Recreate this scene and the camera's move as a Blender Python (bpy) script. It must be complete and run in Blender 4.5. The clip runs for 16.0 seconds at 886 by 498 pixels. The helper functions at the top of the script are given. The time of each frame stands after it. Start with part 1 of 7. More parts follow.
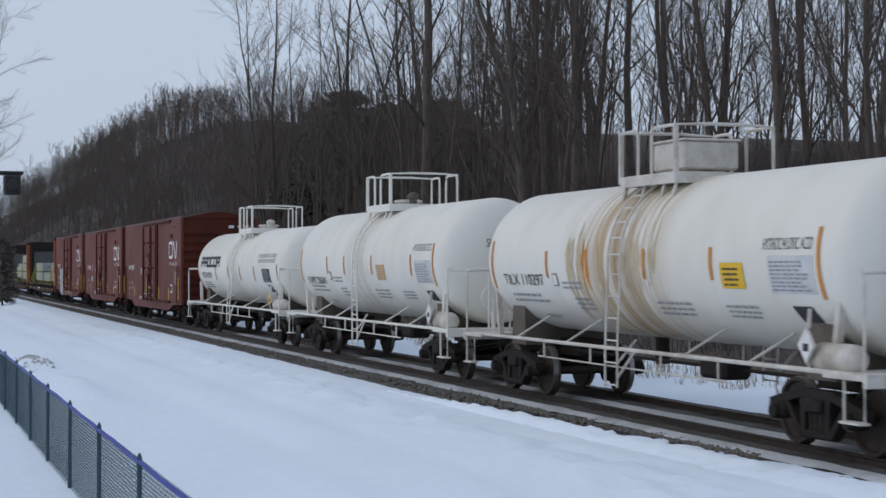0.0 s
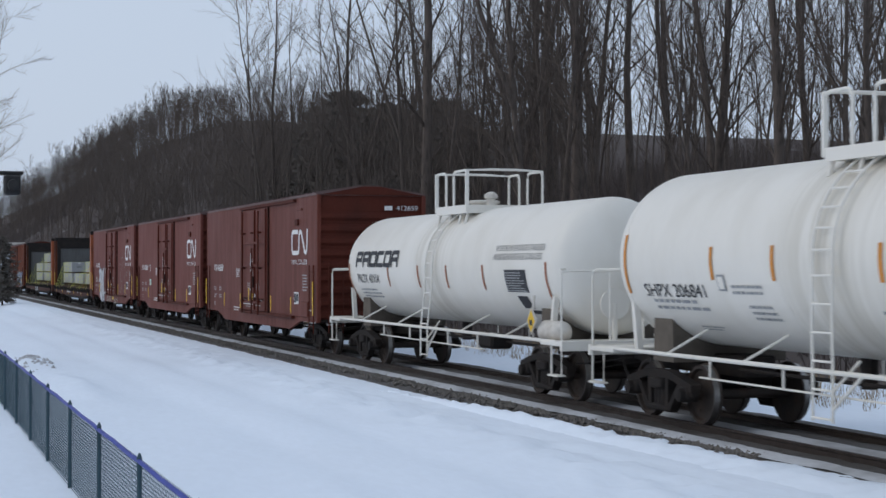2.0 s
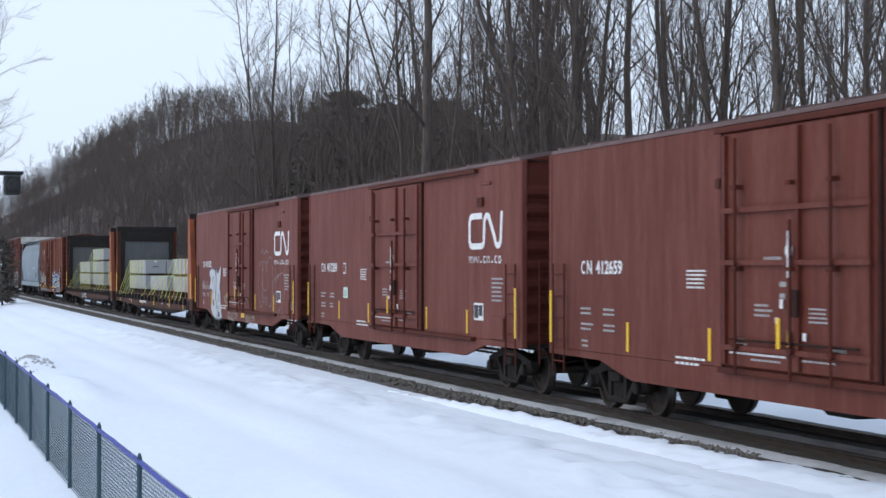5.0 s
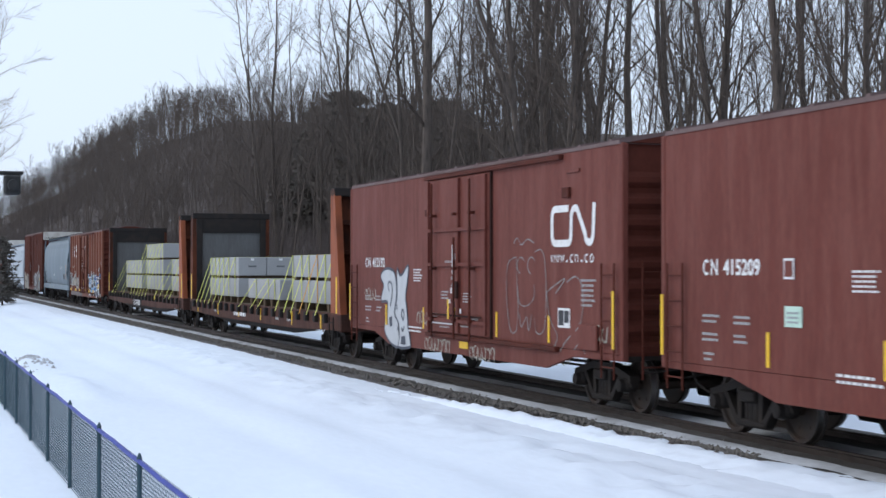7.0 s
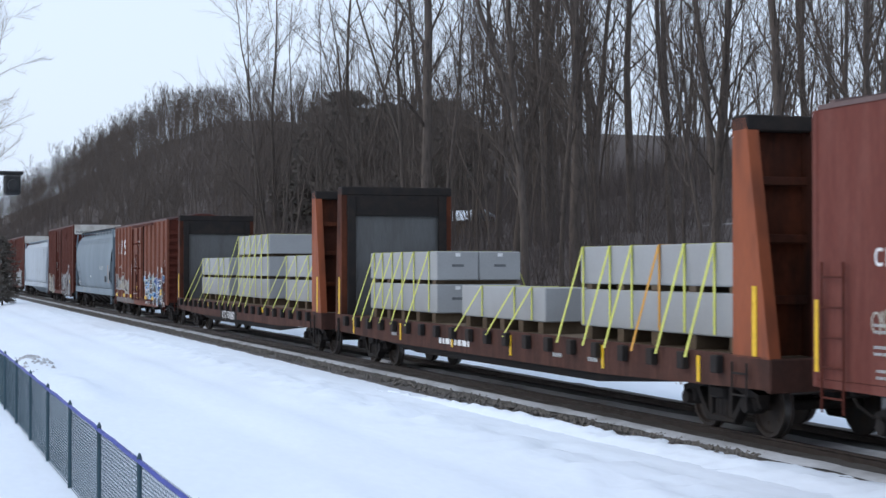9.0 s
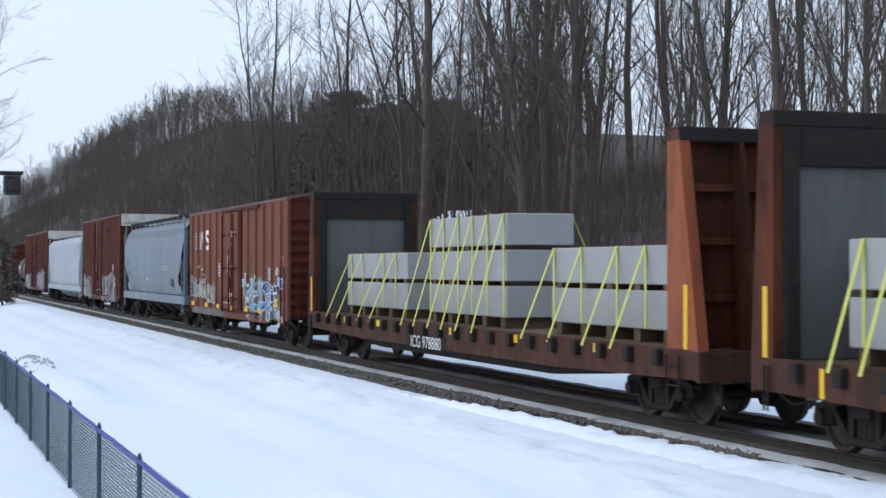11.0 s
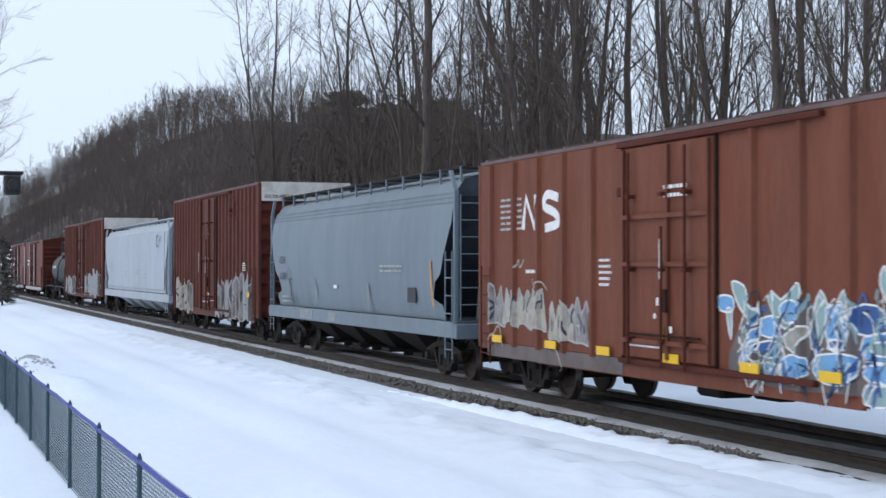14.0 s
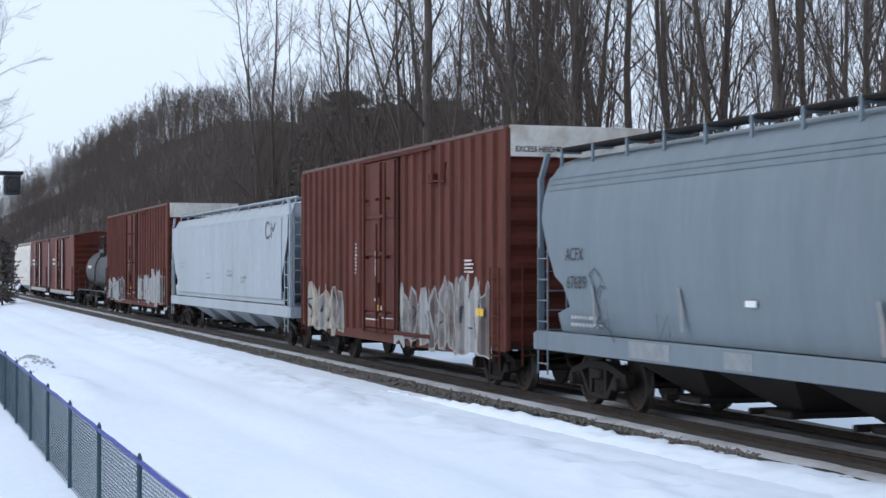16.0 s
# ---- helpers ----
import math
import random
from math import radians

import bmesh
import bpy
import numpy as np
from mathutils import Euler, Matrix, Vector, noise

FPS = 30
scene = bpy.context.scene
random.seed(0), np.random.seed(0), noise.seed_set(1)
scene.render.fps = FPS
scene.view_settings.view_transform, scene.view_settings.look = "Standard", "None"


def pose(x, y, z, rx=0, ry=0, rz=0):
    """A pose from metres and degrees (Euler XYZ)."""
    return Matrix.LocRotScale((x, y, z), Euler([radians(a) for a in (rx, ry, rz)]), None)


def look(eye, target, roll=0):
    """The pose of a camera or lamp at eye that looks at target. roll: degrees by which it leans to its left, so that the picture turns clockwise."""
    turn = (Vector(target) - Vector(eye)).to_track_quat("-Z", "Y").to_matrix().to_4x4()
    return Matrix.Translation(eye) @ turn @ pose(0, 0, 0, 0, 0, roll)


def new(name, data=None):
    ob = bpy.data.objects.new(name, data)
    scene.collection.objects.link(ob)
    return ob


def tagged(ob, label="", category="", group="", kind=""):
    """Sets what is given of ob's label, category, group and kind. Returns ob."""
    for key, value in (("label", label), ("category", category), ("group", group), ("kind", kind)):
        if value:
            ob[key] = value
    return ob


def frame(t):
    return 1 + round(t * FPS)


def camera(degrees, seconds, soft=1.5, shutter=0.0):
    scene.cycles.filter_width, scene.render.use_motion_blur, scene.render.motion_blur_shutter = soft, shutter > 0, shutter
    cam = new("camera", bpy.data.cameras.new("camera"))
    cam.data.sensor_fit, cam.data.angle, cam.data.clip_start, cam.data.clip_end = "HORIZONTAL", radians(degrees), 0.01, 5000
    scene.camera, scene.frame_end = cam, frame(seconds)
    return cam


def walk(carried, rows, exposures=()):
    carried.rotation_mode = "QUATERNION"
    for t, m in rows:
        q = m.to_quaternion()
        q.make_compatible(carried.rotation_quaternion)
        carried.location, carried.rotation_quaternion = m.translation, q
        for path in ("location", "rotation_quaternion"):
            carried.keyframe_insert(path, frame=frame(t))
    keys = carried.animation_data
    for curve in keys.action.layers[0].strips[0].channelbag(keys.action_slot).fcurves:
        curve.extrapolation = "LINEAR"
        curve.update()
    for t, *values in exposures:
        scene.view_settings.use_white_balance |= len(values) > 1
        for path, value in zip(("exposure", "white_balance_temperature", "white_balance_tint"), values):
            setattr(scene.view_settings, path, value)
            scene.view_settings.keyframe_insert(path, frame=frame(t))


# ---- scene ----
# ---- camera and its stand ----
EYE = (0.0, 0.0, 2.40)
TRACK_Y = 12.6          # track centre line, rails along x, rail top at z = 0
SPEED = 10.73           # train speed along +x, m/s
CLIP = 16.0
cam = camera(30.75, CLIP, soft=1.5, shutter=0.2)
STAND = look(EYE, (-94.5, 32.6, 2.40 + 1.157))
walk(cam, [(0.0, STAND), (CLIP, STAND)], exposures=[(0.0, -0.46), (1.5, -0.42), (2.5, -0.32), (3.5, -0.10), (4.0, 0.14), (4.2, 0.18), (6.3, 0.22), (9.0, 0.18), (CLIP, 0.20)])

# ---- light: overcast winter sky ----
world = bpy.data.worlds.new("world")
scene.world = world
world.use_nodes = True
wn = world.node_tree
sky = wn.nodes.new("ShaderNodeTexSky")
sky.sky_type = "NISHITA"
sky.sun_disc = False
sky.sun_elevation = radians(32)
sky.sun_rotation = radians(200)
sky.air_density, sky.dust_density, sky.ozone_density = 1.0, 5.0, 1.0
soft_sky = wn.nodes.new("ShaderNodeMixRGB")
soft_sky.inputs[0].default_value = 0.8
soft_sky.inputs[2].default_value = (7.1, 8.3, 10.2, 1)
wn.links.new(sky.outputs[0], soft_sky.inputs[1])
wn.links.new(soft_sky.outputs[0], wn.nodes["Background"].inputs[0])
wn.nodes["Background"].inputs[1].default_value = 0.112
sun = new("sun", bpy.data.lights.new("sun", "SUN"))
sun.data.energy, sun.data.angle, sun.data.color = 0.35, radians(30), (1.0, 0.95, 0.88)
sun.matrix_world = look((0, 0, 60), (25, 70, 0))

# ---- materials ----
def mat(name, colour, rough=0.7, metal=0.0, vary=0.25, scale=3.0, grain=40.0, bump=0.2, dark=None, stretch=(1, 1, 1), spots=0.5, per_thing=0.0, spec=0.3, gv=0.2, dust=None, dusty=0.0):
    """A worn surface: base colour, broad stains towards the dark colour, fine grain and relief."""
    m = bpy.data.materials.new(name)
    m.use_nodes = True
    nt = m.node_tree
    b = nt.nodes["Principled BSDF"]
    co = nt.nodes.new("ShaderNodeTexCoord")
    mp = nt.nodes.new("ShaderNodeMapping")
    mp.inputs["Scale"].default_value = stretch
    nt.links.new(co.outputs["Object"], mp.inputs[0])
    n1 = nt.nodes.new("ShaderNodeTexNoise")
    n1.inputs["Scale"].default_value, n1.inputs["Detail"].default_value = scale, 6
    n2 = nt.nodes.new("ShaderNodeTexNoise")
    n2.inputs["Scale"].default_value, n2.inputs["Detail"].default_value = grain, 4
    nt.links.new(mp.outputs[0], n1.inputs[0])
    nt.links.new(mp.outputs[0], n2.inputs[0])
    ramp = nt.nodes.new("ShaderNodeMapRange")
    ramp.inputs[1].default_value, ramp.inputs[2].default_value = spots - 0.05, spots + 0.2
    nt.links.new(n1.outputs[0], ramp.inputs[0])
    amount = nt.nodes.new("ShaderNodeMath")
    amount.operation = "MULTIPLY"
    amount.inputs[1].default_value = vary
    nt.links.new(ramp.outputs[0], amount.inputs[0])
    mix = nt.nodes.new("ShaderNodeMixRGB")
    mix.inputs[1].default_value = (*colour, 1)
    mix.inputs[2].default_value = (*(dark or [c * 0.35 for c in colour]), 1)
    nt.links.new(amount.outputs[0], mix.inputs[0])
    if dust:
        mp3 = nt.nodes.new("ShaderNodeMapping")
        mp3.inputs["Scale"].default_value = (2.2, 1.0, 0.28)
        mp3.inputs["Location"].default_value = (7, 3, 5)
        nt.links.new(co.outputs["Object"], mp3.inputs[0])
        n3 = nt.nodes.new("ShaderNodeTexNoise")
        n3.inputs["Scale"].default_value, n3.inputs["Detail"].default_value, n3.inputs["Roughness"].default_value = 1.6, 9, 0.7
        nt.links.new(mp3.outputs[0], n3.inputs[0])
        r3 = nt.nodes.new("ShaderNodeMapRange")
        r3.inputs[1].default_value, r3.inputs[2].default_value, r3.inputs[4].default_value = 0.42, 0.72, dusty
        nt.links.new(n3.outputs[0], r3.inputs[0])
        wear = nt.nodes.new("ShaderNodeMixRGB")
        wear.inputs[2].default_value = (*dust, 1)
        nt.links.new(r3.outputs[0], wear.inputs[0])
        nt.links.new(mix.outputs[0], wear.inputs[1])
        mix = wear
    hsv = nt.nodes.new("ShaderNodeHueSaturation")
    val = nt.nodes.new("ShaderNodeMapRange")
    val.inputs[3].default_value, val.inputs[4].default_value = 1 - gv, 1 + gv
    nt.links.new(n2.outputs[0], val.inputs[0])
    if per_thing:
        info = nt.nodes.new("ShaderNodeObjectInfo")
        add = nt.nodes.new("ShaderNodeMath")
        add.operation = "MULTIPLY_ADD"
        add.inputs[1].default_value = per_thing
        nt.links.new(info.outputs["Random"], add.inputs[0])
        nt.links.new(val.outputs[0], add.inputs[2])
        nt.links.new(add.outputs[0], hsv.inputs["Value"])
    else:
        nt.links.new(val.outputs[0], hsv.inputs["Value"])
    nt.links.new(mix.outputs[0], hsv.inputs["Color"])
    nt.links.new(hsv.outputs[0], b.inputs["Base Color"])
    rr = nt.nodes.new("ShaderNodeMapRange")
    rr.inputs[3].default_value, rr.inputs[4].default_value = max(rough - 0.12, 0.05), min(rough + 0.12, 1.0)
    nt.links.new(n1.outputs[0], rr.inputs[0])
    nt.links.new(rr.outputs[0], b.inputs["Roughness"])
    b.inputs["Metallic"].default_value = metal
    b.inputs["Specular IOR Level"].default_value = spec
    bp = nt.nodes.new("ShaderNodeBump")
    bp.inputs["Strength"].default_value, bp.inputs["Distance"].default_value = bump, 0.02
    nt.links.new(n2.outputs[0], bp.inputs["Height"])
    nt.links.new(bp.outputs[0], b.inputs["Normal"])
    return m


SNOW = mat("snow", (0.77, 0.84, 0.93), 0.75, vary=0.12, scale=0.35, grain=5.0, bump=0.22, gv=0.05, stretch=(0.5, 1.6, 1), dark=(0.62, 0.65, 0.70))
BALLAST = mat("ballast", (0.085, 0.078, 0.074), 0.9, vary=0.5, scale=1.2, grain=22.0, bump=1.0, dark=(0.17, 0.165, 0.165))
STONE = mat("ballast_stone", (0.16, 0.145, 0.13), 0.9, vary=0.6, scale=6, grain=30, dark=(0.06, 0.055, 0.05))
RAIL = mat("rail_steel", (0.055, 0.042, 0.036), 0.55, metal=0.5, vary=0.4, scale=5)
TIE = mat("creosote_timber", (0.06, 0.05, 0.045), 0.9, vary=0.4, scale=5, stretch=(1, 6, 1))
LITTER = mat("leaf_litter", (0.078, 0.063, 0.058), 0.95, vary=0.85, scale=0.16, grain=4.0, bump=1.0, dark=(0.70, 0.72, 0.75), spots=0.70)
DIRTY_SNOW = mat("dirty_snow", (0.50, 0.51, 0.53), 0.9, vary=0.55, scale=2.0, grain=14, bump=0.5, dark=(0.16, 0.155, 0.15), stretch=(0.4, 1, 1))
BARK = mat("bark", (0.100, 0.080, 0.068), 0.95, vary=0.6, scale=3, grain=25, bump=0.8, dark=(0.03, 0.026, 0.024), stretch=(3, 3, 0.6), per_thing=0.25)
PALE_BARK = mat("pale_bark", (0.30, 0.28, 0.27), 0.95, vary=0.5, scale=3, grain=20)
BRUSH = mat("dry_brush", (0.098, 0.080, 0.074), 0.95, vary=0.5, scale=2, grain=9, dark=(0.05, 0.038, 0.03))
DRY_GRASS = mat("dry_grass", (0.30, 0.22, 0.13), 0.95, vary=0.5, scale=4, grain=12)
NEEDLES = mat("evergreen_needles", (0.135, 0.120, 0.105), 0.9, vary=0.5, scale=1.5, grain=8)
FENCE_GREEN = mat("green_vinyl", (0.040, 0.080, 0.100), 0.5, vary=0.3, scale=6)
FENCE_BLUE = mat("blue_vinyl", (0.012, 0.030, 0.30), 0.5, vary=0.3, scale=6)
RED = mat("boxcar_red", (0.114, 0.028, 0.018), 0.6, spec=0.15, vary=0.35, scale=0.6, grain=14, bump=0.1, dark=(0.062, 0.017, 0.012), stretch=(1, 1, 0.5), dust=(0.19, 0.072, 0.055), dusty=0.55)
RED_FADED = mat("faded_boxcar_red", (0.134, 0.036, 0.026), 0.65, spec=0.15, vary=0.4, scale=0.6, grain=14, bump=0.1, dark=(0.085, 0.026, 0.020), stretch=(1, 1, 0.5), dust=(0.23, 0.095, 0.076), dusty=0.42)
RUST = mat("boxcar_rust_brown", (0.150, 0.047, 0.027), 0.65, spec=0.15, vary=0.5, scale=0.8, grain=12, bump=0.15, dark=(0.10, 0.035, 0.022), stretch=(1.5, 1, 0.4), dust=(0.19, 0.078, 0.048), dusty=0.6)
OXIDE = mat("oxide_brown", (0.095, 0.030, 0.021), 0.7, spec=0.15, vary=0.5, scale=0.8, grain=12, bump=0.15, dark=(0.06, 0.022, 0.018), stretch=(1.5, 1, 0.4), dust=(0.15, 0.055, 0.038), dusty=0.6)
DARK_RED = mat("dull_red_steel", (0.088, 0.023, 0.015), 0.75, spec=0.12, vary=0.5, scale=1.0, grain=14, dark=(0.04, 0.018, 0.015))
WHITE = mat("tank_white", (0.76, 0.73, 0.665), 0.42, vary=0.38, scale=0.55, grain=6, bump=0.01, gv=0.02, dark=(0.52, 0.48, 0.40), stretch=(1.2, 1, 0.5), spots=0.52)
CREAM = mat("weathered_white", (0.60, 0.57, 0.52), 0.55, vary=0.55, scale=2.0, grain=12, dark=(0.27, 0.20, 0.14))
GREY = mat("hopper_grey", (0.145, 0.185, 0.215), 0.55, vary=0.35, scale=0.5, grain=10, bump=0.05, gv=0.05, dark=(0.12, 0.145, 0.165), stretch=(1, 1, 0.35), dust=(0.20, 0.235, 0.265), dusty=0.45)
# hopper grey darkened: shade inside the open hopper ends is painted in
SHADE_GREY = mat("shade_dark_slope_sheet", (0.055, 0.068, 0.078), 0.8, spec=0.15, vary=0.5, scale=1.5, grain=10, dark=(0.03, 0.034, 0.037))
PALE = mat("hopper_pale_grey", (0.33, 0.37, 0.41), 0.55, vary=0.3, scale=0.6, grain=10, bump=0.05, dark=(0.24, 0.25, 0.26), stretch=(1, 1, 0.35), dust=(0.42, 0.45, 0.48), dusty=0.4)
BLACK = mat("black_paint", (0.016, 0.016, 0.017), 0.5, vary=0.4, scale=2, grain=20, dark=(0.05, 0.045, 0.04))
UNDER = mat("grimy_steel", (0.022, 0.019, 0.018), 0.8, spec=0.15, vary=0.5, scale=3, grain=22, dark=(0.045, 0.034, 0.027))
WHEEL = mat("wheel_steel", (0.040, 0.032, 0.028), 0.65, metal=0.3, vary=0.5, scale=4, grain=20, dark=(0.08, 0.05, 0.035))
TREAD = mat("polished_tread", (0.32, 0.31, 0.30), 0.35, metal=0.9, vary=0.2, scale=6)
ORANGE = mat("bulkhead_orange", (0.27, 0.070, 0.026), 0.7, vary=0.85, scale=1.5, grain=12, dark=(0.10, 0.032, 0.018), stretch=(1.4, 1.4, 0.5))
GASKET = mat("dark_door_gasket", (0.030, 0.014, 0.012), 0.85, spec=0.12, vary=0.5, scale=3, grain=20, dark=(0.06, 0.028, 0.02))
CONCRETE = mat("cast_concrete", (0.34, 0.345, 0.345), 0.85, gv=0.07, vary=0.35, scale=0.9, grain=20, bump=0.2, dark=(0.25, 0.25, 0.25))
TIMBER = mat("dunnage_timber", (0.12, 0.085, 0.055), 0.9, vary=0.4, scale=4)
STRAP = mat("yellow_webbing", (0.60, 0.61, 0.14), 0.7, vary=0.15, scale=8)
STRAP_ORANGE = mat("orange_webbing", (0.60, 0.30, 0.05), 0.7, vary=0.15, scale=8)
YELLOW = mat("yellow_reflector", (0.75, 0.46, 0.02), 0.5, vary=0.15, scale=9)
AMBER = mat("orange_stripe", (0.60, 0.24, 0.04), 0.6, vary=0.3, scale=5, dark=(0.30, 0.16, 0.06))
INK = mat("black_lettering", (0.025, 0.025, 0.03), 0.6, vary=0.3, scale=9, dark=(0.10, 0.10, 0.10))
PAINT = mat("white_lettering", (0.74, 0.74, 0.73), 0.6, vary=0.35, scale=7, dark=(0.42, 0.36, 0.34))
TAG_DEEP = mat("deep_blue_spray_paint", (0.035, 0.09, 0.26), 0.5, vary=0.3, scale=5)
TAG_BLUE = mat("blue_spray_paint", (0.15, 0.34, 0.58), 0.5, vary=0.3, scale=5, dark=(0.08, 0.18, 0.40))
TAG_PALE = mat("pale_spray_paint", (0.36, 0.365, 0.36), 0.5, vary=0.4, scale=5, dark=(0.25, 0.23, 0.22))
TAG_DARK = mat("dark_spray_paint", (0.035, 0.04, 0.06), 0.5, vary=0.2, scale=5)
PATCH = mat("grey_primer_patch", (0.14, 0.115, 0.11), 0.7, vary=0.4, scale=2)
WORN_GREY = mat("worn_grey_spray_paint", (0.24, 0.235, 0.225), 0.6, vary=0.8, scale=6, dark=(0.10, 0.05, 0.04), stretch=(1, 1, 0.4))
TEAL = mat("teal_spray_paint", (0.24, 0.36, 0.36), 0.5, vary=0.35, scale=5, dark=(0.16, 0.24, 0.25))
CHALK = mat("cream_spray_paint", (0.40, 0.37, 0.31), 0.6, vary=0.6, scale=4, dark=(0.17, 0.12, 0.09))
SILVER = mat("silver_spray_paint", (0.46, 0.47, 0.48), 0.45, vary=0.35, scale=3, dark=(0.36, 0.37, 0.38))
BULK = mat("rusted_bulkhead", (0.066, 0.024, 0.015), 0.8, vary=0.8, scale=1.3, grain=14, spec=0.12, dark=(0.022, 0.013, 0.011), dust=(0.22, 0.06, 0.024), dusty=0.55)
SILL = mat("weathered_sill", (0.062, 0.028, 0.021), 0.8, vary=0.7, scale=1.4, grain=14, spec=0.12, dark=(0.034, 0.022, 0.019), dust=(0.135, 0.062, 0.046), dusty=0.5)
ROOF = mat("dusty_roof_sheet", (0.15, 0.105, 0.10), 0.7, vary=0.5, scale=1.2, grain=12, spec=0.2, dark=(0.09, 0.045, 0.038))
SOFT_INK = mat("shallow_pocket", (0.14, 0.145, 0.15), 0.9, vary=0.4, scale=6)
PANEL = mat("galvanised_panel", (0.12, 0.12, 0.12), 0.6, metal=0.2, vary=0.6, scale=1.0, grain=10, dark=(0.09, 0.085, 0.08), stretch=(1, 2.5, 0.5))


def stained(name, centre, width, tint, strength):
    """White tank paint with product runs down the shell round a fill point."""
    m = WHITE.copy()
    m.name = name
    nt = m.node_tree
    b = nt.nodes["Principled BSDF"]
    src = b.inputs["Base Color"].links[0].from_socket
    co = nt.nodes.new("ShaderNodeTexCoord")
    sep = nt.nodes.new("ShaderNodeSeparateXYZ")
    nt.links.new(co.outputs["Object"], sep.inputs[0])
    off = nt.nodes.new("ShaderNodeMath")
    off.operation = "SUBTRACT"
    off.inputs[1].default_value = centre
    ab = nt.nodes.new("ShaderNodeMath")
    ab.operation = "ABSOLUTE"
    nt.links.new(sep.outputs[0], off.inputs[0])
    nt.links.new(off.outputs[0], ab.inputs[0])
    near = nt.nodes.new("ShaderNodeMapRange")
    near.interpolation_type = "SMOOTHSTEP"
    near.inputs[1].default_value, near.inputs[2].default_value, near.inputs[3].default_value, near.inputs[4].default_value = 0.1, width, 1.0, 0.0
    nt.links.new(ab.outputs[0], near.inputs[0])
    mp = nt.nodes.new("ShaderNodeMapping")
    mp.inputs["Scale"].default_value = (5.0, 0.35, 0.35)
    nt.links.new(co.outputs["Object"], mp.inputs[0])
    nz = nt.nodes.new("ShaderNodeTexNoise")
    nz.inputs["Scale"].default_value, nz.inputs["Detail"].default_value = 1.3, 7
    nt.links.new(mp.outputs[0], nz.inputs[0])
    run = nt.nodes.new("ShaderNodeMapRange")
    run.inputs[1].default_value, run.inputs[2].default_value, run.inputs[4].default_value = 0.32, 0.58, strength
    nt.links.new(nz.outputs[0], run.inputs[0])
    mul = nt.nodes.new("ShaderNodeMath")
    mul.operation = "MULTIPLY"
    nt.links.new(near.outputs[0], mul.inputs[0])
    nt.links.new(run.outputs[0], mul.inputs[1])
    mix = nt.nodes.new("ShaderNodeMixRGB")
    mix.inputs[2].default_value = (*tint, 1)
    nt.links.new(mul.outputs[0], mix.inputs[0])
    nt.links.new(src, mix.inputs[1])
    nt.links.new(mix.outputs[0], b.inputs["Base Color"])
    return m


RUN_WHITE = stained("acid_stained_white", -0.3, 2.4, (0.40, 0.265, 0.12), 1.0)
SOILED_WHITE = stained("lightly_soiled_white", -0.2, 1.6, (0.50, 0.46, 0.38), 0.7)


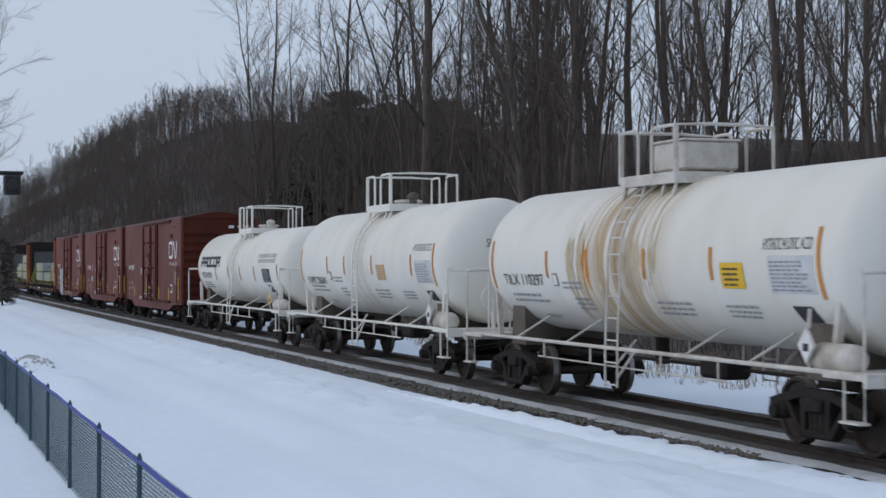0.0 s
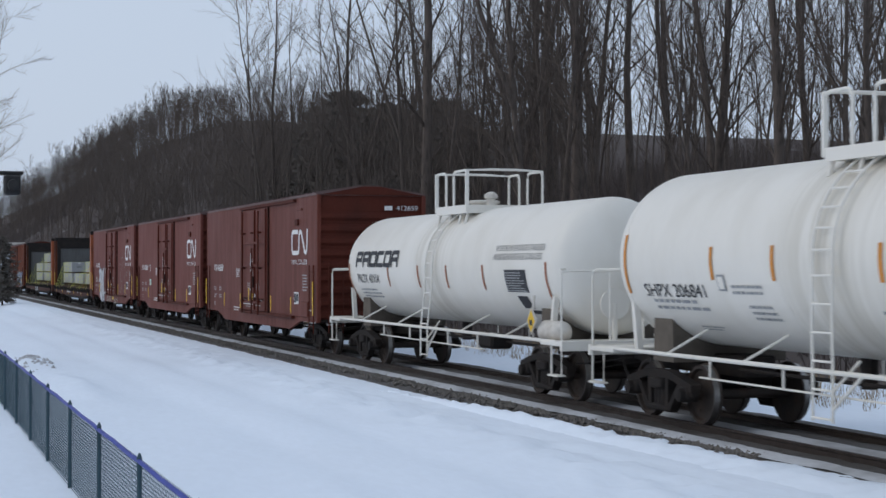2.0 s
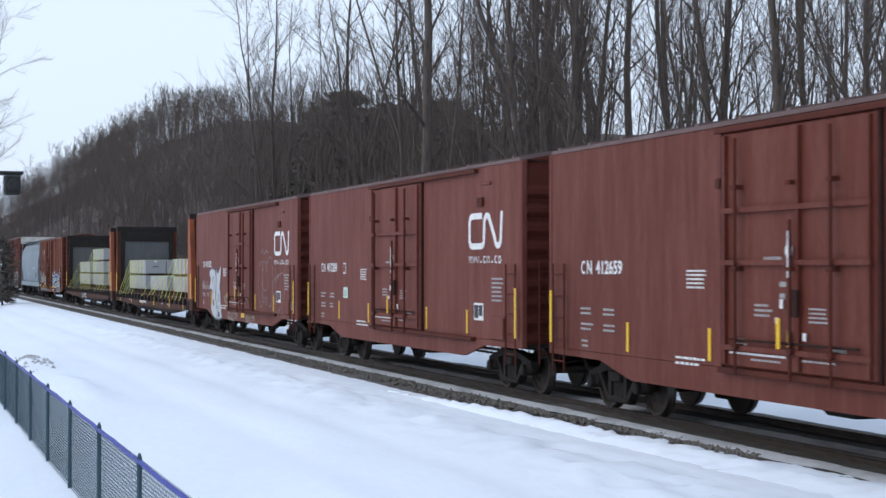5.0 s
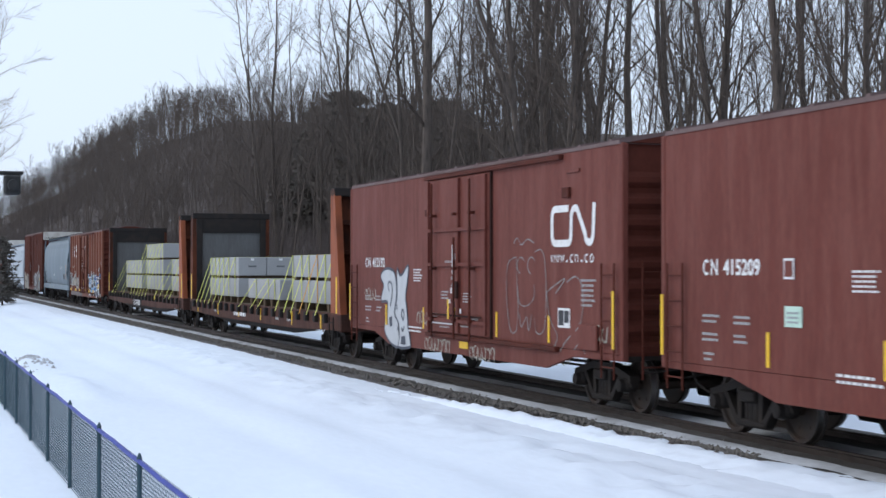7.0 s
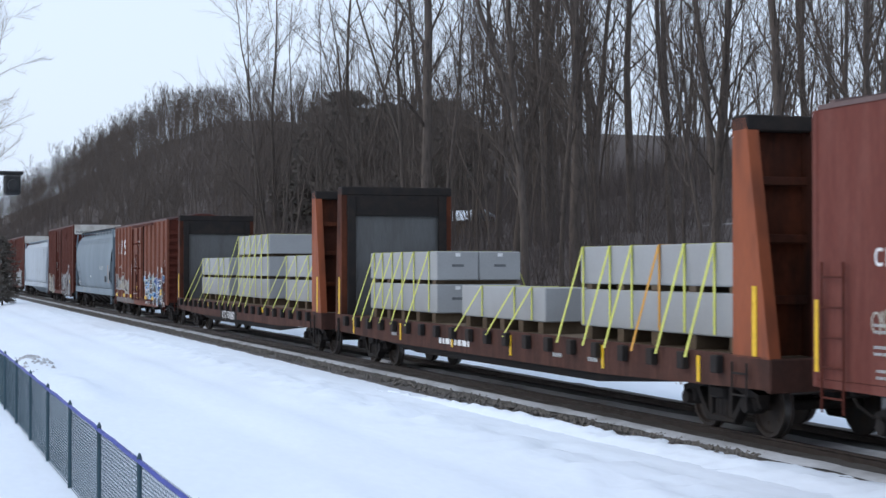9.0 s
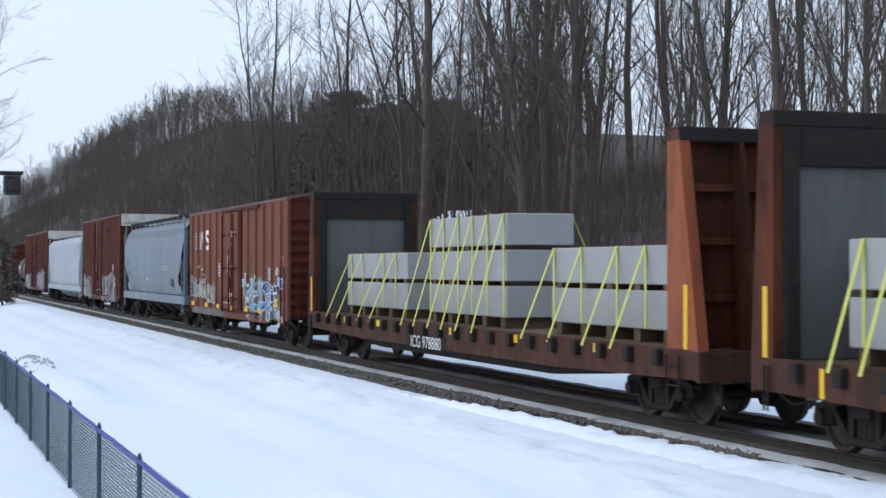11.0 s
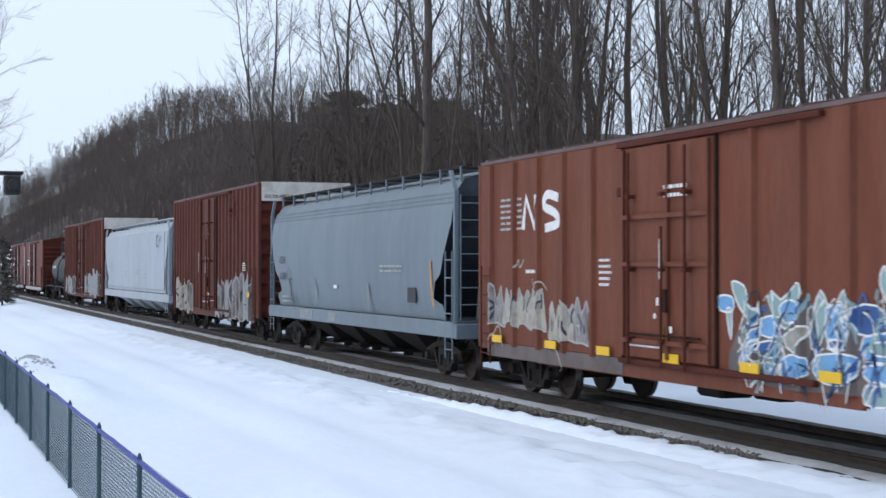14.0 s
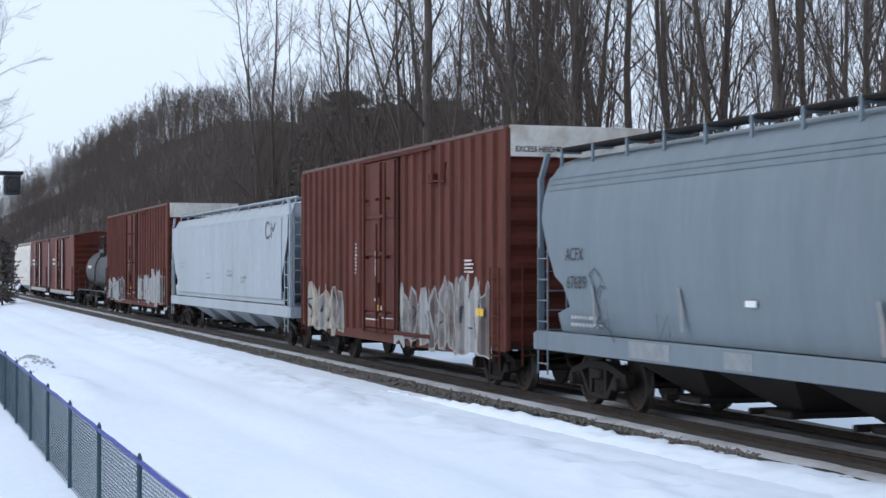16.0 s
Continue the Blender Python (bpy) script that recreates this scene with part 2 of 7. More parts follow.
# ---- geometry helpers ----
class Geo:
    def __init__(self):
        self.v, self.f = [], []

    def add(self, verts, faces):
        o = len(self.v)
        self.v.extend(verts)
        self.f.extend([tuple(i + o for i in f) for f in faces])
        return self

    def box(self, x0, x1, y0, y1, z0, z1, c=0.0):
        """A box; c chamfers its edges."""
        c = min(c, (x1 - x0) / 2.1, (y1 - y0) / 2.1, (z1 - z0) / 2.1)
        if c <= 0:
            v = [(x, y, z) for x in (x0, x1) for y in (y0, y1) for z in (z0, z1)]
            return self.add(v, [(0, 1, 3, 2), (4, 6, 7, 5), (0, 4, 5, 1), (2, 3, 7, 6), (0, 2, 6, 4), (1, 5, 7, 3)])
        bm = bmesh.new()
        bmesh.ops.create_cube(bm, size=1.0)
        for p in bm.verts:
            p.co = ((x0 + x1) / 2 + p.co.x * (x1 - x0), (y0 + y1) / 2 + p.co.y * (y1 - y0), (z0 + z1) / 2 + p.co.z * (z1 - z0))
        bmesh.ops.bevel(bm, geom=bm.edges[:], offset=c, segments=1, affect="EDGES")
        bm.verts.index_update()
        self.add([tuple(p.co) for p in bm.verts], [[p.index for p in f.verts] for f in bm.faces])
        bm.free()
        return self

    def tube(self, pts, r, n=6, r1=None, cap=True):
        """A tube along points; r1 is the radius at its end."""
        pts = [Vector(p) for p in pts]
        r1 = r if r1 is None else r1
        rings = []
        o = len(self.v)
        for i, p in enumerate(pts):
            d = (pts[min(i + 1, len(pts) - 1)] - pts[max(i - 1, 0)]).normalized()
            a = d.cross(Vector((0, 0, 1)) if abs(d.z) < 0.9 else Vector((1, 0, 0))).normalized()
            b = d.cross(a)
            rr = r + (r1 - r) * i / (len(pts) - 1)
            for k in range(n):
                t = 2 * math.pi * k / n
                self.v.append(tuple(p + (a * math.cos(t) + b * math.sin(t)) * rr))
        for i in range(len(pts) - 1):
            for k in range(n):
                k2 = (k + 1) % n
                self.f.append((o + i * n + k, o + i * n + k2, o + (i + 1) * n + k2, o + (i + 1) * n + k))
        if cap:
            self.f.append(tuple(o + k for k in range(n))[::-1])
            self.f.append(tuple(o + (len(pts) - 1) * n + k for k in range(n)))
        return self

    def lathe(self, profile, n=48, axis="x", at=(0, 0, 0)):
        """Turns (along, radius) pairs round an axis."""
        o = len(self.v)
        for s, r in profile:
            for k in range(n):
                t = 2 * math.pi * k / n
                c, d = r * math.cos(t), r * math.sin(t)
                p = (s, c, d) if axis == "x" else (c, s, d) if axis == "y" else (c, d, s)
                self.v.append((p[0] + at[0], p[1] + at[1], p[2] + at[2]))
        m = len(profile)
        for i in range(m - 1):
            for k in range(n):
                k2 = (k + 1) % n
                self.f.append((o + i * n + k, o + i * n + k2, o + (i + 1) * n + k2, o + (i + 1) * n + k))
        self.f.append(tuple(o + k for k in range(n)))
        self.f.append(tuple(o + (m - 1) * n + k for k in range(n)))
        return self

    def prism(self, outline, y0, y1, axis="y"):
        """An outline of (a, b) pairs pushed from y0 to y1 along an axis."""
        n = len(outline)
        put = {"y": lambda a, b, s: (a, s, b), "x": lambda a, b, s: (s, a, b), "z": lambda a, b, s: (a, b, s)}[axis]
        v = [put(a, b, y0) for a, b in outline] + [put(a, b, y1) for a, b in outline]
        f = [tuple(range(n)), tuple(range(2 * n - 1, n - 1, -1))]
        f += [(i, i + n, (i + 1) % n + n, (i + 1) % n) for i in range(n)]
        return self.add(v, f)


def mesh_of(name, geo, material, smooth=0.0):
    me = bpy.data.meshes.new(name)
    me.from_pydata(geo.v, [], geo.f)
    bm = bmesh.new()
    bm.from_mesh(me)
    bmesh.ops.recalc_face_normals(bm, faces=bm.faces[:])
    if smooth:
        for f in bm.faces:
            f.smooth = True
        for e in bm.edges:
            if len(e.link_faces) == 2 and e.calc_face_angle(0) > radians(smooth):
                e.smooth = False
    bm.to_mesh(me)
    bm.free()
    me.materials.append(material)
    return me


def part(name, geo, material, parent, label="", smooth=0.0):
    ob = new(name, mesh_of(name, geo, material, smooth))
    ob.parent = parent
    return tagged(ob, label)


def thing(name, label, category, group="", kind="", at=None):
    ob = new(name)
    if at is not None:
        ob.matrix_basis = at
    return tagged(ob, label, category, group, kind)


def solid(name, geo, material, label, category, group="", kind="", smooth=0.0):
    return tagged(new(name, mesh_of(name, geo, material, smooth)), label, category, group, kind)


# ---- ground ----
def hill(x, y):
    """Height of the ground."""
    if y < 2.4:
        z = -0.68
    elif y < 10.2:
        z = -0.65 + (y - 2.4) / 7.8 * 0.43
    elif y < 15.2:
        z = -0.22
    elif y < 18:
        z = -0.22 + 0.05 * (y - 15.2)
    else:
        steep = min(max((-235 - x) / 150, 0), 1)
        z = -0.08 + (0.19 + 0.46 * steep * steep * (3 - 2 * steep)) * (min(y, 75) - 18) + 2.4 * (noise.noise((x * 0.02, y * 0.03, 3)) + 0.5 * noise.noise((x * 0.07, y * 0.07, 9))) * min((y - 18) / 15, 1)
    if y > 2.6 and y < 10.0:
        z += 0.05 * noise.noise((x * 0.25, y * 0.8, 0)) + 0.10 * math.exp(-((y - 8.9) / 0.5) ** 2) * (0.6 + noise.noise((x * 0.6, 1, 0)))
        if y > 8.2 and x > -110:
            z += 0.11 * (noise.noise((x * 1.7, y * 2.6, 6)) + 0.5 * noise.noise((x * 3.1, y * 5, 7))) * min((y - 8.2) / 0.5, 1) * min((10.0 - y) / 0.4, 1)
        z -= 0.035 * math.exp(-((y - 6.0) / 0.35) ** 2) + 0.035 * math.exp(-((y - 7.6) / 0.3) ** 2)
    if y < 2.2:
        z += 0.08 * noise.noise((x * 0.3, y * 0.5, 5))
    z += 0.28 * math.exp(-((x + 40) / 6.0) ** 2 - ((y - 4.2) / 0.6) ** 2) * (0.8 + 0.5 * noise.noise((x * 0.7, y * 1.5, 2)))
    z += 0.16 * math.exp(-((x + 51) / 2.5) ** 2 - ((y - 4.2) / 0.5) ** 2)
    return z


def sheet(name, xs, ys, material, label, category, lift=0.0):
    g = Geo()
    for x in xs:
        for y in ys:
            g.v.append((x, y, hill(x, y) + lift))
    m = len(ys)
    for i in range(len(xs) - 1):
        for j in range(m - 1):
            a = i * m + j
            g.f.append((a, a + m, a + m + 1, a + 1))
    return solid(name, g, material, label, category, kind="structure", smooth=180)


def steps(*spans):
    out = []
    for a, b, d in spans:
        n = max(1, round((b - a) / d))
        out += [a + (b - a) * i / n for i in range(n)]
    return out + [spans[-1][1]]


XS = steps((-3000, -720, 190), (-720, -150, 6), (-150, -70, 1.2), (-70, 0, 0.28), (0, 10, 2), (10, 60, 5), (60, 1500, 360))
sheet("ground", XS, steps((-900, -30, 290), (-30, 0, 4), (0, 2.4, 0.4), (2.4, 10.2, 0.15), (10.2, 18.6, 0.6)), SNOW, "smooth white snow over the verge and service road", "snow ground")
sheet("hillside", XS[::2] + [XS[-1]], steps((18.6, 30, 1.5), (30, 100, 5), (100, 2500, 400)), LITTER, "brown leaf-littered wooded slope rising behind the railway", "hillside")
TRACK_X = (-520.0, 60.0)


def build_track():
    track = thing("railway_track", "single snowy railway track on dark ballast", "railway track", kind="structure")
    g = Geo()
    ys = [-2.25, -2.0, -1.7, -1.4, -1.2, -0.85, -0.68, 0, 0.68, 0.85, 1.3, 1.8, 2.4]
    zs = [-0.26, -0.17, -0.14, -0.125, -0.12, -0.13, -0.11, -0.10, -0.11, -0.12, -0.12, -0.15, -0.26]
    xs = steps((TRACK_X[0], -120, 3), (-120, 0, 0.35), (0, TRACK_X[1], 5))
    for x in xs:
        for y, z in zip(ys, zs):
            w = 0.10 * noise.noise((x * 0.9, y * 2, 0))
            g.v.append((x, TRACK_Y + y + w, z + 0.03 * noise.noise((x * 3, y * 5, 2))))
    m = len(ys)
    g.f = [(i * m + j, (i + 1) * m + j, (i + 1) * m + j + 1, i * m + j + 1) for i in range(len(xs) - 1) for j in range(m - 1)]
    part("ballast_bed", g, BALLAST, track, "dark grimy ballast with blown snow", smooth=180)
    for s in (-1, 1):
        r = Geo()
        prof = [(-0.07, -0.17), (0.07, -0.17), (0.07, -0.155), (0.012, -0.135), (0.012, -0.045), (0.036, -0.03), (0.036, -0.004), (0.03, 0), (-0.03, 0), (-0.036, -0.004), (-0.036, -0.03), (-0.012, -0.045), (-0.012, -0.135), (-0.07, -0.155)]
        r.prism([(TRACK_Y + s * 0.755 + a, b) for a, b in prof], TRACK_X[0], TRACK_X[1], "x")
        part("rail", r, RAIL, track, "rusty steel rail")
    for y0, y1, z in ((-1.60, -1.16, -0.080), (-0.32, 0.25, -0.074)):
        g = Geo()
        for x in xs:
            for q, y in enumerate((y0, (y0 + y1) / 2, y1)):
                w = 0.16 * noise.noise((x * 1.3, y * 7, 4)) if q != 1 else 0
                g.v.append((x, TRACK_Y + y + w, z + (0.015 if q == 1 else -0.035)))
        g.f = [(i * 3 + j, i * 3 + 3 + j, i * 3 + 4 + j, i * 3 + 1 + j) for i in range(len(xs) - 1) for j in (0, 1)]
        part("snow_strip", g, DIRTY_SNOW, track, "grey dirty snow lying along the rails", smooth=180)
    g = Geo()
    xs2 = steps((-38, 6, 0.16), (6, 60, 6))
    for x in xs2:
        far = -2.55 + 0.45 * min(max((x + 34) / 10, 0), 1) + 0.80 * min(max((x + 23) / 9, 0), 1) + 0.16 * noise.noise((x * 1.1, 3, 1)) + 0.10 * noise.noise((x * 4.1, 1, 1))
        rough = min(max((x + 38) / 6, 0), 1)
        for q in range(11):
            k = q / 10 * 4
            i0 = min(int(k), 3)
            y = -2.6 + (far + 2.6) * q / 10
            zs5 = (-0.30, -0.20, -0.13, -0.095, -0.14)
            z = zs5[i0] + (zs5[i0 + 1] - zs5[i0]) * (k - i0)
            lump = 0.05 * noise.noise((x * 2.1, y * 5, 8)) + 0.04 * noise.noise((x * 4.7, y * 9, 3))
            g.v.append((x, TRACK_Y + y, z + lump * rough * min(q, 3) / 3 - 0.14 * min(max((-27 - x) / 7, 0), 1)))
    g.f = [(i * 11 + j, i * 11 + 11 + j, i * 11 + 12 + j, i * 11 + 1 + j) for i in range(len(xs2) - 1) for j in range(10)]
    part("snow_bank", g, SNOW, track, "ragged edge of snow over the ballast shoulder", smooth=180)
    rnd = random.Random(4)
    st = Geo()
    for i in range(5200):
        x = -19 - 90 * rnd.random() ** 1.5
        y = TRACK_Y - 1.78 + 0.30 * min(max((x + 26) / 7, 0), 1) + rnd.gauss(0, 0.16)
        r = rnd.uniform(0.02, 0.055)
        z = -0.15 + rnd.uniform(-0.01, 0.03)
        a = rnd.random() * 6
        ring = [(x + r * math.cos(a + k * 1.57) * rnd.uniform(.7, 1.3), y + r * math.sin(a + k * 1.57) * rnd.uniform(.7, 1.3), z + rnd.uniform(-.2, .2) * r) for k in range(4)]
        st.add(ring + [(x, y, z + r * 0.9), (x, y, z - r)], [(0, 1, 4), (1, 2, 4), (2, 3, 4), (3, 0, 4), (1, 0, 5), (2, 1, 5), (3, 2, 5), (0, 3, 5)])
    tagged(part("ballast_stones", st, STONE, track, "loose grey-brown ballast stones"), kind="stuff")


build_track()


# ---- trees ----
def grow(rnd, height, girth, limbs, sub, twigs, lean=0.0, fork=0.0, low=0.35, up=0.09, wide=1.0):
    """A bare tree: a tapered, slightly crooked trunk, ascending limbs, branches and twigs."""
    wood, g = Geo(), Geo()

    def stem(p, d, length, r, r_end, segs, sides, wob, up, into=None):
        pts, dirs = [p.copy()], [d.copy()]
        for i in range(segs):
            d = (d + Vector((rnd.gauss(0, wob), rnd.gauss(0, wob), rnd.gauss(0, wob) * 0.4 + up))).normalized()
            p = p + d * (length / segs)
            pts.append(p.copy())
            dirs.append(d.copy())
        (into or g).tube(pts, r, sides, r_end, cap=False)
        return pts, dirs

    def spike(p, d, length, r):
        a = d.cross(Vector((0.3, 0.5, 0.8))).normalized()
        b = d.cross(a)
        mid = p + d * length * 0.5 + Vector((rnd.gauss(0, 1), rnd.gauss(0, 1), rnd.gauss(0.3, 1))) * length * 0.07
        tip = p + d * length + Vector((0, 0, length * 0.12))
        ring = [tuple(p + a * r), tuple(p - a * r * 0.5 + b * r * 0.87), tuple(p - a * r * 0.5 - b * r * 0.87)]
        q = r * 0.7
        ring2 = [tuple(mid + a * q), tuple(mid - a * q * 0.5 + b * q * 0.87), tuple(mid - a * q * 0.5 - b * q * 0.87)]
        g.add(ring + ring2 + [tuple(tip)], [(0, 1, 4, 3), (1, 2, 5, 4), (2, 0, 3, 5), (3, 4, 6), (4, 5, 6), (5, 3, 6)])

    def side_way(d, spread):
        v = Vector((rnd.gauss(0, 1), rnd.gauss(0, 1), rnd.gauss(0, 0.3)))
        v = (v - d * v.dot(d)).normalized()
        return (d + v * spread).normalized()

    stems = [(Vector((0, 0, -0.4)), Vector((lean, rnd.gauss(0, 0.03), 1)).normalized(), height, girth)]
    for k in range(int(fork)):
        a = rnd.random() * 6.28
        stems.append((Vector((0.25 * math.cos(a), 0.25 * math.sin(a), -0.3)), Vector((0.16 * math.cos(a) + lean, 0.16 * math.sin(a), 1)).normalized(), height * rnd.uniform(0.75, 0.95), girth * 0.75))
    for p, d, h, r in stems:
        pts, dirs = stem(p, d, h, r, r * 0.10, 12, 7, 0.05, 0.012, wood)
        for i in range(limbs):
            t = low + (1 - low) * (i + rnd.random()) / limbs
            k = min(int(t * 12), 11)
            q = pts[k].lerp(pts[k + 1], t * 12 - k)
            rr = r * (1 - 0.9 * t) * 0.55
            ln = h * rnd.uniform(0.16, 0.34) * (1.15 - 0.6 * t)
            lp, ld = stem(q, side_way(dirs[k], rnd.uniform(0.45, 1.0) * wide), ln, rr, rr * 0.25, 4, 4, 0.15, up)
            for j in range(sub):
                u = 0.2 + 0.8 * (j + rnd.random()) / sub
                kk = min(int(u * 4), 3)
                q2 = lp[kk].lerp(lp[kk + 1], u * 4 - kk)
                l2 = ln * rnd.uniform(0.25, 0.5) * (1.2 - 0.6 * u)
                r2 = max(rr * (1 - 0.75 * u) * 0.55, 0.010)
                bp, bd = stem(q2, side_way(ld[kk], rnd.uniform(0.4, 0.9)), l2, r2, r2 * 0.4, 2, 3, 0.2, up)
                for m in range(twigs):
                    w = (m + rnd.random()) / twigs * 2
                    k3 = min(int(w), 1)
                    spike(bp[k3].lerp(bp[k3 + 1], w - k3), side_way(bd[k3], rnd.uniform(0.3, 0.8)), l2 * rnd.uniform(0.3, 0.6), max(r2 * 0.5, 0.007))
    return wood, g


def tree_form(grown, material):
    """The trunk mesh and the crown mesh of one grown tree."""
    out = []
    for name, g in zip(("trunk", "crown"), grown):
        me = bpy.data.meshes.new(name)
        me.from_pydata(g.v, [], g.f)
        me.materials.append(material)
        me.shade_smooth()
        out.append(me)
    return out


def plant(form, m, name, label, group=""):
    tree = tagged(new(name), label, "tree", group)
    tree.matrix_basis = m
    for part_name, me in zip(("trunk", "crown"), form):
        p = new(part_name, me)
        p.parent = tree
    return tree


def ahead(x, y, margin=60):
    """Whether a point lies in the wedge that the camera faces."""
    u = -200 + 3190 * y / max(0.345 * y - x, 0.01)
    return -margin < u < 1568 + margin


def slim(rnd, height, girth, limbs, sub, twigs, low=0.2, lean=0.0, sides=5, wide=1.0, thin=0.007, stem_fork=0.0):
    """A slender forest tree: a thin leader, steep limbs that bend upwards, tapering side shoots and twigs."""
    wood, g = Geo(), Geo()

    def line(into, p, d, length, r, r_end, segs, n, wob, up):
        pts = [p.copy()]
        for i in range(segs):
            d = (d + Vector((rnd.gauss(0, wob), rnd.gauss(0, wob), rnd.gauss(0, wob) * 0.3 + up))).normalized()
            p = p + d * (length / segs)
            pts.append(p.copy())
        into.tube(pts, r, n, r_end, cap=False)
        return pts

    def shoot(p, d, length, r):
        a = d.orthogonal().normalized() * r
        b = d.cross(a)
        tip = p + d * length + Vector((0, 0, length * 0.15))
        g.add([tuple(p + a), tuple(p - a * 0.5 + b * 0.87), tuple(p - a * 0.5 - b * 0.87), tuple(tip)], [(0, 1, 3), (1, 2, 3), (2, 0, 3)])

    def aside(d, spread):
        v = Vector((rnd.gauss(0, 1), rnd.gauss(0, 1), rnd.gauss(0, 0.2)))
        v = (v - d * v.dot(d)).normalized()
        return (d + v * spread).normalized()

    trunk = line(wood, Vector((0, 0, -0.4)), Vector((lean, rnd.gauss(0, 0.03), 1)).normalized(), height, girth, girth * 0.12, 11, sides, 0.035, 0.01)
    runs = [(trunk, height, girth)]
    if stem_fork:
        k = int(11 * stem_fork)
        d = (trunk[k + 1] - trunk[k]).normalized()
        runs.append((line(wood, trunk[k], aside(d, 0.35), height * (1 - stem_fork) * 0.95, girth * (1 - 0.85 * stem_fork), girth * 0.1, 7, sides, 0.04, 0.03), height * (1 - stem_fork), girth * (1 - 0.8 * stem_fork)))
    for pts, h, r in runs:
        m = len(pts) - 1
        first = low if pts is trunk else 0.1
        for i in range(limbs if pts is trunk else limbs // 2):
            t = first + (1 - first) * (i + rnd.random()) / (limbs if pts is trunk else limbs // 2)
            k = min(int(t * m), m - 1)
            q = pts[k].lerp(pts[k + 1], t * m - k)
            d = (pts[k + 1] - pts[k]).normalized()
            rr = max(r * (1 - 0.88 * t) * rnd.uniform(0.28, 0.5), thin * 1.6)
            ln = height * rnd.uniform(0.12, 0.26) * (1.2 - 0.7 * t) * wide
            lp = line(g, q, aside(d, rnd.uniform(0.5, 1.1)), ln, rr, thin, 3, 3, 0.12, 0.14)
            for j in range(sub):
                u = 0.15 + 0.85 * (j + rnd.random()) / sub
                kk = min(int(u * 3), 2)
                q2 = lp[kk].lerp(lp[kk + 1], u * 3 - kk)
                d2 = aside((lp[kk + 1] - lp[kk]).normalized(), rnd.uniform(0.4, 0.9))
                l2 = ln * rnd.uniform(0.25, 0.5) * (1.25 - 0.7 * u)
                shoot(q2, d2, l2, max(rr * 0.45, thin))
                for w in range(twigs):
                    shoot(q2 + d2 * l2 * rnd.uniform(0.15, 0.8), aside(d2, rnd.uniform(0.4, 0.9)), l2 * rnd.uniform(0.3, 0.6), thin * 0.8)
    return wood, g


rnd_tree = random.Random(11)
BIG_TREES = [tree_form(slim(rnd_tree, h, gth, lm, 8, 3, lw, ln, 8, 1.0, 0.009, fk), BARK) for h, gth, lm, lw, ln, fk in (
    (25, 0.25, 26, 0.22, 0.00, 0.0), (23, 0.20, 26, 0.18, 0.03, 0.35), (26, 0.29, 24, 0.28, -0.03, 0.0), (22, 0.17, 26, 0.2, -0.05, 0.45), (24, 0.22, 26, 0.2, 0.05, 0.25))]
SLIM_TREES = [tree_form(slim(rnd_tree, h, gth, lm, 7, 2, lw, ln, 5, 1.1, 0.008, fk), BARK) for h, gth, lm, lw, ln, fk in (
    (17, 0.09, 24, 0.15, 0.02, 0.0), (15, 0.07, 22, 0.12, -0.05, 0.3), (19, 0.11, 26, 0.2, 0.0, 0.4), (13, 0.06, 20, 0.1, 0.07, 0.0), (18, 0.12, 24, 0.18, -0.02, 0.0), (16, 0.08, 22, 0.15, 0.10, 0.25))]
placed = []


def stand(u, y):
    """The x at which the sight line u meets the depth y."""
    return 0.345 * y - 3190 * y / (u + 200)


def put_tree(forms, x, y, s, label):
    placed.append((x, y))
    plant(rnd_tree.choice(forms), Matrix.Translation((x, y, hill(x, y))) @ pose(0, 0, 0, 0, 0, rnd_tree.uniform(0, 360)) @ Matrix.Diagonal((s, s, s, 1)), "bare_tree", label, "bare trees behind the railway")


for u, y, s in ((612, 30, 0.9), (632, 33, 1.0), (752, 31, 0.95), (878, 33, 0.85), (912, 29, 0.9), (952, 34, 1.0), (1018, 26, 1.1), (1058, 32, 0.8), (1118, 36, 0.9), (1192, 30, 0.9), (1262, 26, 0.85), (1375, 25, 0.8), (1440, 31, 0.85), (1492, 27, 0.7), (1542, 23, 0.65)):
    put_tree(BIG_TREES, stand(u, y), y, s, "tall leafless grey-brown hardwood tree on the wooded slope")
count = {"big": 0, "slim": 0}
for i in range(6000):
    y = 22 + 48 * rnd_tree.random() ** 1.15
    u = 455 + 1185 * rnd_tree.random() ** 1.35
    x = stand(u, y)
    kind = "big" if i % 5 == 0 else "slim"
    if count[kind] >= {"big": 13, "slim": 118}[kind] or any((x - a) ** 2 + (y - b) ** 2 < (4.0 if kind == "big" else 1.6) for a, b in placed):
        continue
    if u < 640 and rnd_tree.random() < 0.4 or u < 640 and (kind == "big" or y < 30):
        continue
    if u > 1060 and (kind == "big" or rnd_tree.random() < 0.55):
        continue
    if u < 540 and y < 60:
        continue
    count[kind] += 1
    if kind == "big":
        put_tree(BIG_TREES, x, y, rnd_tree.uniform(0.75, 1.05), "tall leafless grey-brown hardwood tree on the wooded slope")
    else:
        put_tree(SLIM_TREES, x, y, rnd_tree.uniform(0.8, 1.15), "slender leafless young tree with steep thin branches")

plant(tree_form(grow(random.Random(5), 24, 0.17, 15, 8, 6, -0.06, 3, 0.2), BARK), pose(-107, 25, hill(-107, 25)), "bare_tree", "spreading many-stemmed leafless tree at the wood's edge", "bare trees behind the railway")

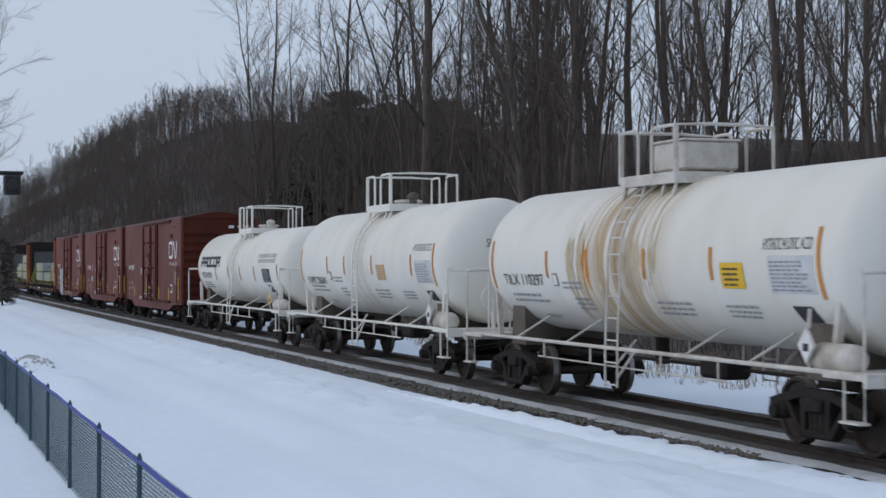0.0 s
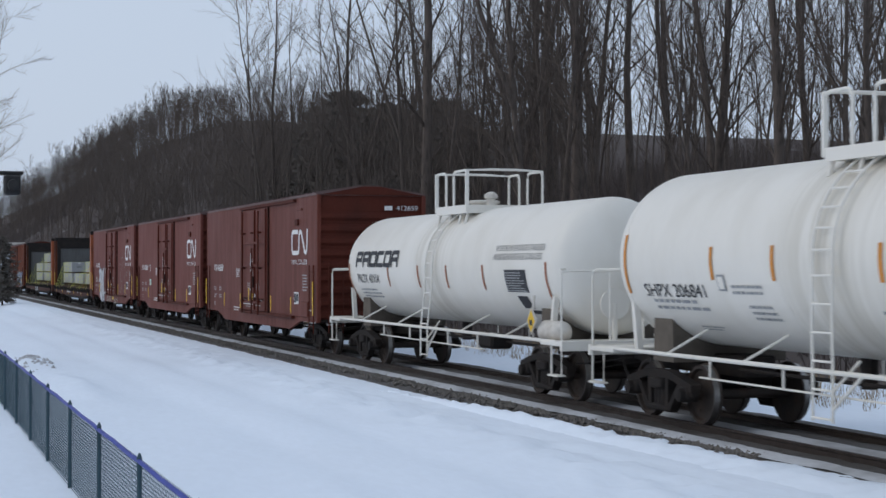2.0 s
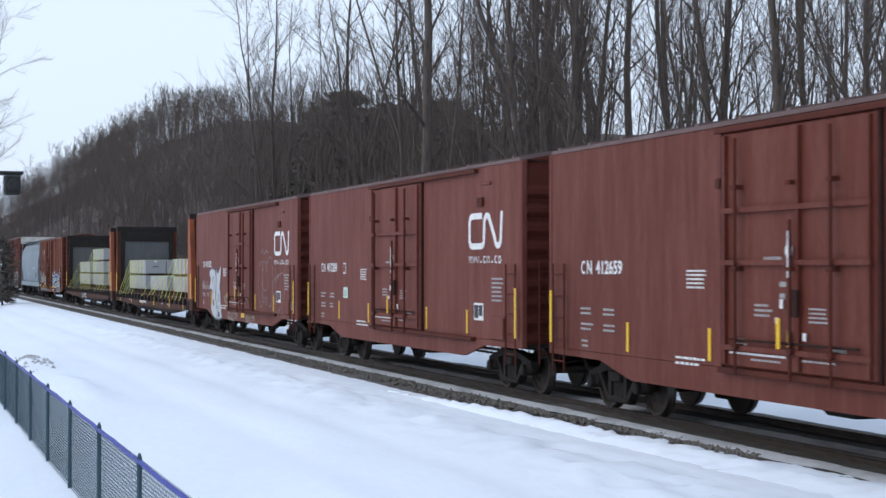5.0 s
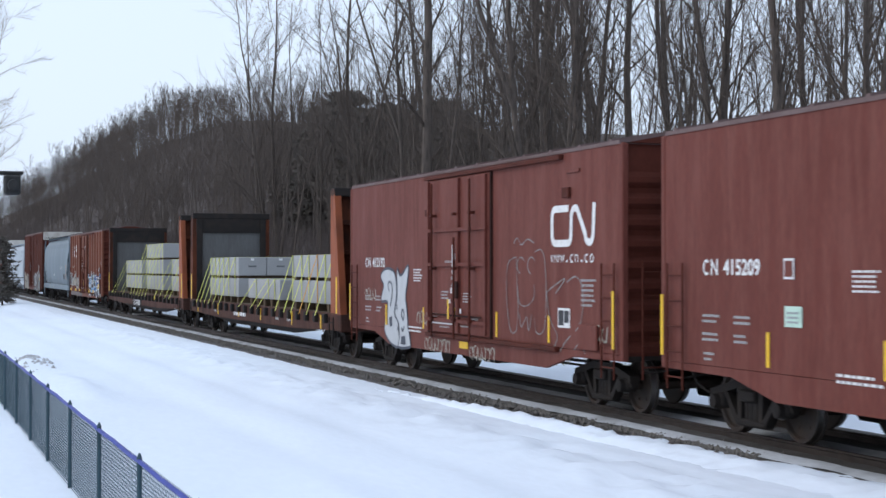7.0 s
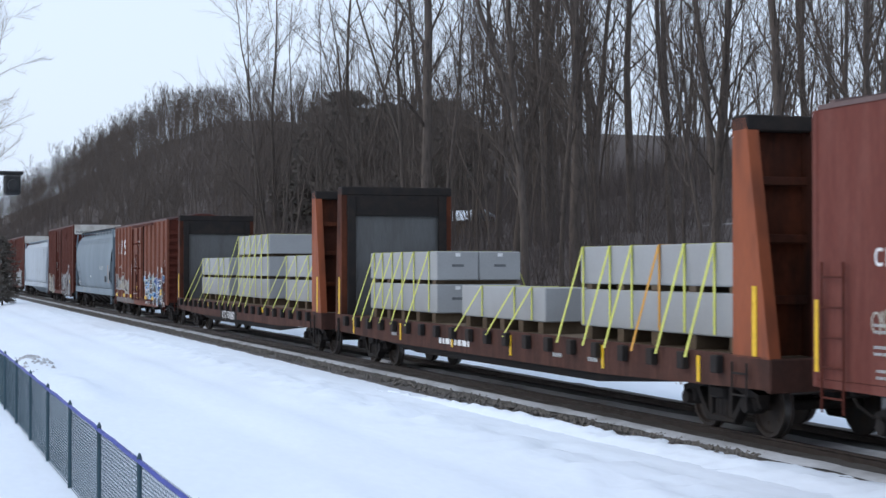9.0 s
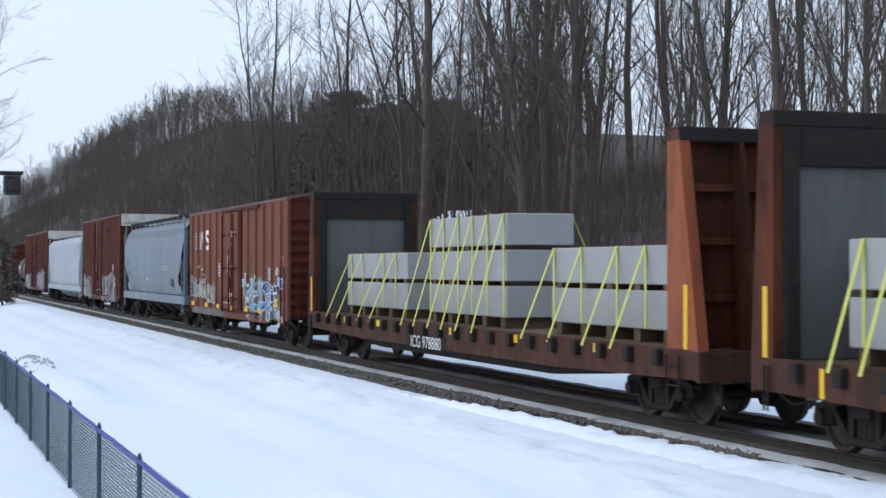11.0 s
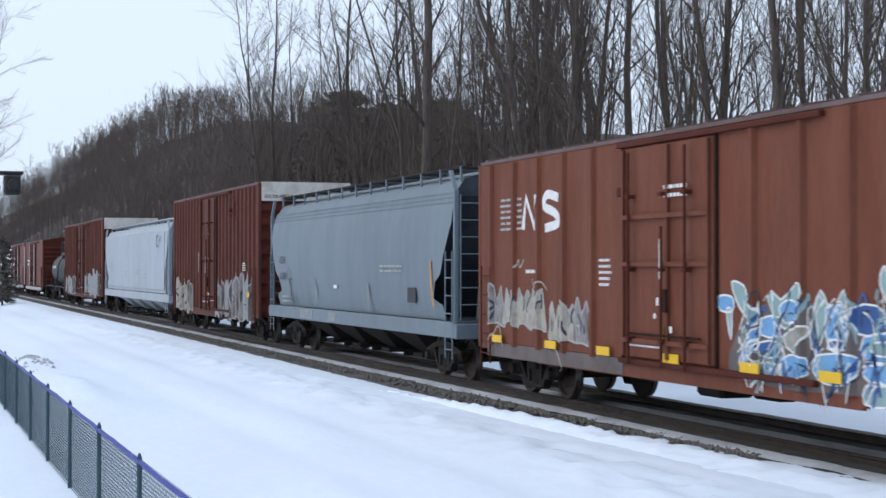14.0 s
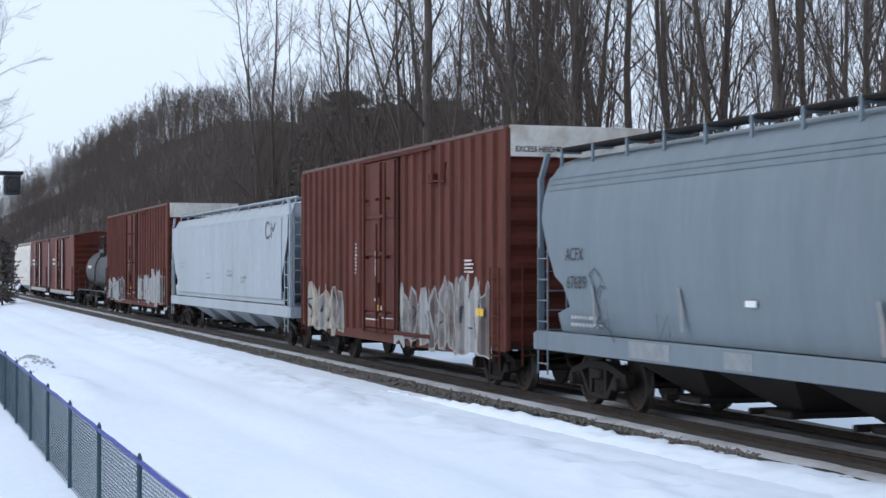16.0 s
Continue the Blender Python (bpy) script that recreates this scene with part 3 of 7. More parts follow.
# the woods further off, beyond counting
FAR_FORMS = [slim(rnd_tree, h, gth, lm, 9, 2, lw, 0.0, 4, wd, 0.018) for h, gth, lm, lw, wd in ((15, 0.13, 13, 0.25, 1.8), (17, 0.15, 13, 0.3, 1.7), (13, 0.11, 12, 0.2, 2.0), (18, 0.14, 13, 0.35, 1.6))]
forms = []
for w, c in FAR_FORMS:
    tri = [(q[0], q[k], q[k + 1]) for q in w.f + [tuple(k + len(w.v) for k in q) for q in c.f] for k in range(1, len(q) - 1)]
    forms.append((np.array(w.v + c.v), np.array(tri)))
far_v, far_f, base, n_far = [], [], 0, {"hill": 0, "back": 0}
def crest(u):
    """Slope of the sight line that touches the tree tops of the far hill."""
    heights = ((-50, 330), (20, 285), (120, 215), (220, 178), (290, 142), (400, 150), (480, 120), (560, 40), (640, -60))
    for (a, p), (b, q) in zip(heights, heights[1:]):
        if u <= b:
            return 0.0116 + (441 - p - (q - p) * (u - a) / (b - a)) / 2852
    return 9.0


for i in range(30000):
    y = (30 + 48 * rnd_tree.random()) if i % 3 else rnd_tree.uniform(66, 84)
    x = -60 - 600 * rnd_tree.random()
    if not ahead(x, y, 20) or math.hypot(x, y) < 105:
        continue
    u = -200 + 3190 * y / (0.345 * y - x)
    key = "hill" if u < 650 else "back"
    if n_far[key] >= {"hill": 900, "back": 70}[key]:
        continue
    v, f = rnd_tree.choice(forms)
    a, k = rnd_tree.uniform(0, 6.28), rnd_tree.uniform(0.7, 1.05)
    k = min(k, (2.4 + math.hypot(x, y) * crest(u) - hill(x, y)) / v[:, 2].max() * rnd_tree.uniform(0.8, 1.04))
    if k < 0.35:
        continue
    turn = np.array([[math.cos(a), -math.sin(a), 0], [math.sin(a), math.cos(a), 0], [0, 0, 1]]) * k
    far_v.append(v @ turn.T + np.array([x, y, hill(x, y)]))
    far_f.append(f + base)
    base += len(v)
    n_far[key] += 1
me = bpy.data.meshes.new("woods")
me.from_pydata(np.concatenate(far_v).tolist(), [], np.concatenate(far_f).tolist())
me.materials.append(BARK)
tagged(new("woods", me), "dense leafless woods covering the distant hillside", "woods", kind="stuff")


def brush(name, n, where, h0, h1, material, label, blades, seed, spread=0.35, r=0.012):
    rnd = random.Random(seed)
    g = Geo()
    for i in range(n):
        x, y = where(rnd)
        z = hill(x, y) - 0.05
        h = rnd.uniform(h0, h1)
        for k in range(blades):
            d = Vector((rnd.gauss(0, spread), rnd.gauss(0, spread), 1)).normalized()
            p = Vector((x + rnd.gauss(0, 0.3 * h0), y + rnd.gauss(0, 0.3 * h0), z))
            q = p + d * h * rnd.uniform(0.5, 1)
            m = p.lerp(q, 0.55) + Vector((rnd.gauss(0, 1), rnd.gauss(0, 1), 0)) * h * 0.06
            a = Vector((rnd.gauss(0, 1), rnd.gauss(0, 1), 0)).normalized() * r
            b = Vector((-a.y, a.x, 0))
            g.add([tuple(p + a), tuple(p + b), tuple(p - a - b), tuple(m + a * .7), tuple(m + b * .7), tuple(m - (a + b) * .7), tuple(q)],
                  [(0, 1, 4, 3), (1, 2, 5, 4), (2, 0, 3, 5), (3, 4, 6), (4, 5, 6), (5, 3, 6)])
    me = bpy.data.meshes.new(name)
    me.from_pydata(g.v, [], g.f)
    me.materials.append(material)
    return tagged(new(name, me), label, "brush", kind="stuff")


def in_wedge(x0, x1, y0, y1, power=1.0):
    def pick(rnd):
        while True:
            y = y0 + (y1 - y0) * rnd.random() ** power
            x = x0 + (x1 - x0) * rnd.random()
            if ahead(x, y, 20):
                return x, y
    return pick


brush("undergrowth", 4200, in_wedge(-260, -20, 19, 80, 1.3), 1.2, 5.5, BRUSH, "tangled brown leafless undergrowth on the slope", 8, 5, 0.33, 0.013)
brush("far_undergrowth", 4600, in_wedge(-640, -120, 22, 80, 1.0), 1.5, 6.0, BRUSH, "dense brown leafless saplings on the far slope", 6, 6, 0.3, 0.024)
brush("ridge_saplings", 800, in_wedge(-340, -80, 58, 80, 1.0), 2.0, 6.0, BRUSH, "thin leafless saplings along the ridge", 6, 8, 0.3, 0.018)
brush("dry_weeds", 900, in_wedge(-110, -22, 16.4, 19.0, 1.0), 0.25, 0.7, DRY_GRASS, "dry tan weeds standing in the snow", 6, 7, 0.3, 0.006)


# ---- evergreens among the bare trees ----
def conifer(height, width, seed, rows=26):
    rnd = random.Random(seed)
    tk = Geo().tube([(0, 0, -0.3), (0.05, 0, height * 0.5), (0, 0, height)], 0.016 * height, 7, 0.02)
    g = Geo()
    for i in range(rows):
        z = height * (0.06 + 0.92 * i / rows)
        reach = width * math.sqrt(max(1 - (z / height - 0.25) ** 2 / 0.5625, 0.0)) * rnd.uniform(0.75, 1.15) + 0.1
        for k in range(9):
            a = rnd.random() * 6.28
            ln = reach * rnd.uniform(0.6, 1.1)
            d = Vector((math.cos(a), math.sin(a), rnd.uniform(-0.25, 0.15)))
            p = Vector((0, 0, z))
            for m in range(22):
                q = p + d * ln * rnd.uniform(0.25, 1.0)
                n = Vector((rnd.gauss(0, 1), rnd.gauss(0, 1), rnd.gauss(0, 0.6))).normalized() * width * rnd.uniform(0.12, 0.24)
                t = Vector((rnd.gauss(0, 1), rnd.gauss(0, 1), rnd.gauss(0, 1))).normalized() * width * 0.06
                g.add([tuple(q - t), tuple(q + t), tuple(q + n)], [(0, 1, 2)])
    return tk, g


def evergreen(x, y, height, width, seed, label):
    tree = thing("evergreen_tree", label, "tree", at=pose(x, y, hill(x, y)))
    tk, g = conifer(height, width, seed)
    part("trunk", tk, BARK, tree)
    me = bpy.data.meshes.new("crown")
    me.from_pydata(g.v, [], g.f)
    me.materials.append(NEEDLES)
    c = new("crown", me)
    c.parent = tree
    return tree


evergreen(-122.5, 8.0, 5.2, 1.25, 1, "small dark evergreen beside the snowy verge")
for i, (u, y, h) in enumerate(((585, 46, 16.5), (610, 52, 19), (640, 48, 16), (560, 55, 17), (690, 60, 18), (730, 58, 16), (775, 62, 17), (535, 50, 14), (810, 66, 15))):
    x = 0.345 * y - 3190 * y / (u + 200)
    evergreen(x, y, h * 0.84, h * 0.32, 20 + i, "dark shaggy evergreen among leafless hardwoods")

# pale tree whose branch ends hang over the verge
plant(tree_form(grow(random.Random(71), 19, 0.14, 40, 7, 7, 0.0, 0, 0.30, -0.02, 1.8), PALE_BARK), pose(-101.0, 4.0, hill(-101, 4), 0, 0, 40) @ Matrix.Diagonal((0.75, 0.75, 1, 1)), "pale_tree", "pale leafless tree with drooping branches beside the verge")


# ---- fence ----
def build_fence():
    f = thing("chain_link_fence", "green chain-link fence with blue top rail in snow", "fence")
    y = 2.4
    x0, x1 = -48.8, -9.8
    zb, zt = -0.70, 0.46

    def top(x):
        return 0.445 + 0.09 * (-14 - x) / 22

    n = 12
    for i in range(n + 1):
        x = x0 + (x1 - x0) * i / n
        g = Geo().tube([(x, y, zb - 0.2), (x, y, top(x) + 0.03)], 0.027, 10).lathe([(top(x) + 0.03, 0.030), (top(x) + 0.05, 0.024), (top(x) + 0.085, 0.008)], 10, "z", (x, y, 0))
        part("post", g, FENCE_GREEN, f, smooth=40)
    pts = [(x0 + (x1 - x0) * i / 60, y - 0.005, top(x0 + (x1 - x0) * i / 60) + 0.006 * math.sin(i * 1.9)) for i in range(61)]
    part("top_rail", Geo().tube(pts, 0.024, 8), FENCE_BLUE, f, "blue-coated top rail", smooth=60)
    part("bottom_wire", Geo().tube([(x0, y, zb + 0.07), (x1, y, zb + 0.07)], 0.006, 5), FENCE_GREEN, f)
    g = Geo()
    h = zt - zb - 0.05
    step = 0.085
    k = int((x1 - x0 + h) / step)
    for i in range(k):
        for s in (0, 1):
            a = x0 - (h if s == 0 else 0) + i * step
            b = a + h if s == 0 else a - h
            pa, pb = [a, zb + 0.05], [b, zt]
            if min(a, b) < x0 or max(a, b) > x1:
                continue
            yy = y + (0.035 if s else 0.039)
            g.tube([(pa[0], yy, pa[1]), (pb[0], yy, pb[1])], 0.0030, 3, cap=False)
    tagged(part("wire_mesh", g, FENCE_GREEN, f, "green vinyl-coated wire mesh"), kind="stuff")


build_fence()


# ---- signal mast at the verge ----
def build_signal():
    x, y = -48.9, 3.2
    z = hill(x, y)
    s = thing("railway_signal", "dark hooded signal head on a thin mast", "signal", at=pose(x, y, z))
    part("mast", Geo().tube([(0, -0.16, -0.3), (0, -0.16, 5.9)], 0.06, 10).box(-0.2, 0.2, -0.2, 0.2, -0.1, 0.12, 0.02), BLACK, s, smooth=40)
    hd = part("signal_head", Geo().box(-0.25, 0.25, 0.02, 0.50, 5.15, 5.75, 0.06).box(-0.45, 0.1, -0.35, 0.58, 5.75, 5.86, 0.03), BLACK, s, "black signal housing")
    part("hood", Geo().tube([(0.25, 0.27, 5.45), (0.5, 0.27, 5.43)], 0.16, 14), BLACK, hd)


build_signal()


# ---- shed far up the slope ----
def build_shed():
    x, y = -124.5, 45.0
    z = hill(x, y)
    h = thing("shed", "small distant shed with snow-covered roof", "shed", at=pose(x, y, z, 0, 0, 18))
    part("wall", Geo().box(-2.2, 2.2, -1.6, 1.6, -0.6, 1.3, 0.02), TIMBER, h)
    part("roof", Geo().prism([(-1.9, 1.3), (0, 2.1), (1.9, 1.3), (1.9, 1.42), (0, 2.24), (-1.9, 1.42)], -2.4, 2.4, "x"), SNOW, h, "snow-covered roof")


build_shed()


# ---- clods on the snow heap ----
def build_clods():
    rnd = random.Random(9)
    g = Geo()
    for i in range(55):
        x, y = -51 + rnd.gauss(0, 1.8), 4.2 + rnd.gauss(0, 0.3)
        r = rnd.uniform(0.03, 0.10)
        z = hill(x, y) + r * 0.3
        o = [(x + r * math.cos(k * 1.05) * rnd.uniform(.7, 1.2), y + r * math.sin(k * 1.05) * rnd.uniform(.7, 1.2), z - r * 0.3) for k in range(6)]
        g.add(o + [(x + rnd.gauss(0, .02), y, z + r * 0.6)], [(k, (k + 1) % 6, 6) for k in range(6)])
    tagged(solid("snow_clods", g, DIRTY_SNOW, "grey clods on the ploughed snow heap", "snow clods"), kind="stuff")


build_clods()


# ---- freight train: shared gear ----
MOVING = []      # (thing, x at the start)
WHEELSETS = []   # (wheelset, its place on its truck)


def frame_mesh():
    """One cast truck side frame, seen from outside at y < 0."""
    g = Geo()
    g.prism([(-1.12, 0.50), (-1.12, 0.62), (-0.72, 0.72), (-0.35, 0.80), (0.35, 0.80), (0.72, 0.72), (1.12, 0.62), (1.12, 0.50), (0.72, 0.60), (0.35, 0.68), (-0.35, 0.68), (-0.72, 0.60)], -0.09, 0.09)
    for s in (-1, 1):
        g.prism([(s * 0.66, 0.62), (s * 0.78, 0.64), (s * 0.42, 0.20), (s * 0.30, 0.22)], -0.08, 0.08)
        g.prism([(s * 0.24, 0.24), (s * 0.34, 0.24), (s * 0.36, 0.72), (s * 0.24, 0.72)], -0.08, 0.08)
        g.box(s * 0.89 - 0.17, s * 0.89 + 0.17, -0.11, 0.11, 0.38, 0.60, 0.04)
        g.lathe([(-0.20, 0.06), (-0.19, 0.10), (-0.10, 0.115), (0.10, 0.115)], 14, "y", (s * 0.89, 0, 0.457))
        g.tube([(s * 0.12, 0, 0.26), (s * 0.12, 0, 0.52)], 0.075, 10)
        g.box(s * 1.0 - 0.12, s * 1.0 + 0.12, -0.07, 0.07, 0.42, 0.58, 0.02)
    g.box(-0.42, 0.42, -0.09, 0.09, 0.15, 0.26, 0.03)
    g.tube([(0, 0, 0.26), (0, 0, 0.52)], 0.075, 10)
    g.box(-0.22, 0.22, -0.14, 0.14, 0.50, 0.68, 0.03)
    return g


def wheelset_mesh():
    g = Geo()
    g.lathe([(-1.02, 0.07), (-0.85, 0.08), (0.85, 0.08), (1.02, 0.07)], 14, "y")
    for s in (-1, 1):
        g.lathe([(s * 0.70, 0.13), (s * 0.705, 0.36), (s * 0.69, 0.40), (s * 0.69, 0.475), (s * 0.715, 0.485), (s * 0.735, 0.457), (s * 0.83, 0.452), (s * 0.83, 0.40), (s * 0.785, 0.375), (s * 0.765, 0.20), (s * 0.80, 0.13)], 40, "y")
        for k in range(6):
            a = k * math.pi / 3
            g.lathe([(s * 0.766, 0.025), (s * 0.786, 0.022)], 8, "y", (0.27 * math.cos(a), 0, 0.27 * math.sin(a)))
    me = mesh_of("wheelset", g, WHEEL, 35)
    me.materials.append(TREAD)
    for p in me.polygons:
        r = math.hypot(p.center.x, p.center.z)
        if 0.44 < r < 0.49 and abs(p.normal.y) < 0.6 and abs(p.center.y) > 0.72:
            p.material_index = 1
    return me


FRAME_MESH = mesh_of("side_frame", frame_mesh(), UNDER, 40)
WHEELSET_MESH = wheelset_mesh()
BOLSTER_MESH = mesh_of("truck", Geo().box(-0.20, 0.20, -0.95, 0.95, 0.50, 0.72, 0.03).lathe([(0.72, 0.22), (0.86, 0.22)], 16, "z").box(-0.75, -0.65, -0.8, 0.8, 0.40, 0.52, 0.01).box(0.65, 0.75, -0.8, 0.8, 0.40, 0.52, 0.01), UNDER)


def truck(car, x):
    t = new("truck", BOLSTER_MESH)
    t.parent, t.location = car, (x, 0, 0)
    for s in (-1, 1):
        f = new("side_frame", FRAME_MESH)
        f.parent, f.location = t, (0, s * 1.02, 0)
        if s > 0:
            f.rotation_euler = (0, 0, math.pi)
        w = new("wheelset", WHEELSET_MESH)
        w.parent, w.location = t, (s * 0.89, 0, 0.457)
        WHEELSETS.append((w, s * 0.89))


def coupler(car, x, s):
    g = Geo().box(min(x - s * 0.6, x + s * 0.35), max(x - s * 0.6, x + s * 0.35), -0.09, 0.09, 0.78, 0.96, 0.02)
    g.box(min(x + s * 0.30, x + s * 0.62), max(x + s * 0.30, x + s * 0.62), -0.16, 0.13, 0.72, 1.02, 0.05)
    g.tube([(x - s * 0.1, -0.3, 0.8), (x + s * 0.15, -0.32, 0.55), (x + s * 0.4, -0.25, 0.42), (x + s * 0.7, -0.05, 0.5)], 0.025, 6)
    g.tube([(x, -1.25, 0.72), (x + s * 0.12, -1.0, 0.74), (x + s * 0.12, -0.2, 0.82)], 0.016, 5)
    part("coupler", g, UNDER, car, "grimy black coupler and brake hose")


def ladder(car, x0, x1, y, z0, z1, material, rungs=5, name="ladder", end=False, r=0.018):
    g = Geo()
    q = (lambda a, z: (y, a, z)) if end else (lambda a, z: (a, y, z))
    for a in (x0, x1):
        g.tube([q(a, z0), q(a, z1)], r, 6)
    lad = part(name, g, material, car)
    for i in range(rungs):
        z = z0 + (z1 - z0) * (i + 0.5) / rungs
        part("rung", Geo().tube([q(x0, z), q(x1, z)], r * 0.8, 6), material, lad)


def mark(car, x0, x1, z0, z1, y, material, name="reflector", label=""):
    part(name, Geo().box(x0, x1, y - 0.006, y + 0.002, z0, z1), material, car, label)


TEXT_CACHE = {}


def text_mesh(words, height, width=0.0, bold=0.0, shear=0.0):
    """Flat letters in the plane z up, x along; the built-in font."""
    cu = bpy.data.curves.new("lettering", "FONT")
    cu.body, cu.size, cu.offset, cu.shear = words, 1.0, bold, shear
    ob = bpy.data.objects.new("lettering", cu)
    scene.collection.objects.link(ob)
    bpy.context.view_layer.update()
    me = bpy.data.meshes.new_from_object(ob.evaluated_get(bpy.context.evaluated_depsgraph_get()))
    bpy.data.objects.remove(ob)
    xs, ys = [v.co.x for v in me.vertices], [v.co.y for v in me.vertices]
    w, h = max(xs) - min(xs), max(ys) - min(ys)
    sx = (width / w) if width else height / h
    for v in me.vertices:
        v.co = ((v.co.x - min(xs)) * sx, 0, (v.co.y - min(ys)) * height / h)
    return me


def lettering(car, words, x, z, height, y, material, width=0.0, bold=0.0, shear=0.0, wrap=None, label="", turn=0.0):
    """Letters on a car's near side; wrap = (centre height, radius) lays them on a tank's shell; turn faces them along x."""
    me = text_mesh(words, height, width, bold, shear)
    for v in me.vertices:
        if wrap:
            v.co = on_shell(x + v.co.x, z + v.co.z, wrap)
        elif turn:
            v.co = (x, y + v.co.x, z + v.co.z)
        else:
            v.co = (x + v.co.x, y, z + v.co.z)
    me.materials.append(material)
    ob = new("lettering", me)
    ob.parent = car
    return tagged(ob, label)


def on_shell(x, z, wrap, lift=0.014):
    zc, r = wrap
    a = (z - zc) / r
    return (x, -(r + lift) * math.cos(a), zc + (r + lift) * math.sin(a))


def shell_patch(car, x0, x1, z0, z1, wrap, material, name="stencil", label="", lift=0.012, skew=0.0):
    g = Geo()
    n = 6
    for i in range(n + 1):
        z = z0 + (z1 - z0) * i / n
        for x in (x0, x1):
            g.v.append(on_shell(x + skew * (z - z0), z, wrap, lift))
    g.f = [(2 * i, 2 * i + 1, 2 * i + 3, 2 * i + 2) for i in range(n)]
    part(name, g, material, car, label)


def bars(car, x, z, w, h, rows, y, material, wrap=None, seed=1, name="fine_print"):
    """Small unreadable print: broken bars, row under row."""
    rnd = random.Random(seed)
    g = Geo()
    step = h / rows
    for i in range(rows):
        zz = z + h - (i + 1) * step
        a = x
        end = x + w * rnd.uniform(0.7, 1.0)
        while a < end:
            b = min(a + w * rnd.uniform(0.05, 0.15), end)
            c = [(a, zz), (b, zz), (b, zz + step * 0.45), (a, zz + step * 0.45)]
            g.add([on_shell(p, q, wrap) if wrap else (p, y, q) for p, q in c], [(0, 1, 2, 3)])
            a = b + w * 0.03
    tagged(part(name, g, material, car), kind="stuff")


def ribbon(g, pts, w, y, closed=False):
    """A painted stroke of width w through (x, z) points, at depth y."""
    n = len(pts)
    o = len(g.v)
    for i, (x, z) in enumerate(pts):
        a, b = pts[max(i - 1, 0)], pts[min(i + 1, n - 1)]
        d = math.hypot(b[0] - a[0], b[1] - a[1]) or 1
        nx, nz = -(b[1] - a[1]) / d, (b[0] - a[0]) / d
        ww = w[i] if isinstance(w, list) else w
        g.v += [(x + nx * ww / 2, y, z + nz * ww / 2), (x - nx * ww / 2, y, z - nz * ww / 2)]
    g.f += [(o + 2 * i, o + 2 * i + 1, o + 2 * i + 3, o + 2 * i + 2) for i in range(n - 1)]


def arc(cx, cz, rx, rz, a0, a1, n=10):
    return [(cx + rx * math.cos(radians(a0 + (a1 - a0) * i / n)), cz + rz * math.sin(radians(a0 + (a1 - a0) * i / n))) for i in range(n + 1)]


def strip(poly, x0, x1):
    """The share of an (x, z) outline between two uprights."""
    for edge, keep in ((x0, 1), (x1, -1)):
        out = []
        for (ax, az), (bx, bz) in zip(poly, poly[1:] + poly[:1]):
            a_in, b_in = (ax - edge) * keep >= 0, (bx - edge) * keep >= 0
            if a_in:
                out.append((ax, az))
            if a_in != b_in:
                q = (edge - ax) / (bx - ax)
                out.append((edge, az + (bz - az) * q))
        poly = out
        if len(poly) < 3:
            return []
    return poly


def drape(g, poly, posts, lift, wall=-1.541):
    """Lays a painted outline on a side wall and over its outside posts."""
    stops = sorted([-50.0, 50.0] + [x + d for x in posts for d in (-0.10, -0.05, 0.05, 0.10)])
    flat = {round(x + d, 4) for x in posts for d in (-0.05, 0.05)}
    lo, hi = min(p[0] for p in poly), max(p[0] for p in poly)
    for a, b in zip(stops, stops[1:]):
        if b <= lo or a >= hi or b - a < 1e-4:
            continue
        c = strip(poly, a, b)
        if len(c) > 2:
            ya, yb = (wall - (0.072 if round(e, 4) in flat else 0.0) for e in (a, b))
            g.add([(x, ya + (yb - ya) * (x - a) / (b - a) - lift, z) for x, z in c], [tuple(range(len(c)))])


def curve(pts, n=4, closed=True):
    """A smooth line through (x, z) points."""
    m = len(pts)
    out = []
    for i in range(m if closed else m - 1):
        p = [Vector(pts[(i + k) % m] if closed else pts[min(max(i + k, 0), m - 1)]) for k in (-1, 0, 1, 2)]
        for k in range(n):
            t = k / n
            v = 0.5 * (2 * p[1] + (p[2] - p[0]) * t + (2 * p[0] - 5 * p[1] + 4 * p[2] - p[3]) * t * t + (3 * p[1] - p[0] - 3 * p[2] + p[3]) * t * t * t)
            out.append((v.x, v.y))
    return out if closed else out + [tuple(pts[-1])]


def stroke(g, pts, w, posts, lift, closed=False):
    """A sprayed line, laid over wall and posts."""
    pts = pts + pts[:1] if closed else pts
    flat = Geo()
    ribbon(flat, pts, w, 0.0)
    for f in flat.f:
        q = [(flat.v[k][0], flat.v[k][2]) for k in (f[0], f[1], f[2], f[3])]
        drape(g, q, posts, lift)


def piece(car, shapes, posts=(), outline=None, width=0.035, lift=0.004, label="", shadow=None, round_by=3):
    """Painted shapes [(paint, outline points)], with a line of another paint round each."""
    by_paint = {}
    for k, (m, pts) in enumerate(shapes):
        g = by_paint.setdefault(m.name, (m, Geo()))[1]
        line = curve(pts, round_by)
        drape(g, line, posts, lift + 0.0006 * k)
        if shadow:
            stroke(by_paint.setdefault(shadow.name, (shadow, Geo()))[1], line, width * 3.2, posts, lift - 0.002, True)
        if outline:
            stroke(by_paint.setdefault(outline.name, (outline, Geo()))[1], line, width, posts, lift + 0.0006 * len(shapes) + 0.002 + 0.0002 * k, True)
    for m, g in by_paint.values():
        tagged(part("graffiti", g, m, car, label), kind="stuff")


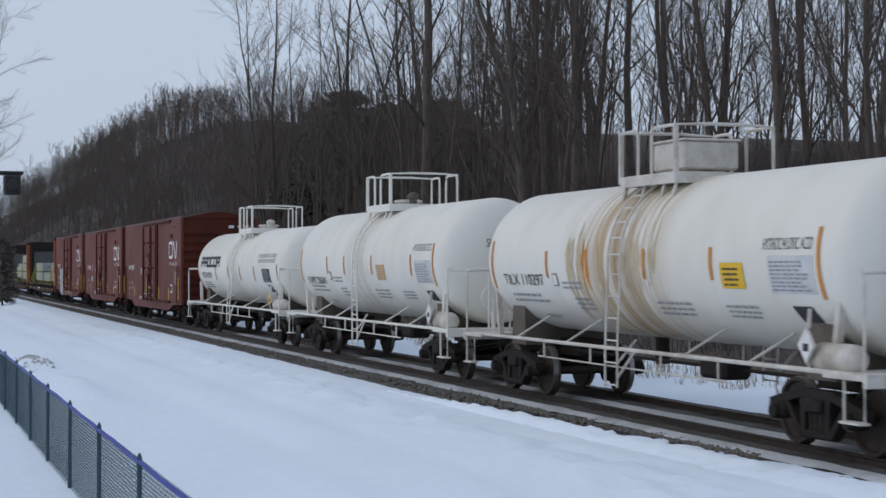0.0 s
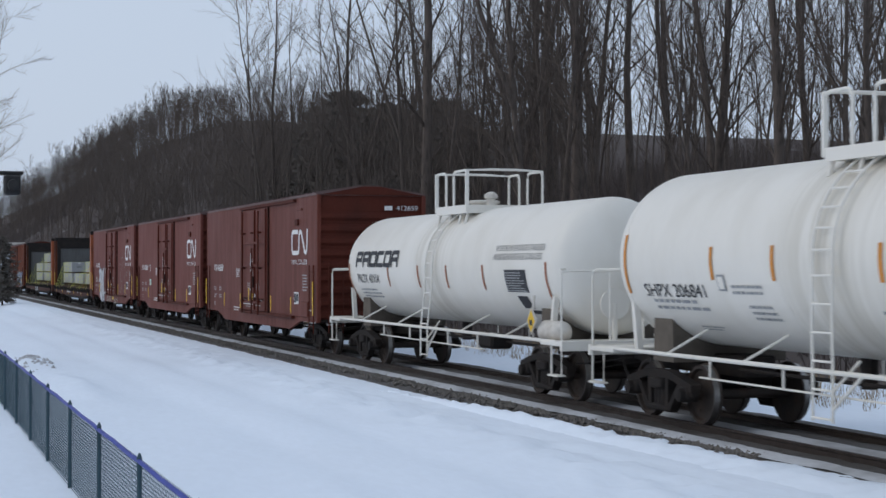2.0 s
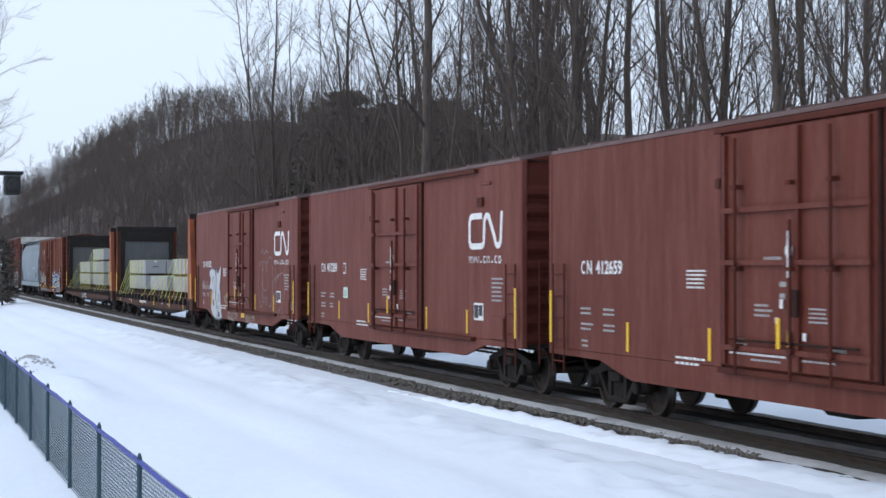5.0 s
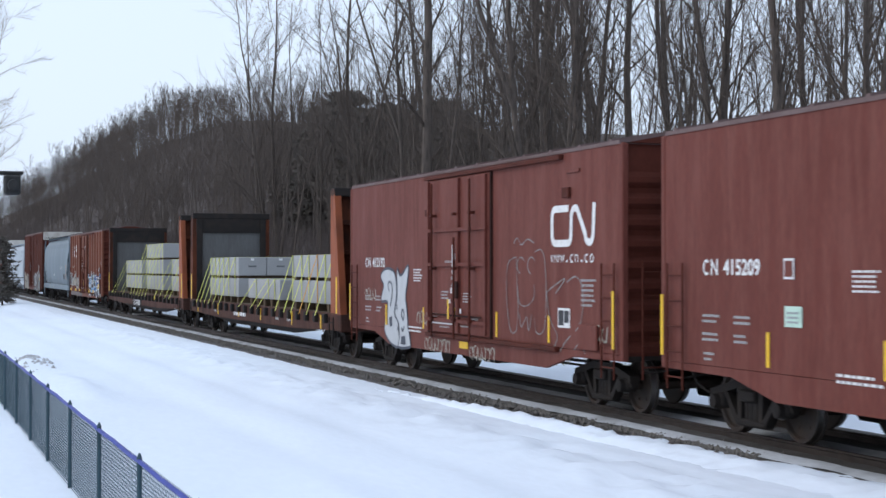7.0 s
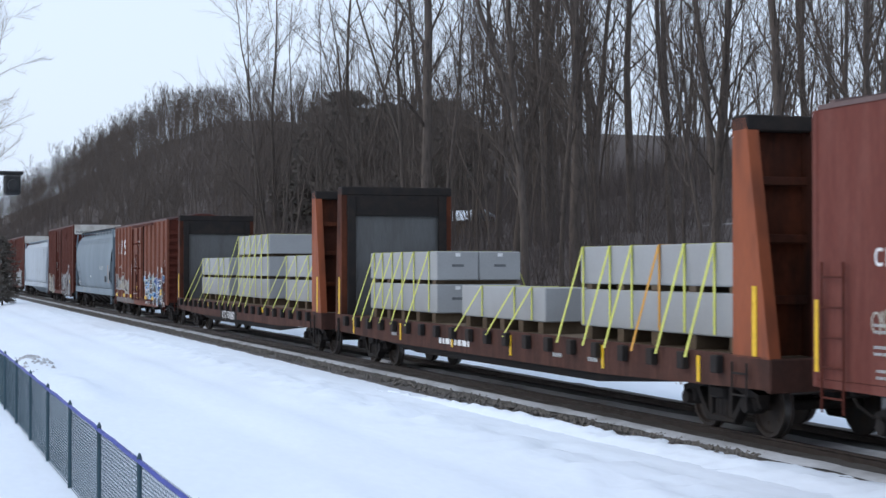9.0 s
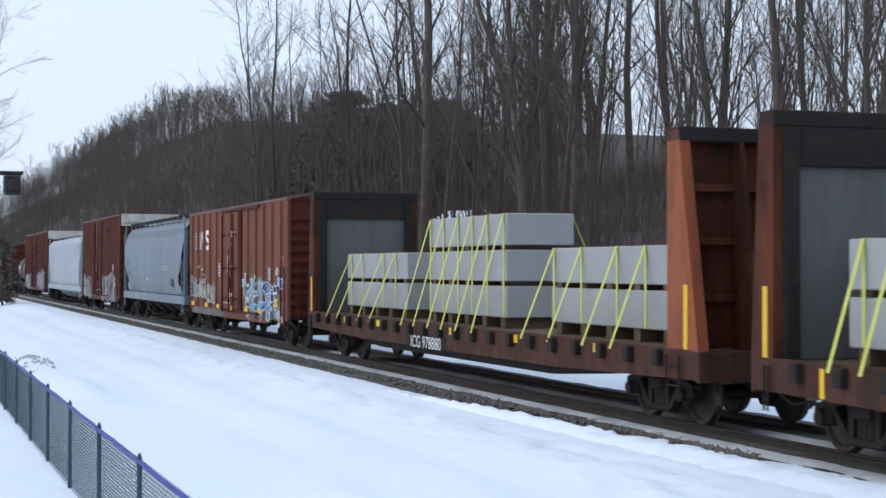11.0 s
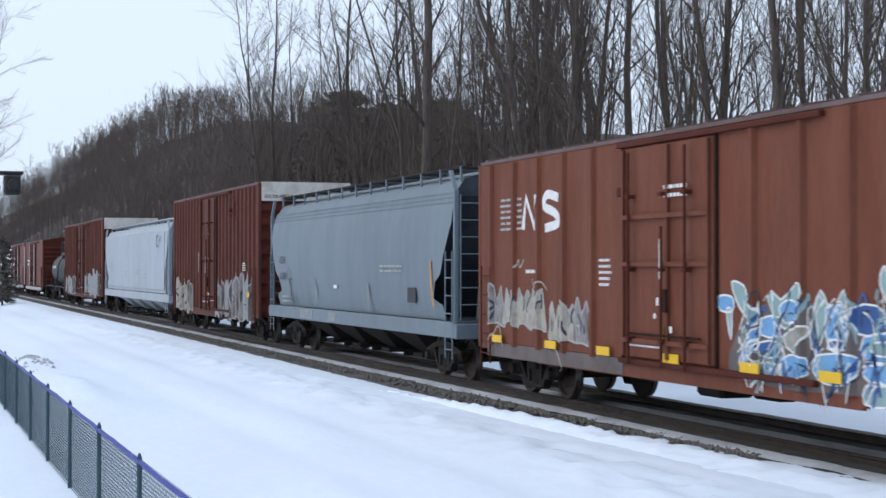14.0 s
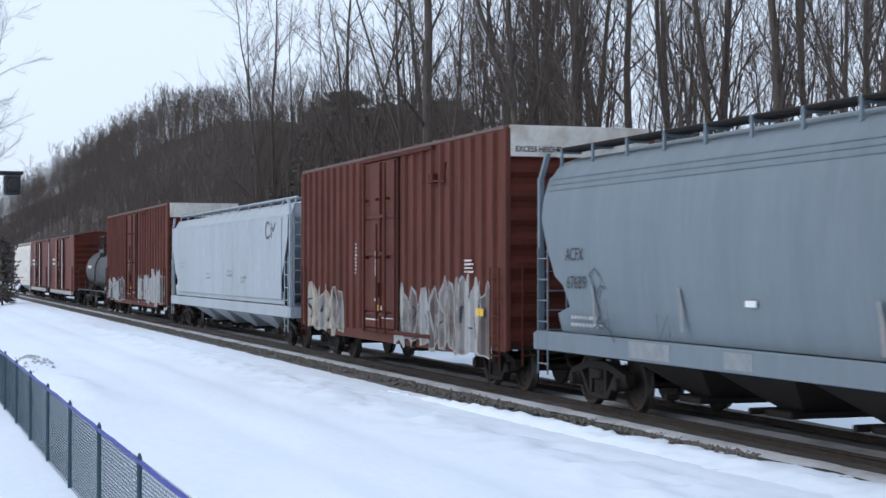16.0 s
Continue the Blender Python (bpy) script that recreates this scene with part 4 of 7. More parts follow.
def letters(car, x0, x1, z0, z1, posts, count, fills, outline, dark, seed, label="", lift=0.004):
    """A row of sprayed letters with pointed tops, bellied stems, inner strokes and runs of paint."""
    rnd = random.Random(seed)
    w, h = (x1 - x0) / count, z1 - z0
    shapes, inner, runs = [], Geo(), Geo()
    for i in range(count):
        a, b = x0 + w * (i - 0.12 + rnd.uniform(-0.05, 0.05)), x0 + w * (i + 1.08 + rnd.uniform(-0.05, 0.05))
        c = (a + b) / 2
        top = z1 - h * rnd.uniform(0.0, 0.22)
        pts = [(a, z0 + h * rnd.uniform(0, 0.12)), (a + w * rnd.uniform(-0.05, 0.15), z0 + h * 0.45), (a + w * rnd.uniform(0.0, 0.2), top - h * 0.12), (a + w * 0.3, top + h * 0.1), (c, top - h * rnd.uniform(0.1, 0.3)),
               (b - w * 0.3, top + h * rnd.uniform(0.0, 0.12)), (b - w * rnd.uniform(0, 0.2), top - h * 0.2), (b + w * rnd.uniform(-0.15, 0.08), z0 + h * 0.4), (b, z0 + h * rnd.uniform(-0.05, 0.12)), (c, z0 + h * rnd.uniform(0.0, 0.2))]
        shapes.append((rnd.choice(fills), pts))
        for k in range(4):
            p = c + w * rnd.uniform(-0.35, 0.35)
            q = z0 + h * rnd.uniform(0.15, 0.55)
            bend = [(p, q), (p + w * rnd.uniform(-0.12, 0.12), q + h * rnd.uniform(0.1, 0.2)), (p + w * rnd.uniform(-0.2, 0.2), q + h * rnd.uniform(0.2, 0.38))]
            stroke(inner if k % 2 else runs, curve(bend, 3, False), rnd.uniform(0.02, 0.05), posts, lift + 0.009 + 0.0005 * k)
    piece(car, shapes, posts, outline, 0.035, lift, label)
    tagged(part("graffiti", inner, dark, car), kind="stuff")
    tagged(part("graffiti", runs, outline, car), kind="stuff")


def worm_logo(car, x0, z0, h, y):
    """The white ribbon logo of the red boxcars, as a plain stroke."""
    w, t = h * 2.58, h * 0.17
    g = Geo()
    cx = x0 + w * 0.19
    top, bot = z0 + h - t / 2, z0 + t / 2
    r = h * 0.2
    pts = [(x0 + w * 0.42, top), (x0 + t / 2 + r, top)] + arc(x0 + t / 2 + r, top - r, r, r, 90, 180, 5)[1:] + arc(x0 + t / 2 + r, bot + r, r, r, 180, 270, 5) + [(x0 + w * 0.36, bot)]
    pts += arc(x0 + w * 0.40, bot + r, r, r, 270, 350, 5) + [(x0 + w * 0.485, top - r)] + arc(x0 + w * 0.57, top - r, w * 0.085, r, 180, 20, 6)
    pts += [(x0 + w * 0.80, bot + r)] + arc(x0 + w * 0.885, bot + r, w * 0.085, r, 200, 360, 6) + [(x0 + w - 0.01, z0 + h)]
    ribbon(g, pts, t, y)
    part("logo", g, PAINT, car, "white ribbon logo")
    g = Geo()
    for i in range(9):
        a, q = x0 + w * (i + 0.10) / 9, w / 9 * 0.74
        lo, hi = z0 - h * 0.37, z0 - h * 0.19
        if i in (3, 6):
            ribbon(g, [(a + q * 0.3, lo + 0.02), (a + q * 0.75, lo + 0.02)], 0.04, y)
        elif i < 3:
            ribbon(g, [(a, hi), (a + q * 0.28, lo), (a + q * 0.5, hi), (a + q * 0.72, lo), (a + q, hi)], 0.032, y)
        elif i == 5:
            ribbon(g, [(a + q * 0.1, lo), (a + q * 0.1, hi), (a + q * 0.8, hi - 0.02), (a + q * 0.85, lo)], 0.032, y)
        else:
            ribbon(g, arc(a + q / 2, (lo + hi) / 2, q * 0.38, (hi - lo) / 2, 45, 320 if i != 8 else 400, 8), 0.032, y)
    tagged(part("web_address", g, PAINT, car, "small white strokes under the logo"), kind="stuff")


def boxcar(name_label, xl, xr, z0, eave, paint, end_paint, posts=(), door=(-1.7, 1.85), sill=True, white_end=False, category="boxcar", group="boxcars of the train", peak=0.24, corrug=9, truck_in=1.75, door_paint=None):
    car = thing("boxcar", name_label, category, group)
    hl = (xr - xl) / 2
    MOVING.append((car, (xl + xr) / 2))
    hy = 1.5
    for s, nm in ((-1, "near"), (1, "far")):
        part("side_wall", Geo().box(-hl, hl, s * hy - 0.04, s * hy + 0.04, z0 + 0.08, eave, 0.012), paint, car)
        if sill:
            g = Geo().prism([(-hl + 0.02, z0 + 0.078), (-hl + 0.02, z0 - 0.02), (-hl + 2.0, z0 - 0.04), (-hl + 3.2, z0 - 0.30), (hl - 3.2, z0 - 0.30), (hl - 2.0, z0 - 0.04), (hl - 0.02, z0 - 0.02), (hl - 0.02, z0 + 0.078)], s * hy - 0.035, s * hy + 0.035)
        else:
            g = Geo().prism([(-hl + 0.02, z0 + 0.078), (-hl + 0.02, z0 - 0.05), (-hl + 2.6, z0 - 0.05), (-hl + 2.9, z0 - 0.20), (hl - 2.9, z0 - 0.20), (hl - 2.6, z0 - 0.05), (hl - 0.02, z0 - 0.05), (hl - 0.02, z0 + 0.078)], s * hy - 0.035, s * hy + 0.035)
        part("side_sill", g, paint, car)
    # roof with cross ribs and an overhanging edge
    g = Geo().prism([(-hy - 0.06, eave - 0.02), (-hy - 0.06, eave + 0.04), (-0.25, eave + peak), (0.25, eave + peak), (hy + 0.06, eave + 0.04), (hy + 0.06, eave - 0.02)], -hl + 0.065, hl - 0.065, "x")
    n = 13
    for i in range(n):
        x = -hl + 0.4 + (2 * hl - 0.8) * i / (n - 1)
        g.prism([(-hy - 0.065, eave + 0.03), (-hy - 0.065, eave + 0.075), (-0.25, eave + peak + 0.035), (0.25, eave + peak + 0.035), (hy + 0.065, eave + 0.075), (hy + 0.065, eave + 0.03)], x - 0.05, x + 0.05, "x")
    part("roof", g, ROOF, car, "weathered roof sheets with cross ribs")
    # corrugated ends
    for s in (-1, 1):
        top = eave - (0.55 if white_end else 0.42)
        pts = [(0, z0)]
        h = (top - z0) / corrug
        for i in range(corrug):
            a = z0 + i * h
            pts += [(0.0, a + 0.12 * h), (0.085, a + 0.36 * h), (0.085, a + 0.62 * h), (0.0, a + 0.88 * h)]
        pts += [(0, top), (0, eave - 0.001), (-0.08, eave - 0.001), (-0.08, z0)]
        g = Geo().prism([(s * (hl - 0.07 + p), q) for p, q in pts], -hy + 0.045, hy - 0.045)
        part("end_wall", g, end_paint, car, "corrugated steel end")
        g = Geo().prism([(-hy + 0.04, eave - 0.005), (-0.25, eave + peak - 0.01), (0.25, eave + peak - 0.01), (hy - 0.04, eave - 0.005)], s * hl - 0.06, s * hl + 0.012, "x")
        part("gable", g, end_paint, car)
        if white_end:
            m = Geo().box(s * hl - 0.05, s * hl + 0.03, -hy + 0.05, hy - 0.05, top, eave + 0.05, 0.01)
            part("end_panel", m, CREAM, car, "white excess-height panel")
        for sy in (-1, 1):
            part("corner_post", Geo().box(s * hl - 0.09, s * hl + 0.03, sy * hy - 0.055, sy * hy + 0.055, z0 - 0.02, eave - 0.02, 0.015), paint, car)
        ladder(car, -1.25 if s > 0 else 0.85, -0.85 if s > 0 else 1.25, s * (hl + 0.13), z0 - 0.3, z0 + 1.6, end_paint, 5, end=True)
        ladder(car, s * (hl - 0.2) if s < 0 else hl - 0.68, -hl + 0.68 if s < 0 else hl - 0.2, -hy - 0.10, z0 - 0.32, z0 + 1.55, end_paint, 5)
        ladder(car, s * (hl - 0.2) if s < 0 else hl - 0.68, -hl + 0.68 if s < 0 else hl - 0.2, hy + 0.10, z0 - 0.32, z0 + 1.55, end_paint, 5)
        coupler(car, s * (hl + 0.05), s)
        truck(car, s * (hl - truck_in))
    part("underframe", Geo().box(-hl + 0.1, hl - 0.1, -0.20, 0.20, 0.72, z0 + 0.05, 0.02).box(-hl + 0.05, hl - 0.05, -hy + 0.05, hy - 0.05, z0 - 0.01, z0 + 0.07).box(-0.3, 0.5, -0.9, -0.3, 0.45, 0.8, 0.06).box(1.1, 1.9, -0.75, -0.4, 0.5, 0.78, 0.06).tube([(-hl + 2, -0.6, 0.7), (hl - 2, -0.6, 0.7)], 0.03, 6).tube([(-hl + 2.6, 0.2, 0.5), (hl - 2.6, 0.2, 0.5)], 0.025, 6), UNDER, car, "grimy underframe with brake gear")
    # plug door with frame, ribs, locking rods and tracks
    d0, d1 = door
    dp = door_paint or paint
    dr = part("door", Geo().box(d0, d1, -hy - 0.10, -hy - 0.045, z0 + 0.12, eave - 0.14, 0.02), dp, car, "plug door with locking rods")
    dw = d1 - d0
    g = Geo()
    dh = eave - z0 - 0.3
    for f in (0.09, 0.455, 0.68):
        g.box(d0 + 0.05, d1 - 0.05, -hy - 0.165, -hy - 0.101, z0 + 0.1 + dh * f - 0.035, z0 + 0.1 + dh * f + 0.035)
    for f in (0.03, 0.545, 0.97):
        g.box(d0 + dw * f - 0.035, d0 + dw * f + 0.035, -hy - 0.155, -hy - 0.101, z0 + 0.15, eave - 0.18)
    part("door_rib", g, dp, dr)
    for f in (0.14, 0.52, 0.775):
        part("locking_rod", Geo().tube([(d0 + dw * f, -hy - 0.20, z0 + 0.02), (d0 + dw * f, -hy - 0.20, z0 + dh * (0.66 if f == 0.52 else 1.02))], 0.026, 6), DARK_RED, dr, "dull red locking rod")
    part("lock_box", Geo().box(d0 + dw * 0.50, d0 + dw * 0.56, -hy - 0.19, -hy - 0.14, z0 + 0.85, z0 + 1.2, 0.01), GASKET, dr)
    part("door_bar", Geo().tube([(d0 + 0.3, -hy - 0.15, z0 + 0.5), (d1 - 0.3, -hy - 0.15, z0 + 0.5)], 0.018, 6), GASKET, dr)
    mark(car, d0 + dw * 0.517, d0 + dw * 0.523, z0 + 1.35, z0 + 1.95, -hy - 0.225, PAINT, "rod_stripe")
    for k, (fx, fz, hh) in enumerate(((0.43, 0.95, 0.12), (0.48, 0.45, 0.22), (0.40, 0.75, 0.08), (0.58, 0.55, 0.1))):
        mark(car, d0 + dw * fx, d0 + dw * fx + 0.07, z0 + fz, z0 + fz + hh, -hy - 0.14, PAINT if k != 1 else YELLOW, "decal")
    part("door_track", Geo().box(d0 - dw * 0.05, d1 + dw * 0.95, -hy - 0.14, -hy - 0.041, eave - 0.13, eave - 0.05, 0.01), end_paint, car)
    part("door_track", Geo().box(d0 - 0.1, d1 + dw * 0.9, -hy - 0.14, -hy - 0.041, z0 + 0.02, z0 + 0.10, 0.01), end_paint, car)
    part("door_stop", Geo().box(d0 - 0.18, d0 - 0.06, -hy - 0.12, -hy - 0.041, eave - 0.9, eave - 0.75, 0.01), end_paint, car)
    part("door_jamb", Geo().box(d0 - 0.07, d0 - 0.02, -hy - 0.09, -hy - 0.041, z0 + 0.1, eave - 0.131), GASKET, car)
    part("door_jamb", Geo().box(d1 + 0.02, d1 + 0.07, -hy - 0.09, -hy - 0.041, z0 + 0.1, eave - 0.131), GASKET, car)
    for f in (0.14, 0.52, 0.775):
        for q in (0.12, 0.45, 0.8):
            part("rod_bracket", Geo().box(d0 + dw * f - 0.06, d0 + dw * f + 0.06, -hy - 0.235, -hy - 0.101, z0 + dh * q, z0 + dh * q + 0.06, 0.01), DARK_RED, dr)
    part("door_scuff", Geo().box(d0 + 0.2, d0 + dw * 0.45, -hy - 0.106, -hy - 0.101, z0 + 0.30, z0 + 0.33), PAINT, dr)
    part("door_scuff", Geo().box(d0 + dw * 0.55, d1 - 0.2, -hy - 0.106, -hy - 0.101, z0 + 0.36, z0 + 0.385), PAINT, dr)
    for x in posts:
        for s in (-1, 1):
            g = Geo().prism([(x - 0.10, s * (hy + 0.038)), (x - 0.05, s * (hy + 0.11)), (x + 0.05, s * (hy + 0.11)), (x + 0.10, s * (hy + 0.038))], z0 + 0.05, eave - 0.06, "z")
            part("side_post", g, paint, car)
    return car, hl


def small_mark(car, x, z, w, h, y):
    """The owner's mark before the number, as two plain bent strokes."""
    g = Geo()
    t = h * 0.17
    ribbon(g, arc(x + w * 0.22, z + h / 2, w * 0.20, h / 2 - t / 2, 50, 310, 12), t, y)
    ribbon(g, [(x + w * 0.58, z), (x + w * 0.58, z + h)], t, y)
    ribbon(g, [(x + w * 0.58, z + h - t / 2), (x + w * 0.96, z + t / 2)], t, y - 0.001)
    ribbon(g, [(x + w * 0.96, z), (x + w * 0.96, z + h)], t, y)
    part("owner_mark", g, PAINT, car)


def red_boxcar(xl, xr, number, seed, up=2.29, paint=None):
    paint = paint or RED
    car, hl = boxcar("dark red plug-door boxcar with white ribbon logo", xl, xr, 0.92, 4.40, paint, DARK_RED, door=(-1.68, 2.02))
    y = -1.5 - 0.045
    worm_logo(car, 4.98, 2.76, 0.72, y - 0.004)
    small_mark(car, -6.62, up, 0.42, 0.23, y - 0.004)
    lettering(car, number, -6.04, up, 0.23, y - 0.004, PAINT, width=1.0, bold=0.025, label="white car number")
    for x, a, b in ((7.70, 1.09, 2.02), (4.88, 1.07, 1.55), (2.30, 1.07, 1.55), (-2.16, 1.07, 1.54), (-4.84, 1.07, 1.54), (-7.78, 1.10, 2.0)):
        mark(car, x - 0.04, x + 0.04, a, b, y - 0.075 if abs(x) > 7.5 else y, YELLOW)
    for k, (bx, bz, bw, bh, n) in enumerate(((-0.55, 2.5, 0.55, 0.10, 1), (-0.8, 1.75, 0.5, 0.2, 3), (0.55, 1.7, 0.5, 0.22, 4), (-0.15, 2.0, 0.16, 0.3, 2), (-1.3, 1.35, 0.3, 0.12, 2), (1.1, 1.35, 0.35, 0.1, 1), (-0.9, 1.15, 0.8, 0.06, 1), (0.3, 1.2, 0.9, 0.06, 1))):
        bars(car, bx, bz, bw, bh, n, -1.606, TAG_PALE, seed=seed + 50 + k, name="door_print")
    mark(car, -0.02, 0.06, 1.35, 1.75, -1.735, YELLOW)
    part("door_emblem", Geo().lathe([(-1.668, 0.09), (-1.672, 0.09)], 16, "y", (0.18, 0, 2.62)), PAINT, car)
    mark(car, 5.3, 5.82, 1.36, 1.70, y, PAINT, "data_frame")
    mark(car, 5.34, 5.55, 1.40, 1.66, y - 0.006, INK, "data_panel")
    mark(car, 5.59, 5.78, 1.45, 1.66, y - 0.006, INK, "data_panel")
    bars(car, 6.3, 1.75, 0.6, 0.5, 6, y - 0.004, TAG_PALE, seed=seed)
    bars(car, -2.85, 2.10, 0.6, 0.30, 5, y - 0.004, PAINT, seed=seed + 1)
    for k, (bx, bz, bw) in enumerate(((-6.65, 1.62, 0.5), (-6.65, 1.36, 0.5), (-5.75, 1.62, 0.45), (-5.75, 1.36, 0.45), (-6.6, 1.08, 0.3))):
        bars(car, bx, bz, bw, 0.16, 2, y - 0.004, TAG_PALE, seed=seed + 30 + k)
    bars(car, -3.2, 0.98, 1.0, 0.16, 2, y - 0.004, PAINT, seed=seed + 3)
    part("side_tab", Geo().box(5.7, 6.25, y - 0.03, y, 4.02, 4.08, 0.01), paint, car)
    part("step_box", Geo().box(6.25, 7.0, y - 0.05, y, 1.02, 1.45, 0.02), paint, car)
    part("stain_plate", Geo().box(5.55, 5.85, y - 0.05, y, 3.6, 3.78, 0.01), DARK_RED, car)
    return car


CARD = mat("green_card", (0.50, 0.66, 0.56), 0.7, vary=0.2, scale=8)
TAG_PALE2 = mat("grey_stencil", (0.28, 0.29, 0.30), 0.7, vary=0.5, scale=6, dark=(0.5, 0.5, 0.5))


def build_boxcars():
    c1 = red_boxcar(-79.84, -63.99, "412659", 21)
    lettering(c1, "412659", 7.955, 3.98, 0.13, 0.70, PAINT, width=0.62, turn=1)
    part("company_mark", Geo().box(7.95, 7.956, 0.36, 0.58, 3.98, 4.10), PAINT, c1)
    bars(c1, 6.9, 1.2, 0.4, 0.06, 1, -1.55, PAINT, seed=2)
    c2 = red_boxcar(-96.94, -81.24, "415209", 22, paint=RED_FADED)
    mark(c2, -4.40, -3.98, 1.63, 1.90, -1.552, CARD, "placard", "pale green-edged card")
    bars(c2, -4.34, 1.68, 0.30, 0.18, 3, -1.562, TAG_PALE2, seed=6)
    mark(c2, -4.42, -4.17, 2.25, 2.52, -1.552, PAINT, "placard")
    mark(c2, -4.39, -4.20, 2.28, 2.49, -1.558, RED_FADED, "placard")
    c3 = red_boxcar(-114.2, -98.41, "412192", 23, 2.41, RED_FADED)
    left = [(-5.35, 2.2), (-5.0, 2.35), (-4.6, 2.35), (-4.25, 2.25), (-4.1, 1.8), (-4.28, 1.35), (-4.0, 1.15), (-3.92, 0.85), (-4.0, 0.6), (-4.6, 0.68), (-5.0, 0.9), (-5.0, 1.1), (-4.78, 1.6), (-5.3, 1.62), (-5.2, 1.83), (-5.1, 2.0)]
    right = [(-4.08, 2.36), (-3.9, 2.23), (-3.68, 2.23), (-3.24, 2.44), (-3.3, 2.1), (-3.44, 1.75), (-3.34, 1.45), (-3.26, 1.1), (-3.08, 0.72), (-3.2, 0.63), (-3.95, 0.6), (-3.88, 0.85), (-3.95, 1.15), (-4.22, 1.36), (-4.04, 1.8)]
    piece(c3, [(SILVER, left), (SILVER, right)], (), TAG_DARK, 0.03, 0.008, "silver two-letter tag with dark shadow", TAG_DARK, 3)
    g = Geo()
    for pts in ([(-4.66, 1.85), (-4.76, 2.0), (-4.6, 2.08), (-4.44, 1.97), (-4.45, 1.73), (-4.6, 1.5)], [(-3.6, 1.2), (-3.72, 1.35), (-3.62, 1.45), (-3.52, 1.35), (-3.6, 1.2)], [(-3.72, 1.05), (-3.62, 0.96), (-3.5, 1.08)]):
        stroke(g, curve(pts, 4, False), 0.045, (), 0.016)
    for x, z in ((-4.08, 1.72), (-4.0, 1.02), (-4.06, 1.5)):
        stroke(g, [(x - 0.06, z - 0.06), (x + 0.06, z + 0.06)], 0.022, (), 0.0162)
        stroke(g, [(x - 0.06, z + 0.06), (x + 0.06, z - 0.06)], 0.022, (), 0.0166)
    drape(g, [(-4.66, 1.24), (-4.45, 1.28), (-4.42, 1.06), (-4.6, 1.02)], (), 0.016)
    drape(g, [(-3.77, 0.66), (-3.72, 0.84), (-3.45, 0.86), (-3.4, 0.66)], (), 0.016)
    tagged(part("graffiti", g, TAG_DARK, c3, "dark inner strokes of the tag"), kind="stuff")
    mark(c3, -4.88, -4.80, 1.07, 1.54, -1.575, YELLOW)
    g = Geo()
    for pts in ([(3.34, 2.6), (2.95, 2.5), (2.84, 2.16), (2.9, 1.6), (3.07, 1.21), (3.35, 1.25), (3.43, 1.64), (3.38, 2.1), (3.34, 2.6)], [(4.24, 2.68), (4.55, 2.72), (4.72, 2.5), (4.78, 1.9), (4.72, 1.4), (4.54, 1.22), (4.3, 1.25), (4.23, 1.49)],
                [(3.4, 2.05), (3.5, 1.75), (3.85, 1.7), (4.2, 1.85), (4.22, 2.1)], [(3.5, 1.55), (3.6, 1.3), (3.85, 1.5), (3.95, 1.25), (4.1, 1.55)],
                [(4.78, 1.96), (5.2, 2.1), (5.63, 2.21), (5.2, 1.95)], [(5.7, 2.15), (6.06, 2.25), (6.33, 2.1), (6.38, 1.83), (6.3, 1.5), (6.06, 1.32)], [(4.8, 1.95), (4.95, 1.5), (5.29, 1.2), (5.06, 0.97)], [(5.85, 1.23), (5.6, 1.1), (5.4, 0.94)], [(6.0, 1.0), (6.3, 1.15), (6.45, 0.95)], [(3.2, 2.85), (3.4, 2.95), (3.6, 2.82), (3.9, 2.92), (4.2, 2.85)]):
        stroke(g, curve(pts, 4, False), 0.024, (), 0.012)
    for cx in (3.58, 4.09):
        stroke(g, arc(cx, 2.44, 0.19, 0.15, 30, 260, 10), 0.024, (), 0.0124)
    tagged(part("graffiti", g, WORN_GREY, c3, "thin chalky loops and outlines"), kind="stuff")
    g = Geo()
    for x, z, k in ((-1.95, 0.75, 7), (0.9, 0.7, 6), (-6.6, 1.75, 4), (-2.5, 1.3, 3), (6.75, 1.3, 3)):
        for i in range(k):
            stroke(g, arc(x + i * 0.24, z + 0.03 * (i % 2), 0.09, 0.12, 60 * i, 60 * i + 250, 8), 0.03, (), 0.010 + 0.0003 * i)
            stroke(g, [(x + i * 0.24 + 0.08, z - 0.14), (x + i * 0.24 + 0.12, z + 0.14)], 0.028, (), 0.0125)
    tagged(part("graffiti", g, CHALK, c3, "small cream scrawl along the sill"), kind="stuff")
    mark(c3, 0.2, 0.7, 0.76, 0.90, -1.552, YELLOW)
    # rust-brown boxcar with outside posts and blue graffiti
    posts = (-7.35, -6.16, -4.98, -3.84, -2.63, 2.59, 3.81, 4.94, 6.08, 7.26)
    c4, hl = boxcar("rust-brown ribbed boxcar with blue graffiti along its side", -180.0, -164.0, 0.88, 4.42, RUST, DARK_RED, posts, (-1.4, 1.55), False, corrug=10, truck_in=1.70)
    y = -1.545
    g = Geo()
    for i in range(6):
        for k in range(4):
            g.box(-6.9 + k * 0.28 + 0.03 * (i % 2), -6.66 + k * 0.28, y - 0.004, y, 3.10 + i * 0.11, 3.10 + i * 0.11 + 0.045)
    part("logo", g, TAG_PALE, c4, "faded white striped logo")
    g = Geo()
    stroke(g, [(-5.75, 3.10), (-5.6, 3.68), (-5.2, 3.14), (-5.02, 3.72)], 0.17, posts, 0.006)
    stroke(g, curve([(-4.1, 3.62), (-4.6, 3.70), (-4.75, 3.50), (-4.25, 3.36), (-4.1, 3.18), (-4.7, 3.10)], 3, False), 0.16, posts, 0.006)
    part("logo", g, PAINT, c4, "worn white slanted logo")
